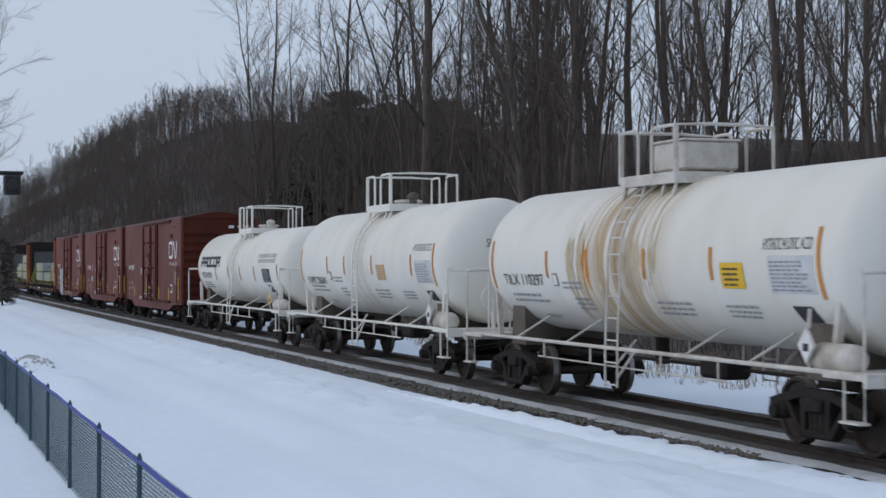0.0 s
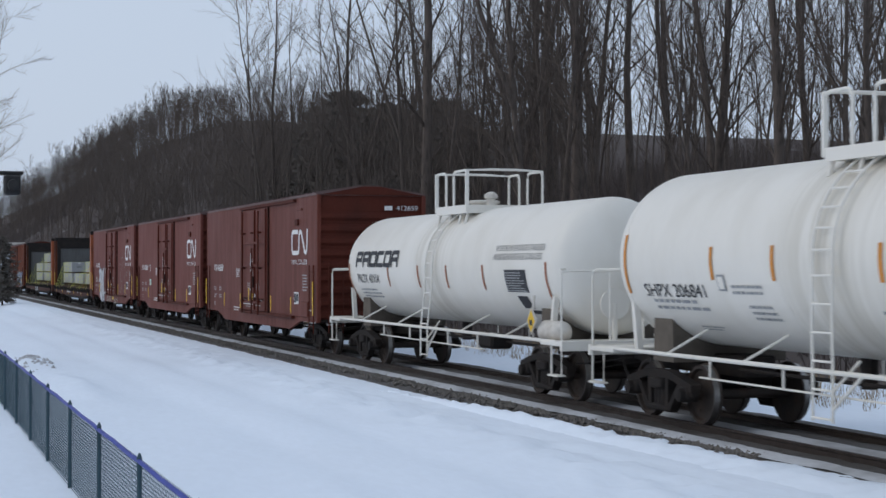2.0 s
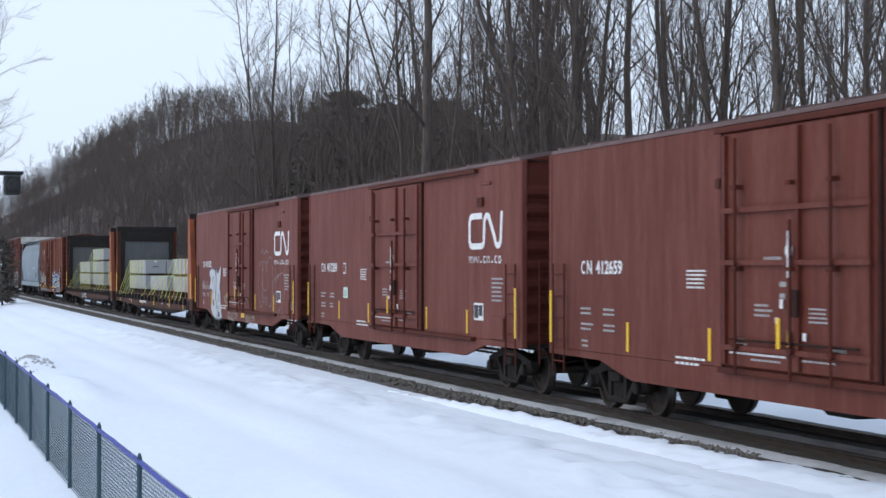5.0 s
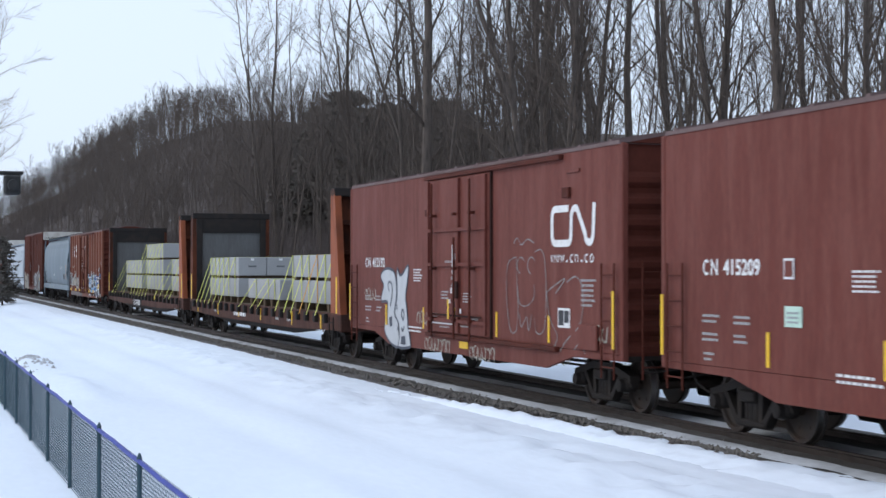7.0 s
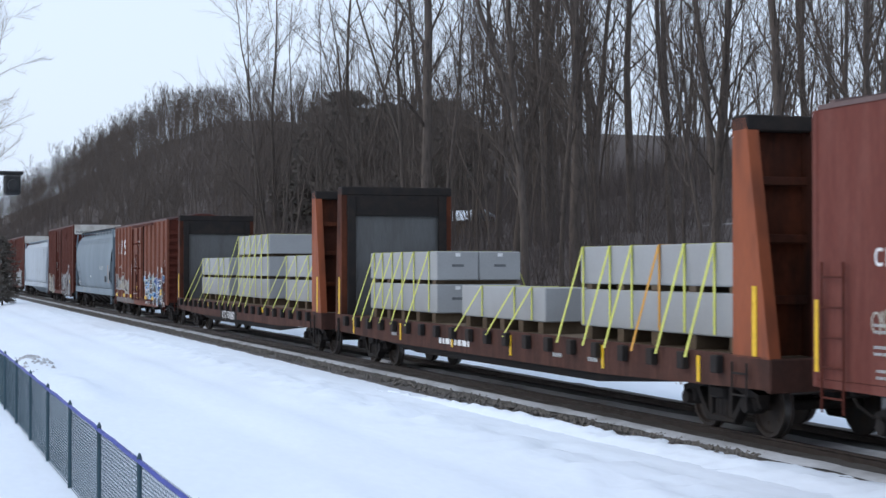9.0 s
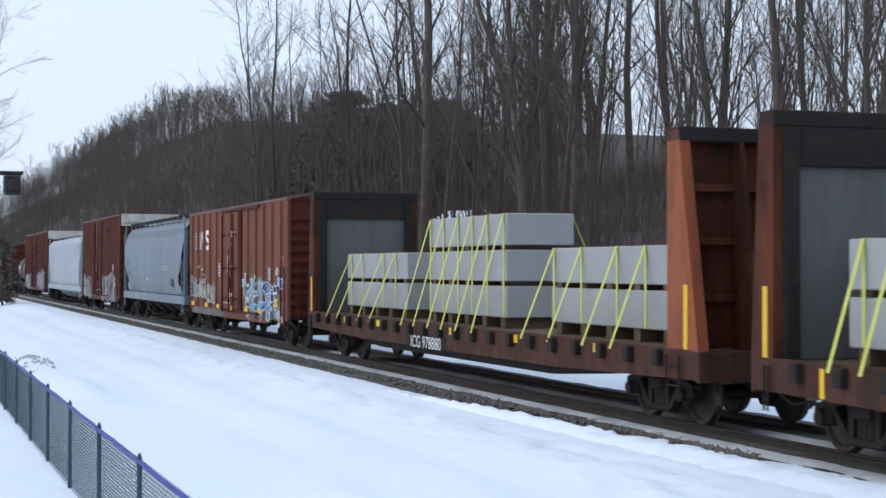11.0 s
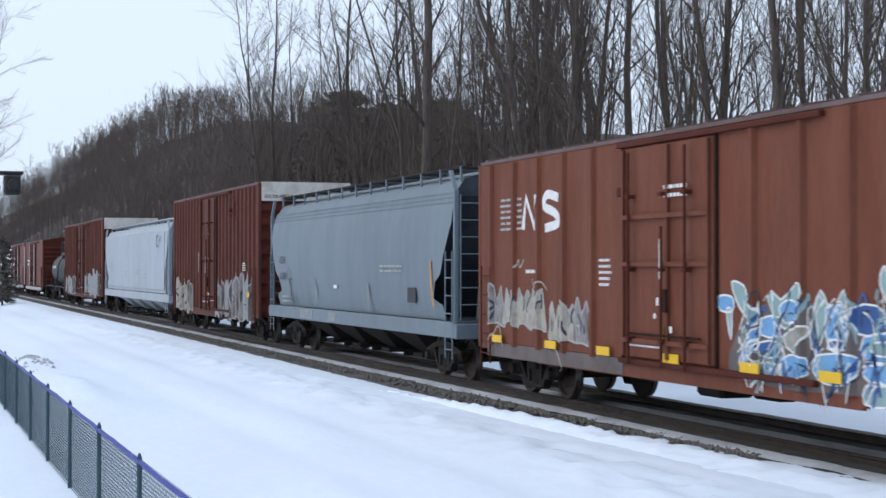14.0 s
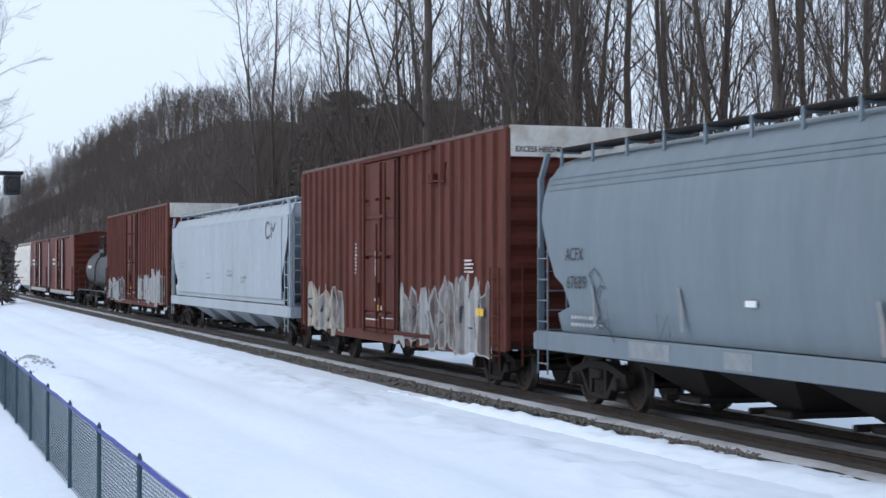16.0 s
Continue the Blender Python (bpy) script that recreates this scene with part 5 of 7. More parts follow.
    blue, deep, teal = TAG_BLUE, TAG_DEEP, TEAL
    backing = [(PATCH, [(1.9, 1.0), (2.4, 1.75), (3.2, 1.95), (4.2, 1.95), (5.2, 1.95), (6.2, 1.9), (7.0, 1.7), (7.4, 1.3), (7.3, 0.8), (6.2, 0.85), (4.8, 0.85), (3.2, 0.82)])]
    piece(c4, backing, posts, None, 0.03, 0.002, "grey haze of spray under the lettering")
    piece(c4, [(teal, [(2.0, 2.2), (2.34, 2.15), (2.45, 1.95), (2.7, 1.83), (2.65, 1.62), (2.22, 1.85)]), (blue, [(1.65, 2.0), (2.02, 1.99), (2.02, 1.8), (1.66, 1.81)]), (teal, [(1.85, 1.8), (2.0, 1.8), (1.98, 1.4)])], posts, PAINT, 0.03, 0.006, "teal and blue sprayed flourish")
    piece(c4, [(blue, [(2.76, 1.62), (2.5, 1.45), (2.3, 1.27), (2.2, 1.1), (2.33, 1.02), (2.68, 1.3)]), (blue, [(2.8, 1.72), (3.25, 1.75), (3.22, 1.5), (2.8, 1.5)]), (deep, [(2.76, 1.4), (3.22, 1.42), (3.2, 1.22), (2.76, 1.23)]), (blue, [(2.72, 1.12), (3.15, 1.13), (3.12, 0.95), (2.74, 0.98)])], posts, PAINT, 0.026, 0.006, "blue and white sprayed letter", None, 2)
    piece(c4, [(teal, [(3.05, 2.1), (3.3, 1.98), (3.6, 2.15), (3.85, 2.2), (3.8, 1.9), (3.4, 1.6), (3.1, 1.8)]), (blue, [(3.25, 1.87), (3.47, 1.98), (3.68, 1.94), (3.78, 1.75), (3.4, 1.68)]), (CHALK, [(3.35, 1.5), (3.75, 1.65), (3.98, 1.6), (3.6, 1.3)]), (blue, [(3.22, 1.12), (3.5, 1.27), (3.9, 1.25), (3.95, 1.05), (3.6, 0.93), (3.3, 0.95)])], posts, PAINT, 0.026, 0.006, "blue and white sprayed letter", None, 2)
    piece(c4, [(teal, [(4.25, 2.12), (4.4, 1.95), (4.58, 1.88), (4.4, 1.7), (4.12, 1.3), (4.0, 1.55), (4.08, 1.85)]), (teal, [(4.87, 2.17), (4.95, 1.75), (4.92, 1.5), (4.7, 1.75), (4.6, 1.95)]), (blue, [(4.16, 1.3), (5.0, 1.34), (5.08, 1.17), (4.88, 0.98), (4.36, 0.95), (4.08, 1.08)]), (blue, [(4.37, 1.9), (4.86, 1.9), (4.92, 1.6), (4.78, 1.4), (4.43, 1.39)]), (deep, [(4.45, 1.5), (4.74, 1.5), (4.7, 1.4), (4.47, 1.4)])], posts, PAINT, 0.026, 0.006, "blue and white sprayed letter", None, 2)
    piece(c4, [(deep, [(5.0, 1.92), (5.45, 1.95), (5.65, 1.8), (5.5, 1.63), (5.07, 1.6)]), (blue, [(5.2, 1.57), (6.1, 1.64), (6.22, 1.48), (6.1, 1.32), (5.24, 1.28)]), (teal, [(5.35, 1.5), (5.8, 1.52), (5.8, 1.38), (5.4, 1.36)]), (blue, [(5.18, 1.22), (6.1, 1.26), (6.04, 1.08), (5.38, 1.0)]), (deep, [(6.02, 1.94), (6.28, 1.62), (6.24, 1.2), (6.1, 1.45)]), (teal, [(5.22, 0.97), (5.5, 1.05), (5.73, 0.95), (5.65, 0.76), (5.2, 0.77)])], posts, PAINT, 0.026, 0.006, "blue and white sprayed letter", None, 2)
    piece(c4, [(blue, [(6.74, 1.9), (7.0, 2.05), (7.28, 2.08), (7.45, 2.0), (7.33, 1.74), (7.22, 1.9)]), (teal, [(5.52, 2.24), (5.62, 2.42), (5.72, 2.3), (5.86, 2.45), (5.9, 2.05), (5.68, 2.0)]), (teal, [(6.45, 2.25), (6.7, 2.4), (6.85, 2.3), (6.65, 2.18)]), (CHALK, [(6.55, 0.95), (7.0, 1.15), (7.25, 1.1), (7.35, 0.75), (6.9, 0.85)]), (PATCH, [(6.95, 1.7), (7.2, 1.6), (7.3, 1.2), (7.1, 1.25)])], posts, PAINT, 0.03, 0.006, "blue and teal sprayed leaves")
    rnd = random.Random(14)
    for m, n, w in ((TAG_DARK, 34, 0.022), (PAINT, 60, 0.020), (deep, 26, 0.045), (teal, 30, 0.035)):
        g = Geo()
        for i in range(n):
            cx, cz = rnd.uniform(2.2, 7.2), rnd.uniform(0.9, 1.95)
            lean = rnd.uniform(-0.12, 0.16)
            tall = rnd.uniform(0.12, 0.32)
            pts = [(cx - lean, cz - tall), (cx + rnd.gauss(0, 0.07), cz), (cx + lean, cz + tall * rnd.uniform(0.4, 0.9)), (cx + lean + rnd.uniform(-0.16, 0.16), cz + tall * 0.3)]
            stroke(g, curve(pts, 3, False), w * rnd.uniform(0.7, 1.4), posts, 0.0125 + 0.0002 * (i % 9))
        tagged(part("graffiti", g, m, c4, "thin sprayed strokes within the lettering"), kind="stuff")
    letters(c4, -7.4, -4.7, 1.25, 2.05, posts, 4, (CHALK, CHALK, WORN_GREY), TAG_PALE, TAG_DARK, 51, "cream letters with dark strokes")
    letters(c4, -4.5, -2.8, 1.10, 1.85, posts, 3, (CHALK, WORN_GREY), TAG_PALE, TAG_DARK, 52, "cream and grey letters with dark strokes")
    g = Geo()
    for pts in ([(-4.6, 1.1), (-4.2, 0.95), (-3.9, 0.6)], [(-7.4, 1.0), (-7.0, 1.3), (-6.8, 0.9)], [(-6.1, 2.4), (-5.95, 2.55), (-5.9, 2.4), (-5.7, 2.55)], [(-5.3, 2.2), (-5.2, 2.05), (-4.9, 2.15), (-4.6, 2.0)]):
        stroke(g, curve(pts, 4, False), 0.035, posts, 0.010)
    tagged(part("graffiti", g, CHALK, c4, "cream scrawl"), kind="stuff")
    mark(c4, -7.6, -1.5, 0.70, 0.96, -1.541, PATCH, "primer_patch", "grey primer over the sill")
    for x in (-6.9, -4.3, -2.1, 0.3, 2.6, 4.57):
        mark(c4, x - 0.25, x + 0.25, 0.98, 1.12, -1.62, YELLOW)
    for z in (1.22, 1.36):
        mark(c4, 6.6, 7.05, z, z + 0.11, -1.62, YELLOW)
    mark(c4, 6.48, 6.95, 1.60, 1.86, -1.618, PAINT, "data_frame")
    for x in (6.51, 6.73):
        mark(c4, x, x + 0.19, 1.67, 1.83, -1.624, INK, "data_panel")
    bars(c4, 0.1, 3.45, 0.9, 0.25, 2, -1.64, PAINT, seed=9)
    bars(c4, -5.6, 2.3, 0.7, 0.14, 1, y - 0.004, PAINT, seed=10)
    bars(c4, -2.4, 2.1, 0.5, 0.5, 5, y - 0.004, PAINT, seed=11)
    g = Geo()
    for z, a in ((1.25, 40), (1.6, 120), (2.25, 200), (2.6, 80)):
        ribbon(g, arc(7.60, z, 0.10, 0.13, a, a + 200, 8), 0.02, -1.57)
        ribbon(g, [(7.48, z + 0.02), (7.6, z + 0.15), (7.72, z - 0.1)], 0.02, -1.572)
    tagged(part("graffiti", g, TAG_PALE, c4, "small chalky scrawl"), kind="stuff")
    # tall oxide-brown boxcars with white end panels
    posts = [-7.5 + i * 0.62 for i in range(10)] + [1.75 + i * 0.62 for i in range(10)]
    c5, hl = boxcar("tall oxide-brown ribbed boxcar with white end panel", -215.9, -200.1, 0.85, 5.06, OXIDE, DARK_RED, posts, (-1.5, 1.2), False, True, corrug=8, peak=0.06)
    lettering(c5, "EXCESS HEIGHT CAR", hl + 0.036, 4.60, 0.11, -1.35, INK, width=1.25, bold=0.02, turn=1, label="black warning lettering")
    letters(c5, -6.9, -3.6, 0.68, 1.95, posts, 4, (CHALK, CHALK, WORN_GREY), CHALK, TAG_DARK, 41, "cream sprayed letters")
    letters(c5, 0.9, 7.1, 0.62, 2.15, posts, 9, (TAG_PALE, PATCH, WORN_GREY), TAG_PALE, TAG_DARK, 42, "grey and white sprayed letters")
    bars(c5, -2.6, 2.25, 0.35, 0.8, 9, -1.552, PAINT, seed=13)
    bars(c5, 5.8, 2.3, 0.6, 0.3, 4, -1.62, PAINT, seed=14)
    mark(c5, 6.5, 6.9, 1.45, 1.6, -1.62, YELLOW)
    part("vent_box", Geo().box(3.6, 3.9, -1.66, -1.53, 4.2, 4.4, 0.01).tube([(3.8, -1.62, 4.25), (4.6, -1.62, 4.2), (4.65, -1.62, 4.6)], 0.03, 6), DARK_RED, c5)
    posts = [-9.2 + i * 0.75 for i in range(10)] + [2.2 + i * 0.75 for i in range(10)]
    c6, hl = boxcar("long tall brown ribbed boxcar with white end panel", -258.4, -239.0, 0.85, 5.06, OXIDE, DARK_RED, posts, (-1.9, 1.2), False, True, corrug=8, peak=0.06)
    letters(c6, -9.0, -3.0, 0.75, 1.9, posts, 6, (PATCH, TAG_PALE), TAG_PALE, TAG_DARK, 43, "faint grey sprayed letters")
    letters(c6, 1.5, 9.0, 0.75, 2.2, posts, 7, (PATCH, TAG_PALE), TAG_PALE, TAG_DARK, 44, "dark grey sprayed letters")
    for a, b, s in ((-290.5, -274.7, 61), (-306.4, -292.0, 62)):
        c, hl = boxcar("plain dark red boxcar with pale door edges", a, b, 0.92, 4.45, RED, DARK_RED)
        for x in (-hl + 0.6, -1.8, 2.0):
            mark(c, x, x + 0.5, 1.0, 4.2, -1.70, TAG_PALE, "pale_strip")
        bars(c, -5.5, 2.6, 2.0, 0.6, 2, -1.552, PAINT, seed=s)
        mark(c, -hl + 0.3, hl - 0.3, 0.66, 0.88, -1.541, TAG_PALE, "dusty_sill")


# ---- tank cars ----
GRIMY = mat("grime_caked_steel", (0.13, 0.11, 0.09), 0.85, vary=0.6, scale=2.0, grain=10, dark=(0.05, 0.042, 0.036))

def tank_car(label, xl, xr, r, zc, paint, extras, rail_paint=CREAM, dome=None, offset=0.0, group="tank cars of the train"):
    car = thing("tank_car", label, "tank car", group)
    MOVING.append((car, (xl + xr) / 2))
    hl = (xr - xl) / 2
    te = hl - 0.40
    hd = 0.62
    prof = []
    for i in range(9):
        a = math.pi / 2 * i / 8
        prof.append((-te + hd - hd * math.cos(a), max(r * math.sin(a), 0.02)))
    prof = prof + [(-p, q) for p, q in prof[::-1]]
    g = Geo().lathe([(p, q) for p, q in prof], 64, "x", (0, 0, zc))
    part("tank_shell", g, paint, car, "white painted steel shell with grime runs" if paint is not BLACK else "glossy black steel shell", smooth=40)
    wrap = (zc, r)
    for x in (-te + hd + 0.05, offset - 1.35, offset + 1.35, te - hd - 0.05):
        part("weld_band", Geo().lathe([(x - 0.03, r - 0.05), (x - 0.025, r + 0.003), (x + 0.025, r + 0.003), (x + 0.03, r - 0.05)], 64, "x", (0, 0, zc)), paint, car, smooth=40)
    # underframe, saddles and end sills
    for s in (-1, 1):
        x = s * (hl - 1.75)
        part("saddle", Geo().prism([(x - 0.35, 0.92), (x + 0.35, 0.92), (x + 0.30, zc - r * 0.62), (x - 0.30, zc - r * 0.62)], -1.0, 1.0), UNDER if paint is BLACK else GRIMY, car, "grimy welded saddle")
        part("stub_sill", Geo().box(min(s * hl, s * (hl - 3.0)), max(s * hl, s * (hl - 3.0)), -0.28, 0.28, 0.72, 1.05, 0.02), UNDER, car)
        part("end_platform", Geo().box(min(s * hl, s * (hl - 0.95)), max(s * hl, s * (hl - 0.95)), -1.5, 1.5, 1.02, 1.10, 0.015).box(s * hl - 0.05, s * hl + 0.05, -1.5, 1.5, 0.94, 1.12, 0.01), rail_paint, car, "white end platform")
        for sy in (-1, 1):
            g = Geo().prism([(s * (hl - 1.25), 1.08), (s * (hl - 1.13), 1.08), (s * (hl - 0.98), zc - 0.55), (s * (hl - 1.07), zc - 0.55)], sy * 1.15 - 0.05, sy * 1.15 + 0.05)
            part("end_brace", g, rail_paint, car)
            x0, x1 = s * (hl - 0.06), s * (hl - 0.50)
            y = sy * 1.46
            g = Geo().tube([(x0, y, 1.1), (x0, y, 2.25), (x0 - s * 0.05, y, 2.33), (x0 - s * 0.12, y * 0.98, 2.37), (x0 - s * 0.5, y * 0.8, 2.37)], 0.022, 6)
            g.tube([(x0, y, 2.33), (x0, y * 0.4, 2.36), (x0, y * 0.36, 2.28), (x0, y * 0.36, 1.1)], 0.022, 6)
            part("hand_rail", g, rail_paint, car, "white bent hand rail")
            g = Geo().tube([(x0, y, 1.05), (x0, y, 0.50), (x1, y, 0.50), (x1, y, 1.05)], 0.022, 6)
            g.box(min(x0, x1), max(x0, x1), y - 0.08, y + 0.08, 0.49, 0.52)
            part("stirrup_step", g, rail_paint, car)
        coupler(car, s * (hl + 0.05), s)
        truck(car, s * (hl - 1.75))
    # long side rails with supports
    for sy in (-1, 1):
        y = sy * 1.45
        part("side_rail", Geo().tube([(-hl + 0.3, y, 1.09), (hl - 0.3, y, 1.09)], 0.032, 8), rail_paint, car, "white side rail")
        for x in (-hl + 2.7, -2.1, 2.3, hl - 2.9):
            part("rail_brace", Geo().tube([(x, y, 1.08), (x + 0.28, sy * 0.86, zc - r * 0.78)], 0.022, 6), rail_paint, car)
        for x in (-3.0, -1.0, 1.6, 3.4):
            part("rail_hanger", Geo().tube([(x, y, 1.1), (x, y, 0.80)], 0.02, 6), rail_paint, car)
        part("lower_pipe", Geo().tube([(-3.4, sy * 1.40, 0.80), (3.6, sy * 1.40, 0.78)], 0.016, 6), rail_paint, car)
    part("belly_pipe", Geo().tube([(-hl + 3, -0.35, 0.85), (hl - 3, -0.35, 0.85)], 0.03, 6).box(1.4, 2.2, -0.7, -0.2, 0.70, 1.0, 0.06).tube([(-1.2, 0, zc - r + 0.1), (-1.2, 0, 0.75)], 0.12, 10), UNDER, car)
    part("air_reservoir", Geo().lathe([(hl - 1.60, 0.05), (hl - 1.55, 0.15), (hl - 1.45, 0.20), (hl - 0.75, 0.20), (hl - 0.65, 0.15), (hl - 0.60, 0.05)], 20, "x", (0, -1.15, 1.24)), CREAM, car, "cream air reservoir", smooth=40)
    g = Geo().lathe([(-0.02, 0.02), (-0.02, 0.28), (0.02, 0.28), (0.02, 0.02)], 20, "x", (hl - 0.25, -0.35, 1.75))
    g.tube([(hl - 0.25, -0.35, 1.75), (hl - 0.25, -0.35, 1.1)], 0.05, 8)
    part("brake_wheel", g, rail_paint, car)
    # top platform, rails and ladders
    o = offset
    ztop = zc + r
    pf = ztop - 0.07
    part("top_platform", Geo().box(o - 1.0, o + 1.0, -0.88, -0.45, pf - 0.05, pf + 0.05, 0.01).box(o - 1.0, o + 1.0, 0.45, 0.88, pf - 0.05, pf + 0.05, 0.01).box(o - 1.0, o - 0.62, -0.449, 0.449, pf - 0.045, pf + 0.045, 0.01).box(o + 0.62, o + 1.0, -0.449, 0.449, pf - 0.045, pf + 0.045, 0.01).box(o - 0.98, o + 1.02, -0.90, -0.881, pf - 0.06, pf + 0.12).box(o + 1.001, o + 1.02, -0.88, 0.88, pf - 0.06, pf + 0.12), rail_paint, car, "white top walkway")
    for sx in (-0.9, -0.2, 0.5, 0.9):
        for sy in (-1, 1):
            part("platform_leg", Geo().tube([(o + sx, sy * 0.80, pf), (o + sx, sy * 0.88, zc + math.sqrt(r * r - 0.77) - 0.02)], 0.035, 6), rail_paint, car)
    hz = pf + 0.86
    for sy in (-1, 1):
        y = sy * 0.87
        for a, b in ((-1.0, -0.36), (0.14, 1.0)):
            g = Geo().tube([(o + a, y, pf), (o + a, y, hz - 0.12), (o + a + 0.04, y, hz - 0.03), (o + a + 0.12, y, hz), (o + b - 0.12, y, hz), (o + b - 0.04, y, hz - 0.03), (o + b, y, hz - 0.12), (o + b, y, pf)], 0.028, 8)
            part("guard_rail", g, rail_paint, car)
    for sx in (-1.0, 1.0):
        g = Geo().tube([(o + sx, -0.87, pf), (o + sx, -0.87, hz), (o + sx, -0.3, hz + 0.02), (o + sx, 0.3, hz + 0.02), (o + sx, 0.87, hz), (o + sx, 0.87, pf)], 0.028, 8)
        g.box(o + sx - 0.03, o + sx + 0.03, -0.91, -0.84, pf, hz + 0.01)
        part("guard_rail", g, rail_paint, car)
    if dome == "box":
        part("valve_housing", Geo().box(o - 0.55, o + 0.55, -0.5, 0.5, ztop + 0.12, ztop + 0.58, 0.03).box(o - 0.35, o + 0.35, -0.35, 0.35, ztop - 0.08, ztop + 0.119), rail_paint, car, "white valve housing")
        part("housing_lid", Geo().box(o - 0.58, o + 0.58, -0.53, 0.53, ztop + 0.581, ztop + 0.62, 0.01), rail_paint, car)
    else:
        part("manway", Geo().lathe([(ztop - 0.06, 0.30), (ztop + 0.12, 0.30), (ztop + 0.13, 0.36), (ztop + 0.18, 0.36), (ztop + 0.20, 0.30)], 24, "z", (o - 0.3, 0, 0)), CREAM, car)
        part("valve", Geo().lathe([(ztop - 0.06, 0.10), (ztop + 0.2, 0.10), (ztop + 0.22, 0.15), (ztop + 0.3, 0.15), (ztop + 0.36, 0.05)], 14, "z", (o + 0.4, -0.1, 0)).tube([(o + 0.25, -0.1, ztop + 0.32), (o + 0.6, -0.1, ztop + 0.32)], 0.03, 6), GRIMY if dome == "valve" else CREAM, car)
    for sy in (-1, 1):
        g = Geo()
        rungs = []
        for x in (o - 0.36, o + 0.10):
            pts = [(x, sy * 0.62, pf)]
            for i in range(10):
                a = math.pi / 2 * (1 - i / 9) * 0.70
                pts.append((x, sy * (r + 0.09) * math.cos(a), zc + (r + 0.09) * math.sin(a)))
            pts += [(x, sy * (r + 0.10), zc - 0.5), (x, sy * 1.47, 1.1), (x, sy * 1.47, 0.46)]
            g.tube(pts, 0.022, 6)
        for i in range(12):
            if i < 6:
                a = radians(58 - i * 11)
                y, z = sy * (r + 0.09) * math.cos(a), zc + (r + 0.09) * math.sin(a)
            else:
                z = zc - 0.25 - (i - 6) * (zc - 0.75) / 5
                y = sy * (r + 0.12)
                y = sy * max(r + 0.1, 1.47 - max(z - 1.1, 0) * 0.12)
            rungs.append(Geo().tube([(o - 0.36, y, z), (o + 0.10, y, z)], 0.017, 6))
        g.tube([(o + 0.10, sy * 1.47, 0.62), (o + 0.75, sy * 1.47, 1.08)], 0.024, 6)
        g.tube([(o + 0.10, sy * 1.47, 0.85), (o + 0.45, sy * 1.30, 1.25)], 0.020, 6)
        lad = part("ladder", g, rail_paint, car, "white curved side ladder")
        for k in rungs:
            part("rung", k, rail_paint, lad)
    extras(car, hl, wrap)
    return car


def stripe_set(car, wrap, xs, material, z0, h):
    for x in xs:
        shell_patch(car, x - 0.045, x + 0.045, z0, z0 + h, wrap, material, "reflector", "orange reflective stripe")


def streaks(car, wrap, x0, x1, count, seed, material=None, top=0.9, low=-1.1):
    """Spilled product run down the shell in thin uneven streaks."""
    rnd = random.Random(seed)
    zc, r = wrap
    g = Geo()
    for i in range(count):
        x = rnd.uniform(x0, x1)
        w = rnd.uniform(0.012, 0.05)
        a0 = rnd.uniform(0.1, top)
        a1 = rnd.uniform(low, 0.0)
        n = 9
        for k in range(n + 1):
            a = a0 + (a1 - a0) * k / n
            ww = w * math.sin(math.pi * (k + 0.4) / (n + 0.8))
            xx = x + 0.02 * math.sin(k * 1.3 + i)
            for q in (-ww, ww):
                g.v.append((xx + q, -(r + 0.004 + 0.0002 * (i % 12)) * math.cos(a), zc + (r + 0.004 + 0.0002 * (i % 12)) * math.sin(a)))
        o = len(g.v) - 2 * (n + 1)
        g.f += [(o + 2 * k, o + 2 * k + 1, o + 2 * k + 3, o + 2 * k + 2) for k in range(n)]
    tagged(part("stain", g, material, car, "rusty spill streaks"), kind="stuff")


def placard(car, x, z, y, s=0.2, tint=PAINT):
    part("placard_holder", Geo().prism([(x, z - s * 1.15), (x + s * 0.95, z), (x, z + s * 1.15), (x - s * 0.95, z)], y - 0.012, y + 0.012), CREAM, car)
    pl = part("placard", Geo().prism([(x, z - s * 0.95), (x + s * 0.78, z), (x, z + s * 0.95), (x - s * 0.78, z)], y - 0.018, y - 0.0125), tint, car, "diamond hazard placard")
    part("placard_sign", Geo().box(x - s * 0.3, x + s * 0.3, y - 0.022, y - 0.0185, z - s * 0.35, z + s * 0.1), INK, pl)
    part("placard_post", Geo().tube([(x, y + 0.03, z + s), (x, y + 0.05, z + s + 0.25)], 0.03, 6).tube([(x, y + 0.03, z - s), (x, y + 0.03, 1.08)], 0.025, 6), CREAM, car)


def grid_panel(car, x0, x1, z0, z1, wrap, seed, back=None, ink=INK):
    if back:
        shell_patch(car, x0, x1, z0, z1, wrap, back, "stencil_panel", lift=0.008)
    bars(car, x0 + 0.02, z0 + 0.02, (x1 - x0) - 0.04, (z1 - z0) - 0.04, 8, 0, ink, wrap, seed, "data_table")


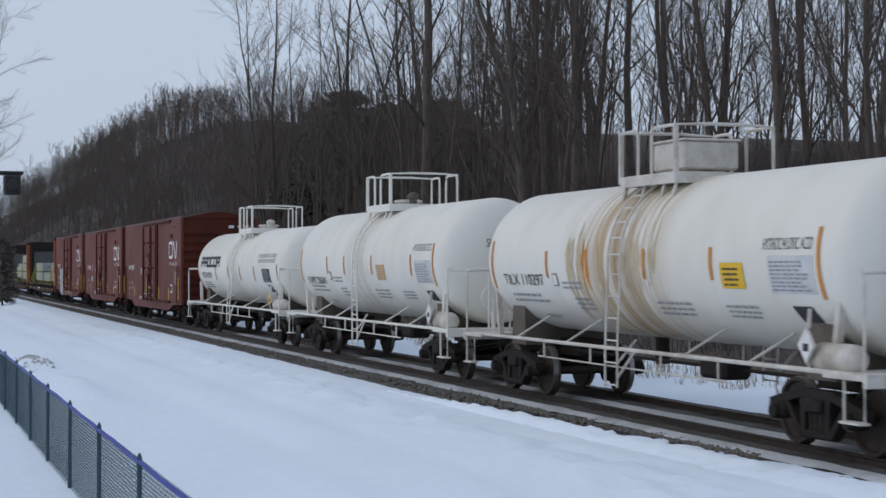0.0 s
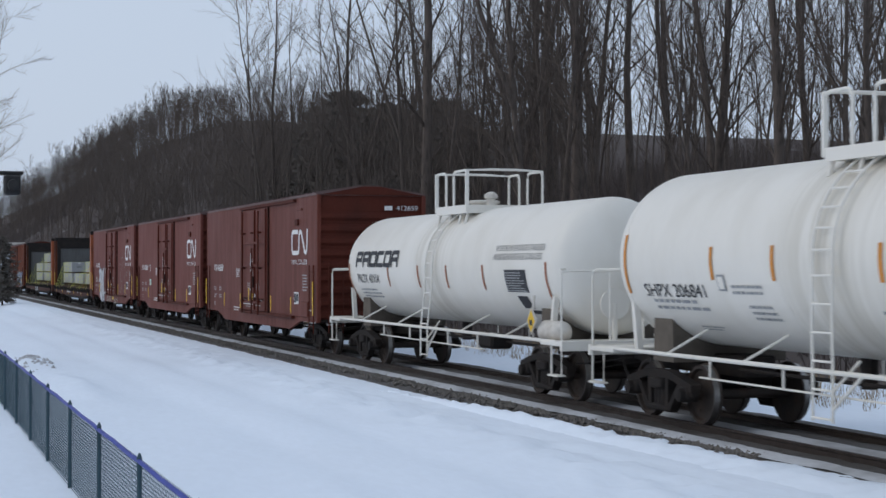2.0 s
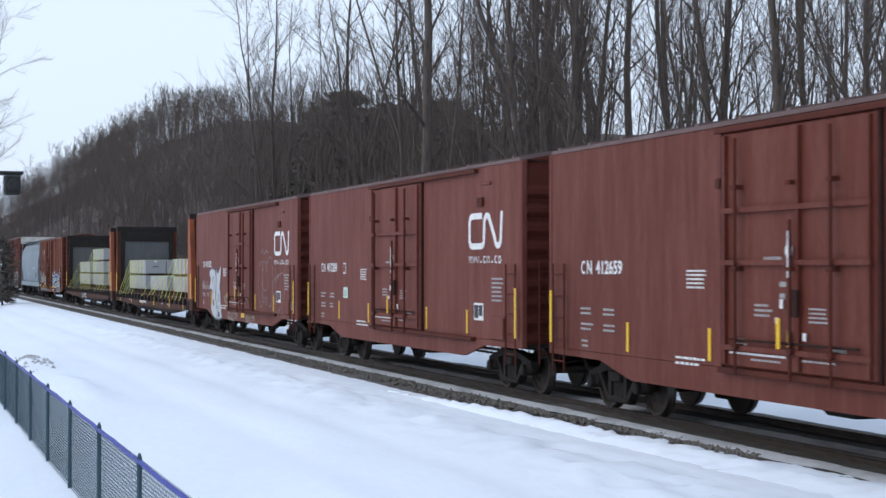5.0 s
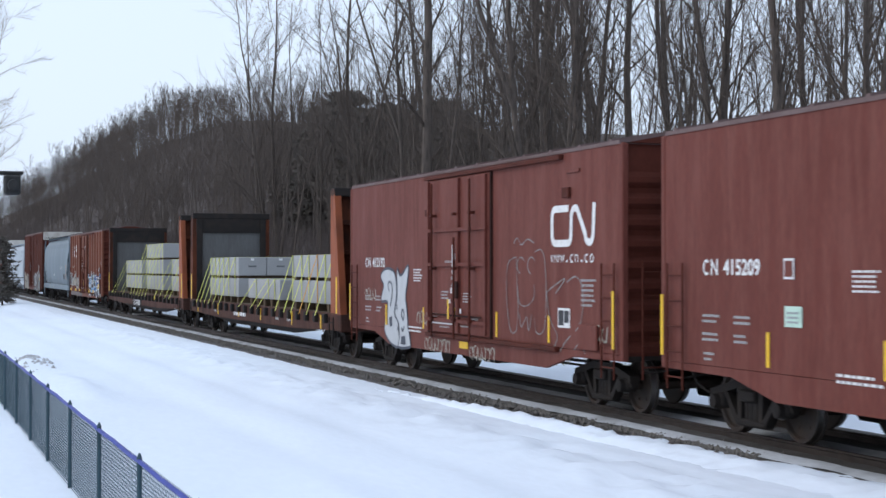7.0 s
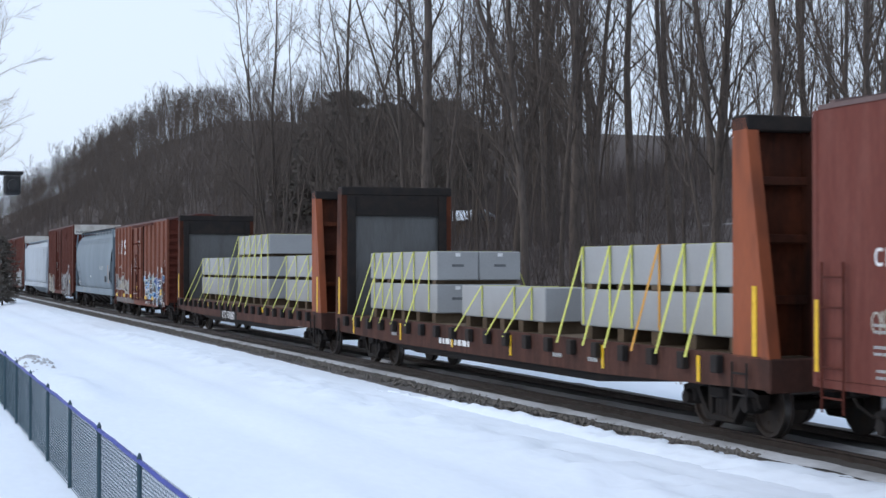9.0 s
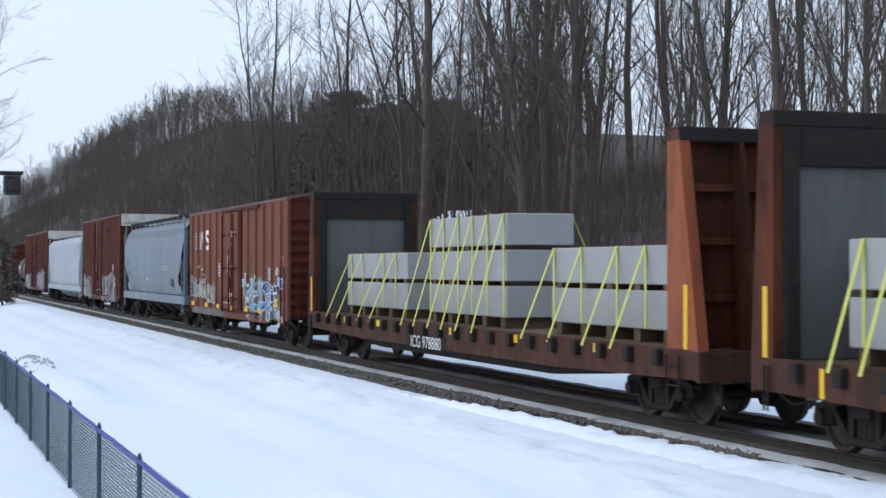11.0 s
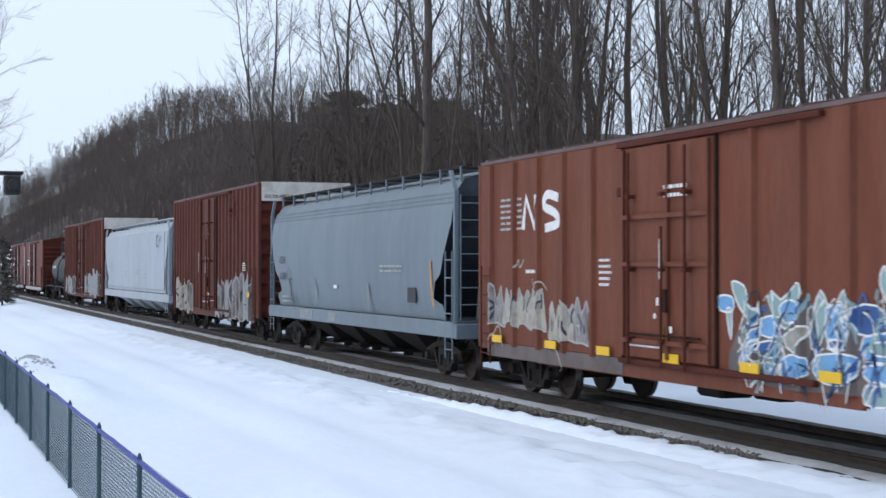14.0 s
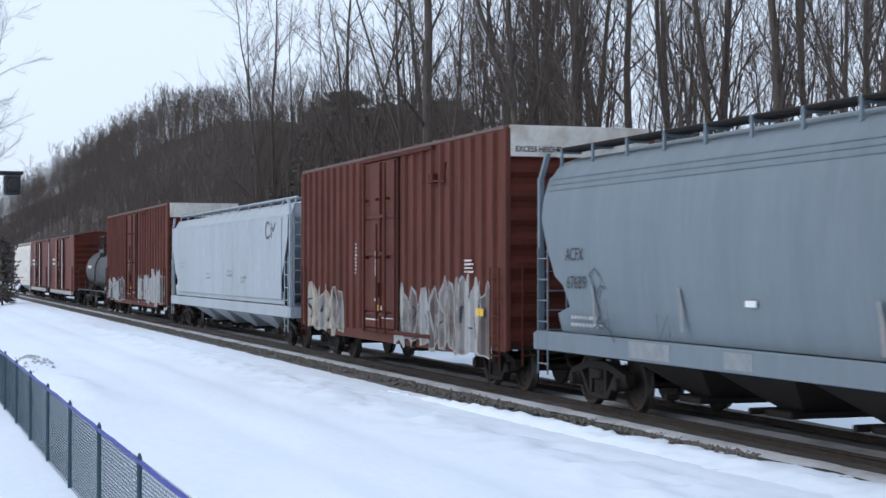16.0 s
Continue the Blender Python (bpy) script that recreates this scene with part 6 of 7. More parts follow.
def acid_extras(number, stain, sign_x, sign_paint, xs, dz):
    def put(car, hl, wrap):
        zc, r = wrap
        lettering(car, number, -5.38, 2.07 - dz, 0.21, 0, INK, width=1.95, bold=0.0, wrap=wrap, label="black car number")
        lettering(car, "HYDROCHLORIC ACID", 4.42, 2.64 + dz, 0.16, 0, INK, width=1.25, bold=-0.004, shear=0.15, wrap=wrap, label="black product name")
        stripe_set(car, wrap, xs, AMBER, 2.22, 0.48)
        stripe_set(car, wrap, (-5.95, 5.82), AMBER, 1.98, 0.95)
        shell_patch(car, sign_x, sign_x + 0.66, 2.10, 2.47, wrap, sign_paint, "sign", "yellow warning sign")
        bars(car, sign_x + 0.08, 2.14, 0.50, 0.30, 4, 0, INK if sign_paint is YELLOW else TAG_PALE2, wrap, 5)
        shell_patch(car, 4.55, 5.68, 2.04, 2.56, wrap, PALE_PANEL, "stencil_panel", lift=0.006)
        grid_panel(car, 4.58, 5.66, 2.06, 2.54, wrap, 3, None, TAG_PALE2)
        shell_patch(car, 5.02, 5.50, 1.60, 1.86, wrap, INK, "data_panel", "black stencil panel", 0.012, -0.35)
        for x, z, w, h, n, sd in ((-5.2, 1.72, 1.8, 0.24, 2, 4), (-2.6, 2.02, 0.9, 0.18, 2, 6), (-2.3, 1.60, 0.8, 0.30, 3, 7), (0.9, 1.60, 1.5, 0.30, 3, 8), (3.1, 1.62, 1.1, 0.26, 3, 9)):
            bars(car, x, z, w, h, n, 0, TAG_PALE2, wrap, sd)
        shell_patch(car, -2.98, -2.76, 2.06, 2.30, wrap, TAG_PALE2, "stencil")
        shell_patch(car, -2.95, -2.79, 2.09, 2.27, wrap, WHITE, "stencil", lift=0.018)
        lettering(car, number, hl - 0.39, zc + 0.30, 0.17, -0.45, INK, width=0.95, turn=1)
        bars(car, -4.2, 1.32, 0.8, 0.12, 2, 0, TAG_PALE2, wrap, 17)
        if stain:
            streaks(car, wrap, -2.3, -1.0, 22, 12, RUN_BROWN, 0.6, -1.2)
            streaks(car, wrap, -0.2, 1.2, 20, 13, RUN_BROWN, 0.9, -1.2)
            streaks(car, wrap, -1.62, -1.30, 7, 9, AMBER, 0.3, -0.7)
        placard(car, 5.65, 1.40, -1.40, 0.22)
    return put


RUN_BROWN = mat("dried_brown_run", (0.50, 0.40, 0.26), 0.6, vary=0.6, scale=3, dark=(0.66, 0.62, 0.54))
SIGN_ORANGE = mat("faded_orange_sign", (0.60, 0.36, 0.16), 0.6, vary=0.3, scale=5)
PALE_PANEL = mat("grey_data_panel", (0.60, 0.61, 0.62), 0.6, vary=0.2, scale=4)




def peroxide_extras(car, hl, wrap):
    zc, r = wrap
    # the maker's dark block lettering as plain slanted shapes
    g = Geo()
    for i in range(6):
        x = -6.0 + i * 0.60
        z0, z1 = 2.42, 2.80
        loops = [[(x, z0), (x + 0.06, z1)], [(x + 0.06, z1 - 0.04), (x + 0.50, z1 - 0.04)], [(x + 0.45, z0 + (0.2 if i == 0 else 0.0)), (x + 0.50, z1 - (0.0 if i != 3 else 0.3))]]
        loops.append([(x + 0.02, z0 + (0.17 if i in (0, 1, 5) else 0.04)), (x + 0.47, z0 + (0.17 if i in (0, 1, 5) else 0.04))])
        for (xa, za), (xb, zb) in loops:
            d = math.hypot(xb - xa, zb - za)
            nx, nz = -(zb - za) / d * 0.05, (xb - xa) / d * 0.05
            n = 4
            o = len(g.v)
            for k in range(n + 1):
                q = k / n
                cx, cz = xa + (xb - xa) * q, za + (zb - za) * q
                g.v += [on_shell(cx + nx, cz + nz, wrap), on_shell(cx - nx, cz - nz, wrap)]
            g.f += [(o + 2 * k, o + 2 * k + 1, o + 2 * k + 3, o + 2 * k + 2) for k in range(n)]
    part("block_logo", g, INK, car, "dark slanted block logo")
    lettering(car, "PROX 42104", -5.95, 2.02, 0.22, 0, INK, width=1.85, wrap=wrap, label="black car number")
    lettering(car, "PROX 42104", hl - 0.52, zc + 0.25, 0.20, -0.45, INK, width=1.15, turn=1)
    for i in (0, 1):
        lettering(car, "HYDROGEN PEROXIDE STABILIZED", 3.9 - 0.08 * i, 2.72 - 0.17 * i, 0.12, 0, INK, width=2.5, bold=-0.008, shear=0.1, wrap=wrap)
    BR = mat("brown_stripe", (0.36, 0.13, 0.06), 0.6, vary=0.3, scale=6)
    stripe_set(car, wrap, (-3.3, -1.0, 0.95, 3.2), BR, 1.95, 0.5)
    stripe_set(car, wrap, (-6.65, 6.5), BR, 1.6, 0.9)
    grid_panel(car, 4.4, 5.5, 1.92, 2.36, wrap, 3, INK, TAG_PALE)
    shell_patch(car, 4.85, 5.35, 1.56, 1.84, wrap, INK, "data_panel", lift=0.01, skew=-0.15)
    shell_patch(car, 5.1, 5.6, 1.42, 1.52, wrap, INK, "data_panel", lift=0.01)
    bars(car, -5.9, 1.62, 1.7, 0.30, 3, 0, TAG_PALE2, wrap, 4)
    placard(car, 6.15, 1.42, -1.40, 0.22, YELLOW)


def plain_extras(car, hl, wrap):
    zc, r = wrap
    bars(car, -hl + 2, zc + 0.1, 2.0, 0.4, 1, 0, PAINT, wrap, 6)


def build_tanks():
    tank_car("white acid tank car with rust streaks at its ladder", -30.85, -16.65, 1.33, 2.54, RUN_WHITE, acid_extras("TILX 110297", True, 3.22, YELLOW, (-3.2, -1.45, 0.75, 2.95), 0.0), dome="box")
    tank_car("clean white acid tank car with orange stripes", -46.15, -31.95, 1.38, 2.55, SOILED_WHITE, acid_extras("SHPX 206841", False, 1.50, SIGN_ORANGE, (-3.1, -1.4, 1.1, 4.25), 0.13), rail_paint=WHITE, dome="valve", offset=0.1)
    tank_car("white peroxide tank car with dark block logo", -62.8, -47.35, 1.27, 2.43, SOILED_WHITE, peroxide_extras, rail_paint=WHITE, dome="flat", offset=0.2)
    tank_car("small black tank car behind a brown boxcar", -272.6, -259.6, 1.15, 2.25, BLACK, plain_extras, rail_paint=BLACK)


# ---- covered hoppers ----
def hopper(label, xl, xr, paint, top, flat=False, bays=4):
    car = thing("covered_hopper", label, "hopper car", "covered hoppers of the train")
    MOVING.append((car, (xl + xr) / 2))
    hl = (xr - xl) / 2
    if flat:
        sec = [(1.44, 1.30), (1.47, 1.8), (1.49, 2.6), (1.49, 3.6), (1.47, top - 0.42), (1.36, top - 0.34), (1.25, top - 0.12), (0.9, top - 0.05), (0.3, top)]
    else:
        sec = [(1.36, 1.28), (1.44, 1.6), (1.50, 2.1), (1.52, 2.7), (1.50, 3.2), (1.44, 3.65), (1.33, 4.0), (1.15, top - 0.16), (0.85, top - 0.06), (0.3, top)]
    sec = [(-y, z) for y, z in sec] + [(y, z) for y, z in sec[::-1]]

    def reach(z, y):
        inset = 0.28
        if z < 3.3:
            inset += min((3.3 - z) * 0.62, 0.95) + (0.25 if z < 2.2 else 0)
        if z < 1.7:
            inset -= 0.55
        return hl - inset - (0.10 if abs(y) < 1.3 else 0)
    g = Geo()
    n = len(sec)
    # finer steps round the shell for a smooth bulge
    fine = []
    for i in range(n - 1):
        for k in range(4):
            q = k / 4
            fine.append((sec[i][0] * (1 - q) + sec[i + 1][0] * q, sec[i][1] * (1 - q) + sec[i + 1][1] * q))
    fine.append(sec[-1])
    n = len(fine)
    xs = [-1, -0.5, 0, 0.5, 1]
    for f in xs:
        for y, z in fine:
            g.v.append((f * reach(z, y), y, z))
    for i in range(len(xs) - 1):
        g.f += [(i * n + j, (i + 1) * n + j, (i + 1) * n + (j + 1) % n, i * n + (j + 1) % n) for j in range(n)]
    part("hopper_body", g, paint, car, "smooth curved hopper sides" if not flat else "flat pale hopper sides", smooth=50)
    for s in (-1, 1):
        # sloping end sheet, with its wedge of gussets
        h = Geo()
        half = n // 2
        for j in range(half):
            y, z = fine[j]
            back = hl - 0.40 - max(top - 0.5 - z, 0) * 1.05
            h.v += [(s * back, y * 0.985, z), (s * back, -y * 0.985, z)]
        h.f = [(2 * j, 2 * j + 1, 2 * j + 3, 2 * j + 2) for j in range(half - 1)]
        # curved hopper: darker grey paints in the shade behind the side cut-out
        part("end_sheet", h, SHADE_GREY if not flat else paint, car, "sloping end sheet")
        for sy in (-1, 1):
            part("end_gusset", Geo().prism([(s * (hl - 1.1), 1.24), (s * (hl - 0.1), 1.24), (s * (hl - 0.16), 2.3), (s * (hl - 0.42), top - 0.5)], sy * 0.62 - 0.02, sy * 0.62 + 0.02), paint, car)
            part("corner_post", Geo().box(s * (hl - 0.12) - 0.05, s * (hl - 0.12) + 0.05, sy * 1.43 - 0.05, sy * 1.43 + 0.05, 1.24, top - 0.40, 0.01).prism([(s * (hl - 0.17), top - 0.45), (s * (hl - 0.07), top - 0.45), (s * (hl - 0.40), top + 0.02), (s * (hl - 0.50), top + 0.02)], sy * 1.43 - 0.04, sy * 1.43 + 0.04), paint, car)
            ladder(car, s * (hl - 0.16) if s < 0 else hl - 0.60, -hl + 0.60 if s < 0 else hl - 0.16, sy * 1.50, 0.5, 2.75, paint, 6)
        ladder(car, -1.35, -0.9, s * (hl - 0.06), 1.1, top - 0.5, paint, 8, end=True)
        part("end_sill", Geo().box(s * hl - 0.08, s * hl + 0.08, -1.5, 1.5, 0.92, 1.235, 0.02).box(min(s * hl, s * (hl - 1.3)), max(s * hl, s * (hl - 1.3)), -1.3, 1.3, 1.16, 1.22), paint, car)
        part("end_machinery", Geo().box(s * (hl - 0.7) - 0.25, s * (hl - 0.7) + 0.25, -0.3, 0.3, 1.22, 1.7, 0.05).lathe([(-0.3, 0.16), (0.3, 0.16)], 14, "x", (s * (hl - 0.75), 0.75, 1.4)), UNDER, car)
        coupler(car, s * (hl + 0.05), s)
        truck(car, s * (hl - 1.85))
        part("side_sill", Geo().box(-hl + 0.06, hl - 0.06, s * 1.46 - 0.05, s * 1.46 + 0.05, 0.93, 1.27, 0.015), paint, car)
        # roof running board on brackets
        g = Geo().box(-hl + 0.3, hl - 0.3, s * 0.98 - 0.18, s * 0.98 + 0.18, top + 0.06, top + 0.09)
        g.tube([(-hl + 0.3, s * 1.17, top + 0.10), (hl - 0.3, s * 1.17, top + 0.10)], 0.025, 6)
        part("running_board", g, UNDER if not flat else paint, car, "narrow roof walkway")
        for k in range(13):
            x = -hl + 0.5 + (2 * hl - 1.0) * k / 12
            part("roof_bracket", Geo().box(x - 0.03, x + 0.03, s * 1.18 - 0.02, s * 1.18 + 0.02, top - 0.20, top + 0.12).box(x - 0.03, x + 0.03, min(s * 0.8, s * 1.17), max(s * 0.8, s * 1.17), top + 0.02, top + 0.058), paint, car)
    part("roof_hatch", Geo().box(-hl + 1.2, hl - 1.2, -0.28, 0.28, top - 0.03, top + 0.10, 0.03), paint, car)
    span = 2 * (hl - 3.3)
    for b in range(bays):
        x = -hl + 3.3 + span * (b + 0.5) / bays
        w = span / bays * 0.47
        v = [(x - w, -1.30, 0.98), (x + w, -1.30, 0.98), (x + w, 1.30, 0.98), (x - w, 1.30, 0.98), (x - 0.28, -0.55, 0.38), (x + 0.28, -0.55, 0.38), (x + 0.28, 0.55, 0.38), (x - 0.28, 0.55, 0.38)]
        bay = part("discharge_bay", Geo().add(v, [(0, 1, 5, 4), (1, 2, 6, 5), (2, 3, 7, 6), (3, 0, 4, 7), (4, 5, 6, 7), (3, 2, 1, 0)]), UNDER if not flat else PALE, car, "sloping discharge chute")
        part("outlet_gate", Geo().box(x - 0.36, x + 0.36, -0.8, 0.8, 0.30, 0.40, 0.02).tube([(x - 0.42, -1.0, 0.36), (x - 0.42, 1.0, 0.36)], 0.05, 8), UNDER, bay)
    part("center_sill", Geo().box(-hl + 0.2, hl - 0.2, -0.2, 0.2, 0.74, 1.0, 0.02), UNDER, car)
    return car, hl


PALE_PATCH = mat("pale_grey_patch", (0.24, 0.265, 0.28), 0.6, vary=0.3, scale=4)


def build_hoppers():
    car, hl = hopper("blue-grey covered hopper with curved sides and faded graffiti", -198.75, -181.65, GREY, 4.42)
    lettering(car, "ACFX", -7.10, 2.52, 0.22, -1.53, INK, width=0.75, label="black car mark")
    lettering(car, "67689", -7.05, 2.04, 0.22, -1.525, INK, width=0.8)
    mark(car, 5.35, 5.95, 1.62, 1.95, -1.50, INK, "data_panel")
    mark(car, -1.55, -0.75, 0.98, 1.22, -1.512, PALE_PATCH, "repaint_patch")
    mark(car, -4.6, -3.2, 0.98, 1.24, -1.512, PALE_PATCH, "repaint_patch")
    mark(car, -0.95, -0.65, 1.86, 1.95, -1.512, PAINT, "decal")
    for z in (3.78, 3.88, 3.98):
        yy = -1.44 + (z - 3.65) * 0.32
        part("roof_seam", Geo().box(-8.1, 8.1, yy - 0.02, yy + 0.03, z - 0.012, z + 0.012), GREY, car)
    bars(car, -7.0, 1.4, 1.4, 0.25, 2, -1.46, TAG_PALE, seed=4)
    bars(car, 3.3, 2.3, 2.0, 0.22, 2, -1.535, TAG_PALE, seed=5)
    g = Geo()
    for pts in (arc(-5.6, 1.75, 0.25, 0.35, 60, 300, 10), [(-6.1, 2.3), (-5.8, 1.9), (-5.6, 2.2), (-5.9, 2.4), (-6.1, 2.25)], [(-5.6, 1.4), (-5.45, 1.9), (-5.3, 1.4), (-5.1, 1.2)], [(-5.9, 1.4), (-5.6, 1.5), (-5.2, 1.35)], [(-3.6, 1.7), (-3.5, 1.3), (-3.2, 1.7), (-3.15, 1.35)]):
        ribbon(g, pts, 0.03, -1.535)
    part("graffiti", g, TAG_DARK, car, "thin dark sprayed doodle")
    g = Geo()
    for x, z in ((-6.0, 1.8), (-2.9, 1.8), (2.2, 1.7)):
        ribbon(g, [(x, z + 0.3), (x + 0.08, z), (x + 0.12, z - 0.35)], 0.10, -1.53)
    part("faded_stripe", g, mat("faded_salmon", (0.25, 0.225, 0.215), 0.7, vary=0.8, scale=4, dark=(0.165, 0.20, 0.23), spots=0.45), car)
    ribs = Geo()
    ribbon(ribs, [(7.05, 2.55), (7.12, 2.0), (7.28, 1.55)], 0.09, -1.535)
    part("reflector", ribs, AMBER, car)
    car, hl = hopper("pale grey covered hopper with flat sides and chutes", -238.3, -217.6, PALE, 4.40, True)
    part("side_panel", Geo().box(-hl + 1.6, hl - 1.0, -1.515, -1.485, 1.45, 3.9, 0.01), PALE, car)
    g = Geo()
    ribbon(g, arc(7.6, 3.55, 0.3, 0.25, 40, 320, 10), 0.07, -1.53)
    ribbon(g, [(8.1, 3.3), (8.1, 3.75), (8.35, 3.5), (8.6, 3.75)], 0.07, -1.53)
    part("graffiti", g, TAG_DARK, car, "black sprayed initials")
    for i, (x, z) in enumerate(((-8.0, 2.4), (-2.5, 2.0), (1.2, 2.1), (3.5, 1.9))):
        bars(car, x, z, 0.9, 0.3, 2, -1.525, TAG_PALE2, seed=20 + i)
    car, hl = hopper("white covered car at the far end of the train", -325.0, -307.6, CREAM, 4.40, True)


# ---- bulkhead flat cars and their load ----
def flat_car(label, xl, xr, number):
    car = thing("bulkhead_flat_car", label, "flat car", "bulkhead flat cars")
    MOVING.append((car, (xl + xr) / 2))
    hl = (xr - xl) / 2
    part("deck", Geo().box(-hl + 0.1, hl - 0.1, -1.42, 1.42, 1.06, 1.16, 0.01), TIMBER, car, "worn timber deck")
    for s in (-1, 1):
        part("side_sill", Geo().prism([(-hl, 1.20), (-hl, 0.76), (-hl + 2.2, 0.72), (-hl + 5.2, 0.66), (hl - 5.2, 0.66), (hl - 2.2, 0.72), (hl, 0.76), (hl, 1.20)], s * 1.46 - 0.04, s * 1.46 + 0.04), SILL, car, "rusty side sill with stake pockets")
        part("lower_web", Geo().prism([(-hl + 3.2, 0.66), (-hl + 6.0, 0.48), (hl - 6.0, 0.48), (hl - 3.2, 0.66)], s * 1.2 - 0.03, s * 1.2 + 0.03), UNDER, car)
        k = 0
        x = -hl + 1.2
        while x < hl - 1.0:
            part("stake_pocket", Geo().box(x - 0.10, x + 0.10, s * 1.56 - 0.055, s * 1.56 + 0.055, 0.92, 1.17, 0.015), UNDER, car)
            x += 1.02
        coupler(car, s * (hl + 0.15), s)
        truck(car, s * (hl - 2.05))
        part("end_sill", Geo().box(s * (hl - 0.02) - 0.06, s * (hl - 0.02) + 0.06, -1.5, 1.5, 0.72, 1.18, 0.02), SILL, car)
        # bulkhead: inner sheet, tapered posts, top beam, cross ribs
        xi = hl - (0.90 if s > 0 else 0.50)
        b = part("bulkhead", Geo().box(min(s * xi, s * (xi + 0.08)), max(s * xi, s * (xi + 0.08)), -1.36, 1.36, 1.17, 4.42, 0.01), PANEL if s < 0 else BULK, car, "upright end bulkhead of ribbed steel")
        for y in (-1.41, -0.45, 0.45, 1.41):
            part("bulkhead_post", Geo().prism([(s * (xi - 0.06 if abs(y) > 1 else xi + 0.085), 1.17), (s * (hl + 0.02), 1.17), (s * (xi + 0.30), 4.46), (s * (xi - 0.06 if abs(y) > 1 else xi + 0.085), 4.46)], y - (0.09 if abs(y) > 1 else 0.04), y + (0.09 if abs(y) > 1 else 0.04)), ORANGE if y < -1 and s > 0 else BULK, b, "rusted tapering post")
        for z in (1.95, 2.8, 3.6):
            part("bulkhead_rib", Geo().box(min(s * (xi + 0.081), s * (xi + 0.24)), max(s * (xi + 0.081), s * (xi + 0.24)), -1.32, 1.32, z - 0.06, z + 0.06, 0.01), BULK, b)
        part("top_beam", Geo().box(min(s * (xi - 0.10), s * (xi + 0.34)), max(s * (xi - 0.10), s * (xi + 0.34)), -1.5, 1.5, 4.28, 4.50, 0.02).box(min(s * (xi - 0.10), s * (xi - 0.002)), max(s * (xi - 0.10), s * (xi - 0.002)), -1.36, 1.36, 3.75, 4.28, 0.01), UNDER, b, "black top beam")
        for y in (-1.24, 1.24):
            part("inner_post", Geo().box(min(s * (xi - 0.14), s * (xi - 0.062)), max(s * (xi - 0.14), s * (xi - 0.002)), y - 0.11, y + 0.11, 1.17, 4.28, 0.01), UNDER, b)
        mark(car, s * (hl - 0.36) - 0.06, s * (hl - 0.36) + 0.06, 1.20, 2.15, -1.505, YELLOW)
        ladder(car, s * (xi + 0.1) if s < 0 else xi + 0.0, -xi if s < 0 else xi + 0.4, -1.55, 0.5, 1.1, UNDER, 2)
    part("underframe", Geo().box(-hl + 0.3, hl - 0.3, -0.3, 0.3, 0.60, 1.05, 0.02).box(-1.4, -0.4, -1.0, -0.5, 0.45, 0.8, 0.06), UNDER, car)
    for x in (-7.45, -4.55, 0.75, 4.15, 8.0) if number else (-9.2, -5.3, -1.75, 1.57, 5.7, 9.0):
        if number:
            mark(car, x - 0.22, x + 0.22, 1.00, 1.15, -1.508, YELLOW)
        else:
            mark(car, x - 0.05, x + 0.05, 0.75, 1.13, -1.508, YELLOW)
    return car, hl


def slab(x0, x1, y0, y1, z0, z1, label, seed, pockets):
    """A precast concrete slab with chipped arrises and cast-in lifting pockets at its end."""
    rnd = random.Random(seed)
    g = Geo().box(x0, x1, y0, y1, z0, z1, 0.02)
    cx, cy = (x0 + x1) / 2, (y0 + y1) / 2
    ob = solid("concrete_slab", Geo().add([(a - cx, b - cy, c - z0) for a, b, c in g.v], g.f), CONCRETE, label, "concrete slab", "concrete slabs on the flat cars")
    if pockets:
        part("lifting_pocket", Geo().box(x1 - cx + 0.0005, x1 - cx + 0.004, -0.14, 0.14, (z1 - z0) * 0.46, (z1 - z0) * 0.55), SOFT_INK, ob, "shallow lifting slot")
    if pockets:
        part("stencil", Geo().box(x1 - cx + 0.0005, x1 - cx + 0.004, -0.06, 0.06, (z1 - z0) * 0.82, (z1 - z0) * 0.94), PAINT, ob)
    return ob, cx, cy, z0


SLABS = []


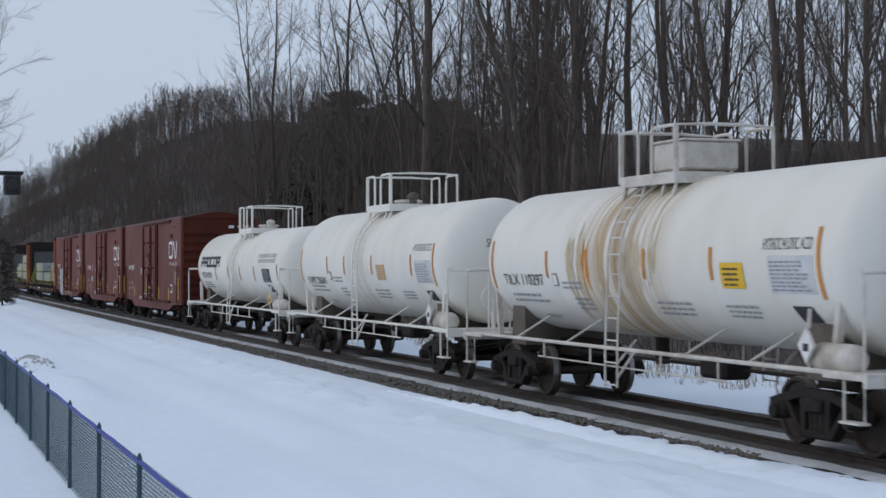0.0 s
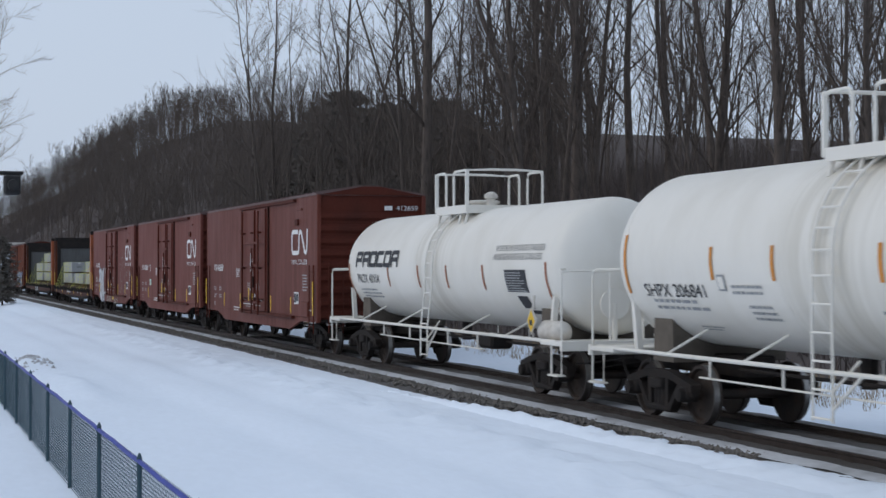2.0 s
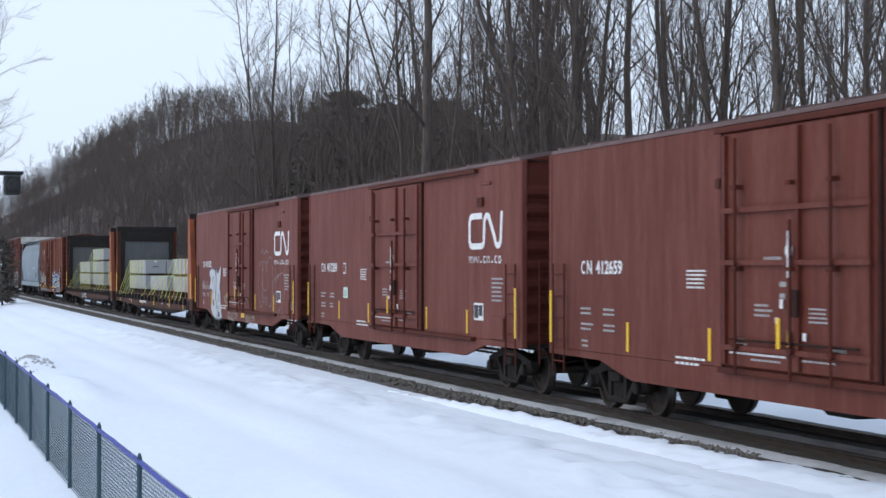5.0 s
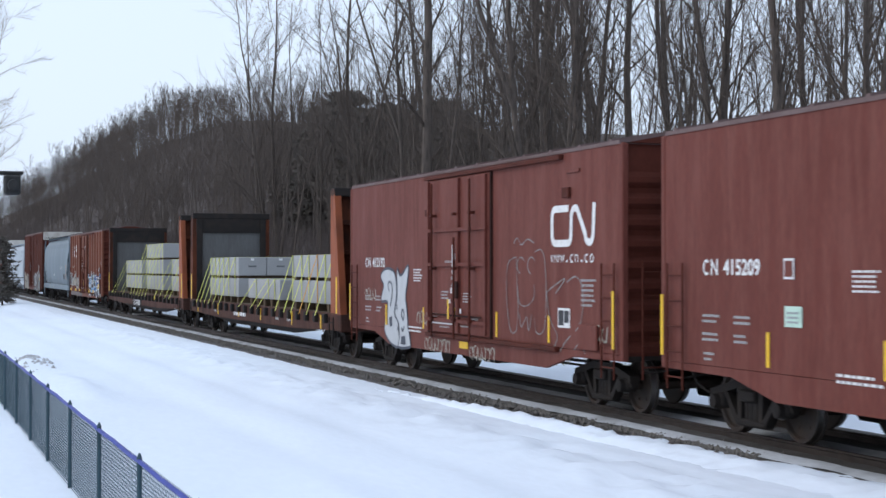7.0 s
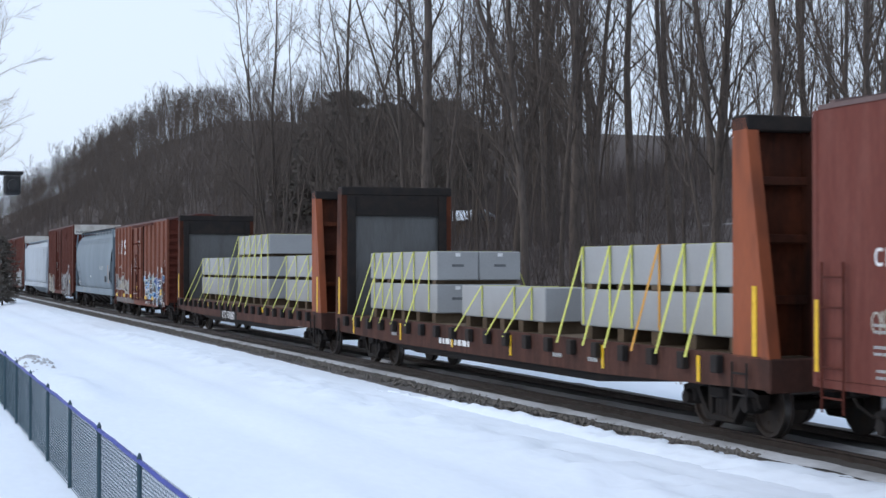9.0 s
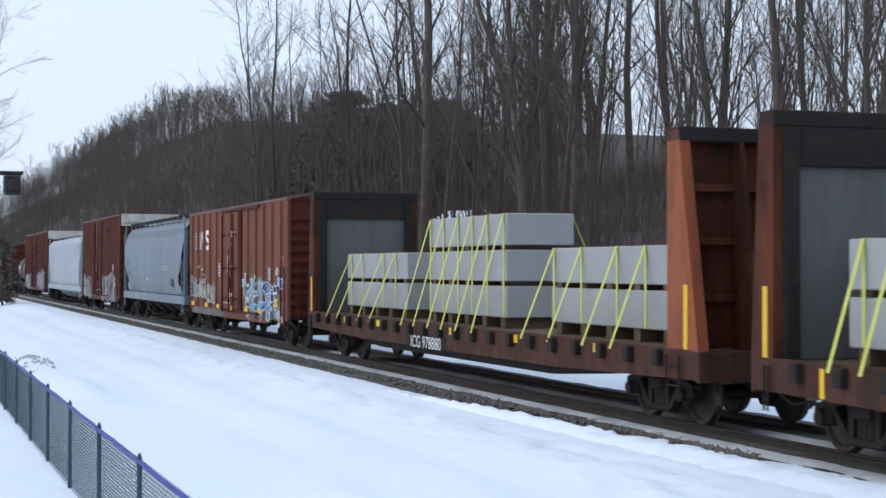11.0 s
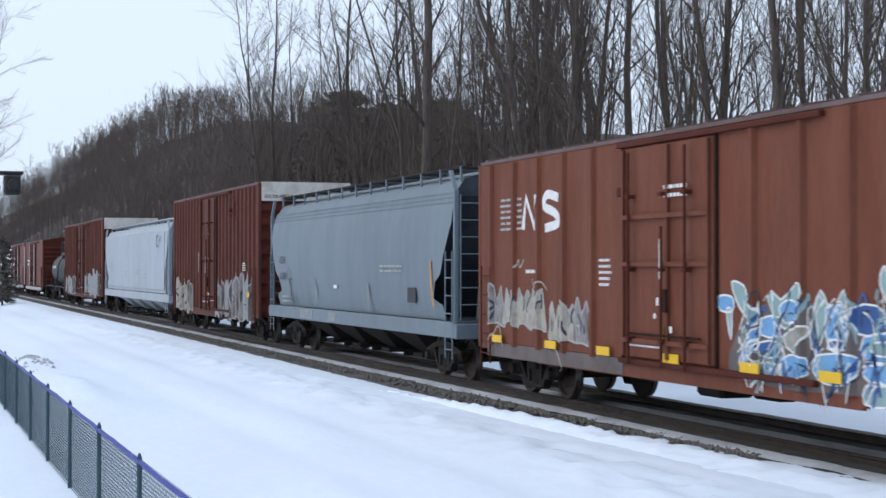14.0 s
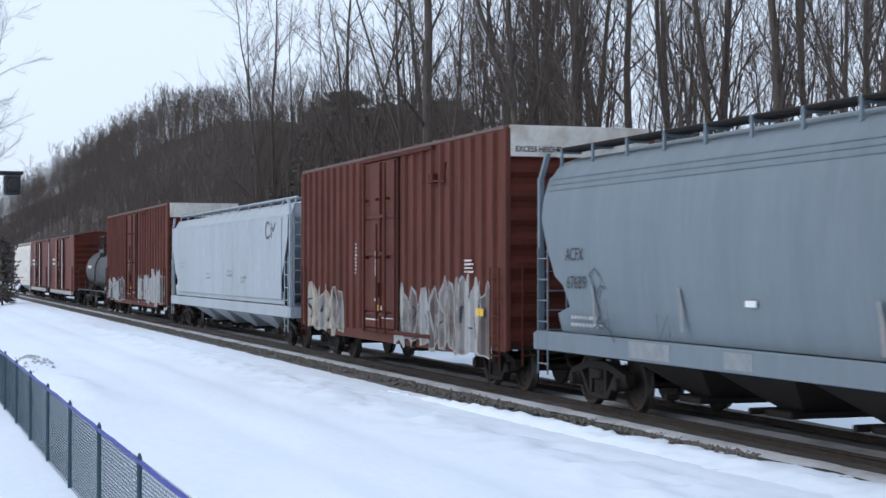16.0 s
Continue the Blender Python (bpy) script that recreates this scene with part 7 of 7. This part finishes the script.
def load(car, centre, x0, x1, layers, rows, y0, strap_x, seed, depth=1.01, orange=(), pockets=False, lead=0.0):
    z = 1.38
    for i in range(layers):
        # timber spacers under each layer
        for k in range(5):
            xx = x0 + 0.3 + (x1 - x0 - 0.6) * k / 4
            zz = z - (0.22 if i == 0 else 0.095)
            part("dunnage", Geo().box(xx - 0.12, xx + 0.12, y0 + 0.03, y0 + depth * rows - 0.03, zz + 0.002, z - 0.002, 0.005), TIMBER, car, "timber spacer")
        for r in range(rows):
            ob, cx, cy, z0 = slab(x0, x1, y0 + r * depth, y0 + (r + 1) * depth - 0.02, z, z + 0.645, "long grey precast concrete slab stacked on the flat car", seed + i * 3 + r, pockets)
            SLABS.append((ob, centre, cx, cy, z0))
        z += 0.74
    top = z - 0.095
    for k, x in enumerate(strap_x):
        w = 0.036
        m = STRAP_ORANGE if k in orange else STRAP
        g = Geo()
        yb = y0 + depth * rows - 0.02
        g.box(x - w, x + w, y0 - 0.012, yb + 0.01, top + 0.002, top + 0.008)
        g.box(x - w, x + w, y0 - 0.012, y0 - 0.006, 1.40, top + 0.008)
        a, b = Vector((x, y0 - 0.014, top)), Vector((x + lead, -1.62, 1.10))
        for p, q in ((a, b), (Vector((x, yb + 0.012, top)), Vector((x + lead, 1.62, 1.10)))):
            d = 0.006 if p.y > 0 else -0.006
            v = [(p.x - w, p.y, p.z), (p.x + w, p.y, p.z), (q.x + w, q.y, q.z), (q.x - w, q.y, q.z)]
            v += [(i, j + d, l) for i, j, l in v]
            g.add(v, [(0, 1, 2, 3), (7, 6, 5, 4), (0, 4, 5, 1), (1, 5, 6, 2), (2, 6, 7, 3), (3, 7, 4, 0)])
        part("tie_down_strap", g, m, car, "yellow webbing tie-down strap" if m is STRAP else "orange webbing tie-down strap")


def build_flats():
    c, hl = flat_car("rusty bulkhead flat car loaded with concrete slabs", -137.35, -115.45, False)
    m = -126.4
    load(c, m, -9.35, -4.15, 2, 2, -1.02, (-9.0, -8.3, -7.5, -6.7, -5.8, -4.7), 1, pockets=True, lead=0.1)
    load(c, m, -2.5, 2.1, 1, 1, -1.02, (-1.25, 0.55, 1.45), 20, 0.93)
    load(c, m, 3.72, 9.4, 2, 2, -1.02, (3.85, 4.95, 5.8, 6.8, 7.65, 8.6), 30, orange=(3,), lead=0.2)
    bars(c, -2.6, 0.80, 2.2, 0.26, 1, -1.506, PAINT, seed=30, name="car_mark")
    for x in (3.6, 5.1, -6.0):
        bars(c, x, 0.84, 0.5, 0.15, 1, -1.506, TAG_PALE, seed=int(x * 10))
    c, hl = flat_car("rusty bulkhead flat car with tall stack of slabs", -161.7, -138.9, True)
    m = -150.3
    load(c, m, -10.04, -4.7, 2, 1, -0.75, (-9.61, -8.56, -6.67, -5.63), 50, 1.5, lead=0.55)
    load(c, m, -3.05, 1.88, 3, 1, -0.75, (-2.92, -2.02, -1.04, -0.14, 0.77, 1.72), 60, 1.5, lead=0.41)
    load(c, m, 4.2, 9.2, 2, 1, -0.75, (4.35, 5.6, 7.1, 8.2), 90, 1.5, lead=0.45)
    mark(c, -2.45, 0.3, 0.66, 0.94, -1.503, UNDER, "dark_patch")
    lettering(c, "ICG 978880", -2.07, 0.64, 0.26, -1.515, PAINT, width=2.05, label="white car number")


build_boxcars()
build_tanks()
build_hoppers()
build_flats()


# ---- movement ----
def motions():
    rolled = [(i / 15, math.degrees(SPEED * (i / 15) / 0.457)) for i in range(int(CLIP * 15) + 1)]
    for car, x in MOVING:
        walk(car, [(0.0, pose(x, TRACK_Y, 0)), (CLIP, pose(x + SPEED * CLIP, TRACK_Y, 0))])
    for ob, centre, cx, cy, z in SLABS:
        walk(ob, [(0.0, pose(centre + cx, TRACK_Y + cy, z)), (CLIP, pose(centre + cx + SPEED * CLIP, TRACK_Y + cy, z))])
    for w, x in WHEELSETS:
        walk(w, [(t, pose(x, 0, 0.457, 0, a, 0)) for t, a in rolled])


motions()
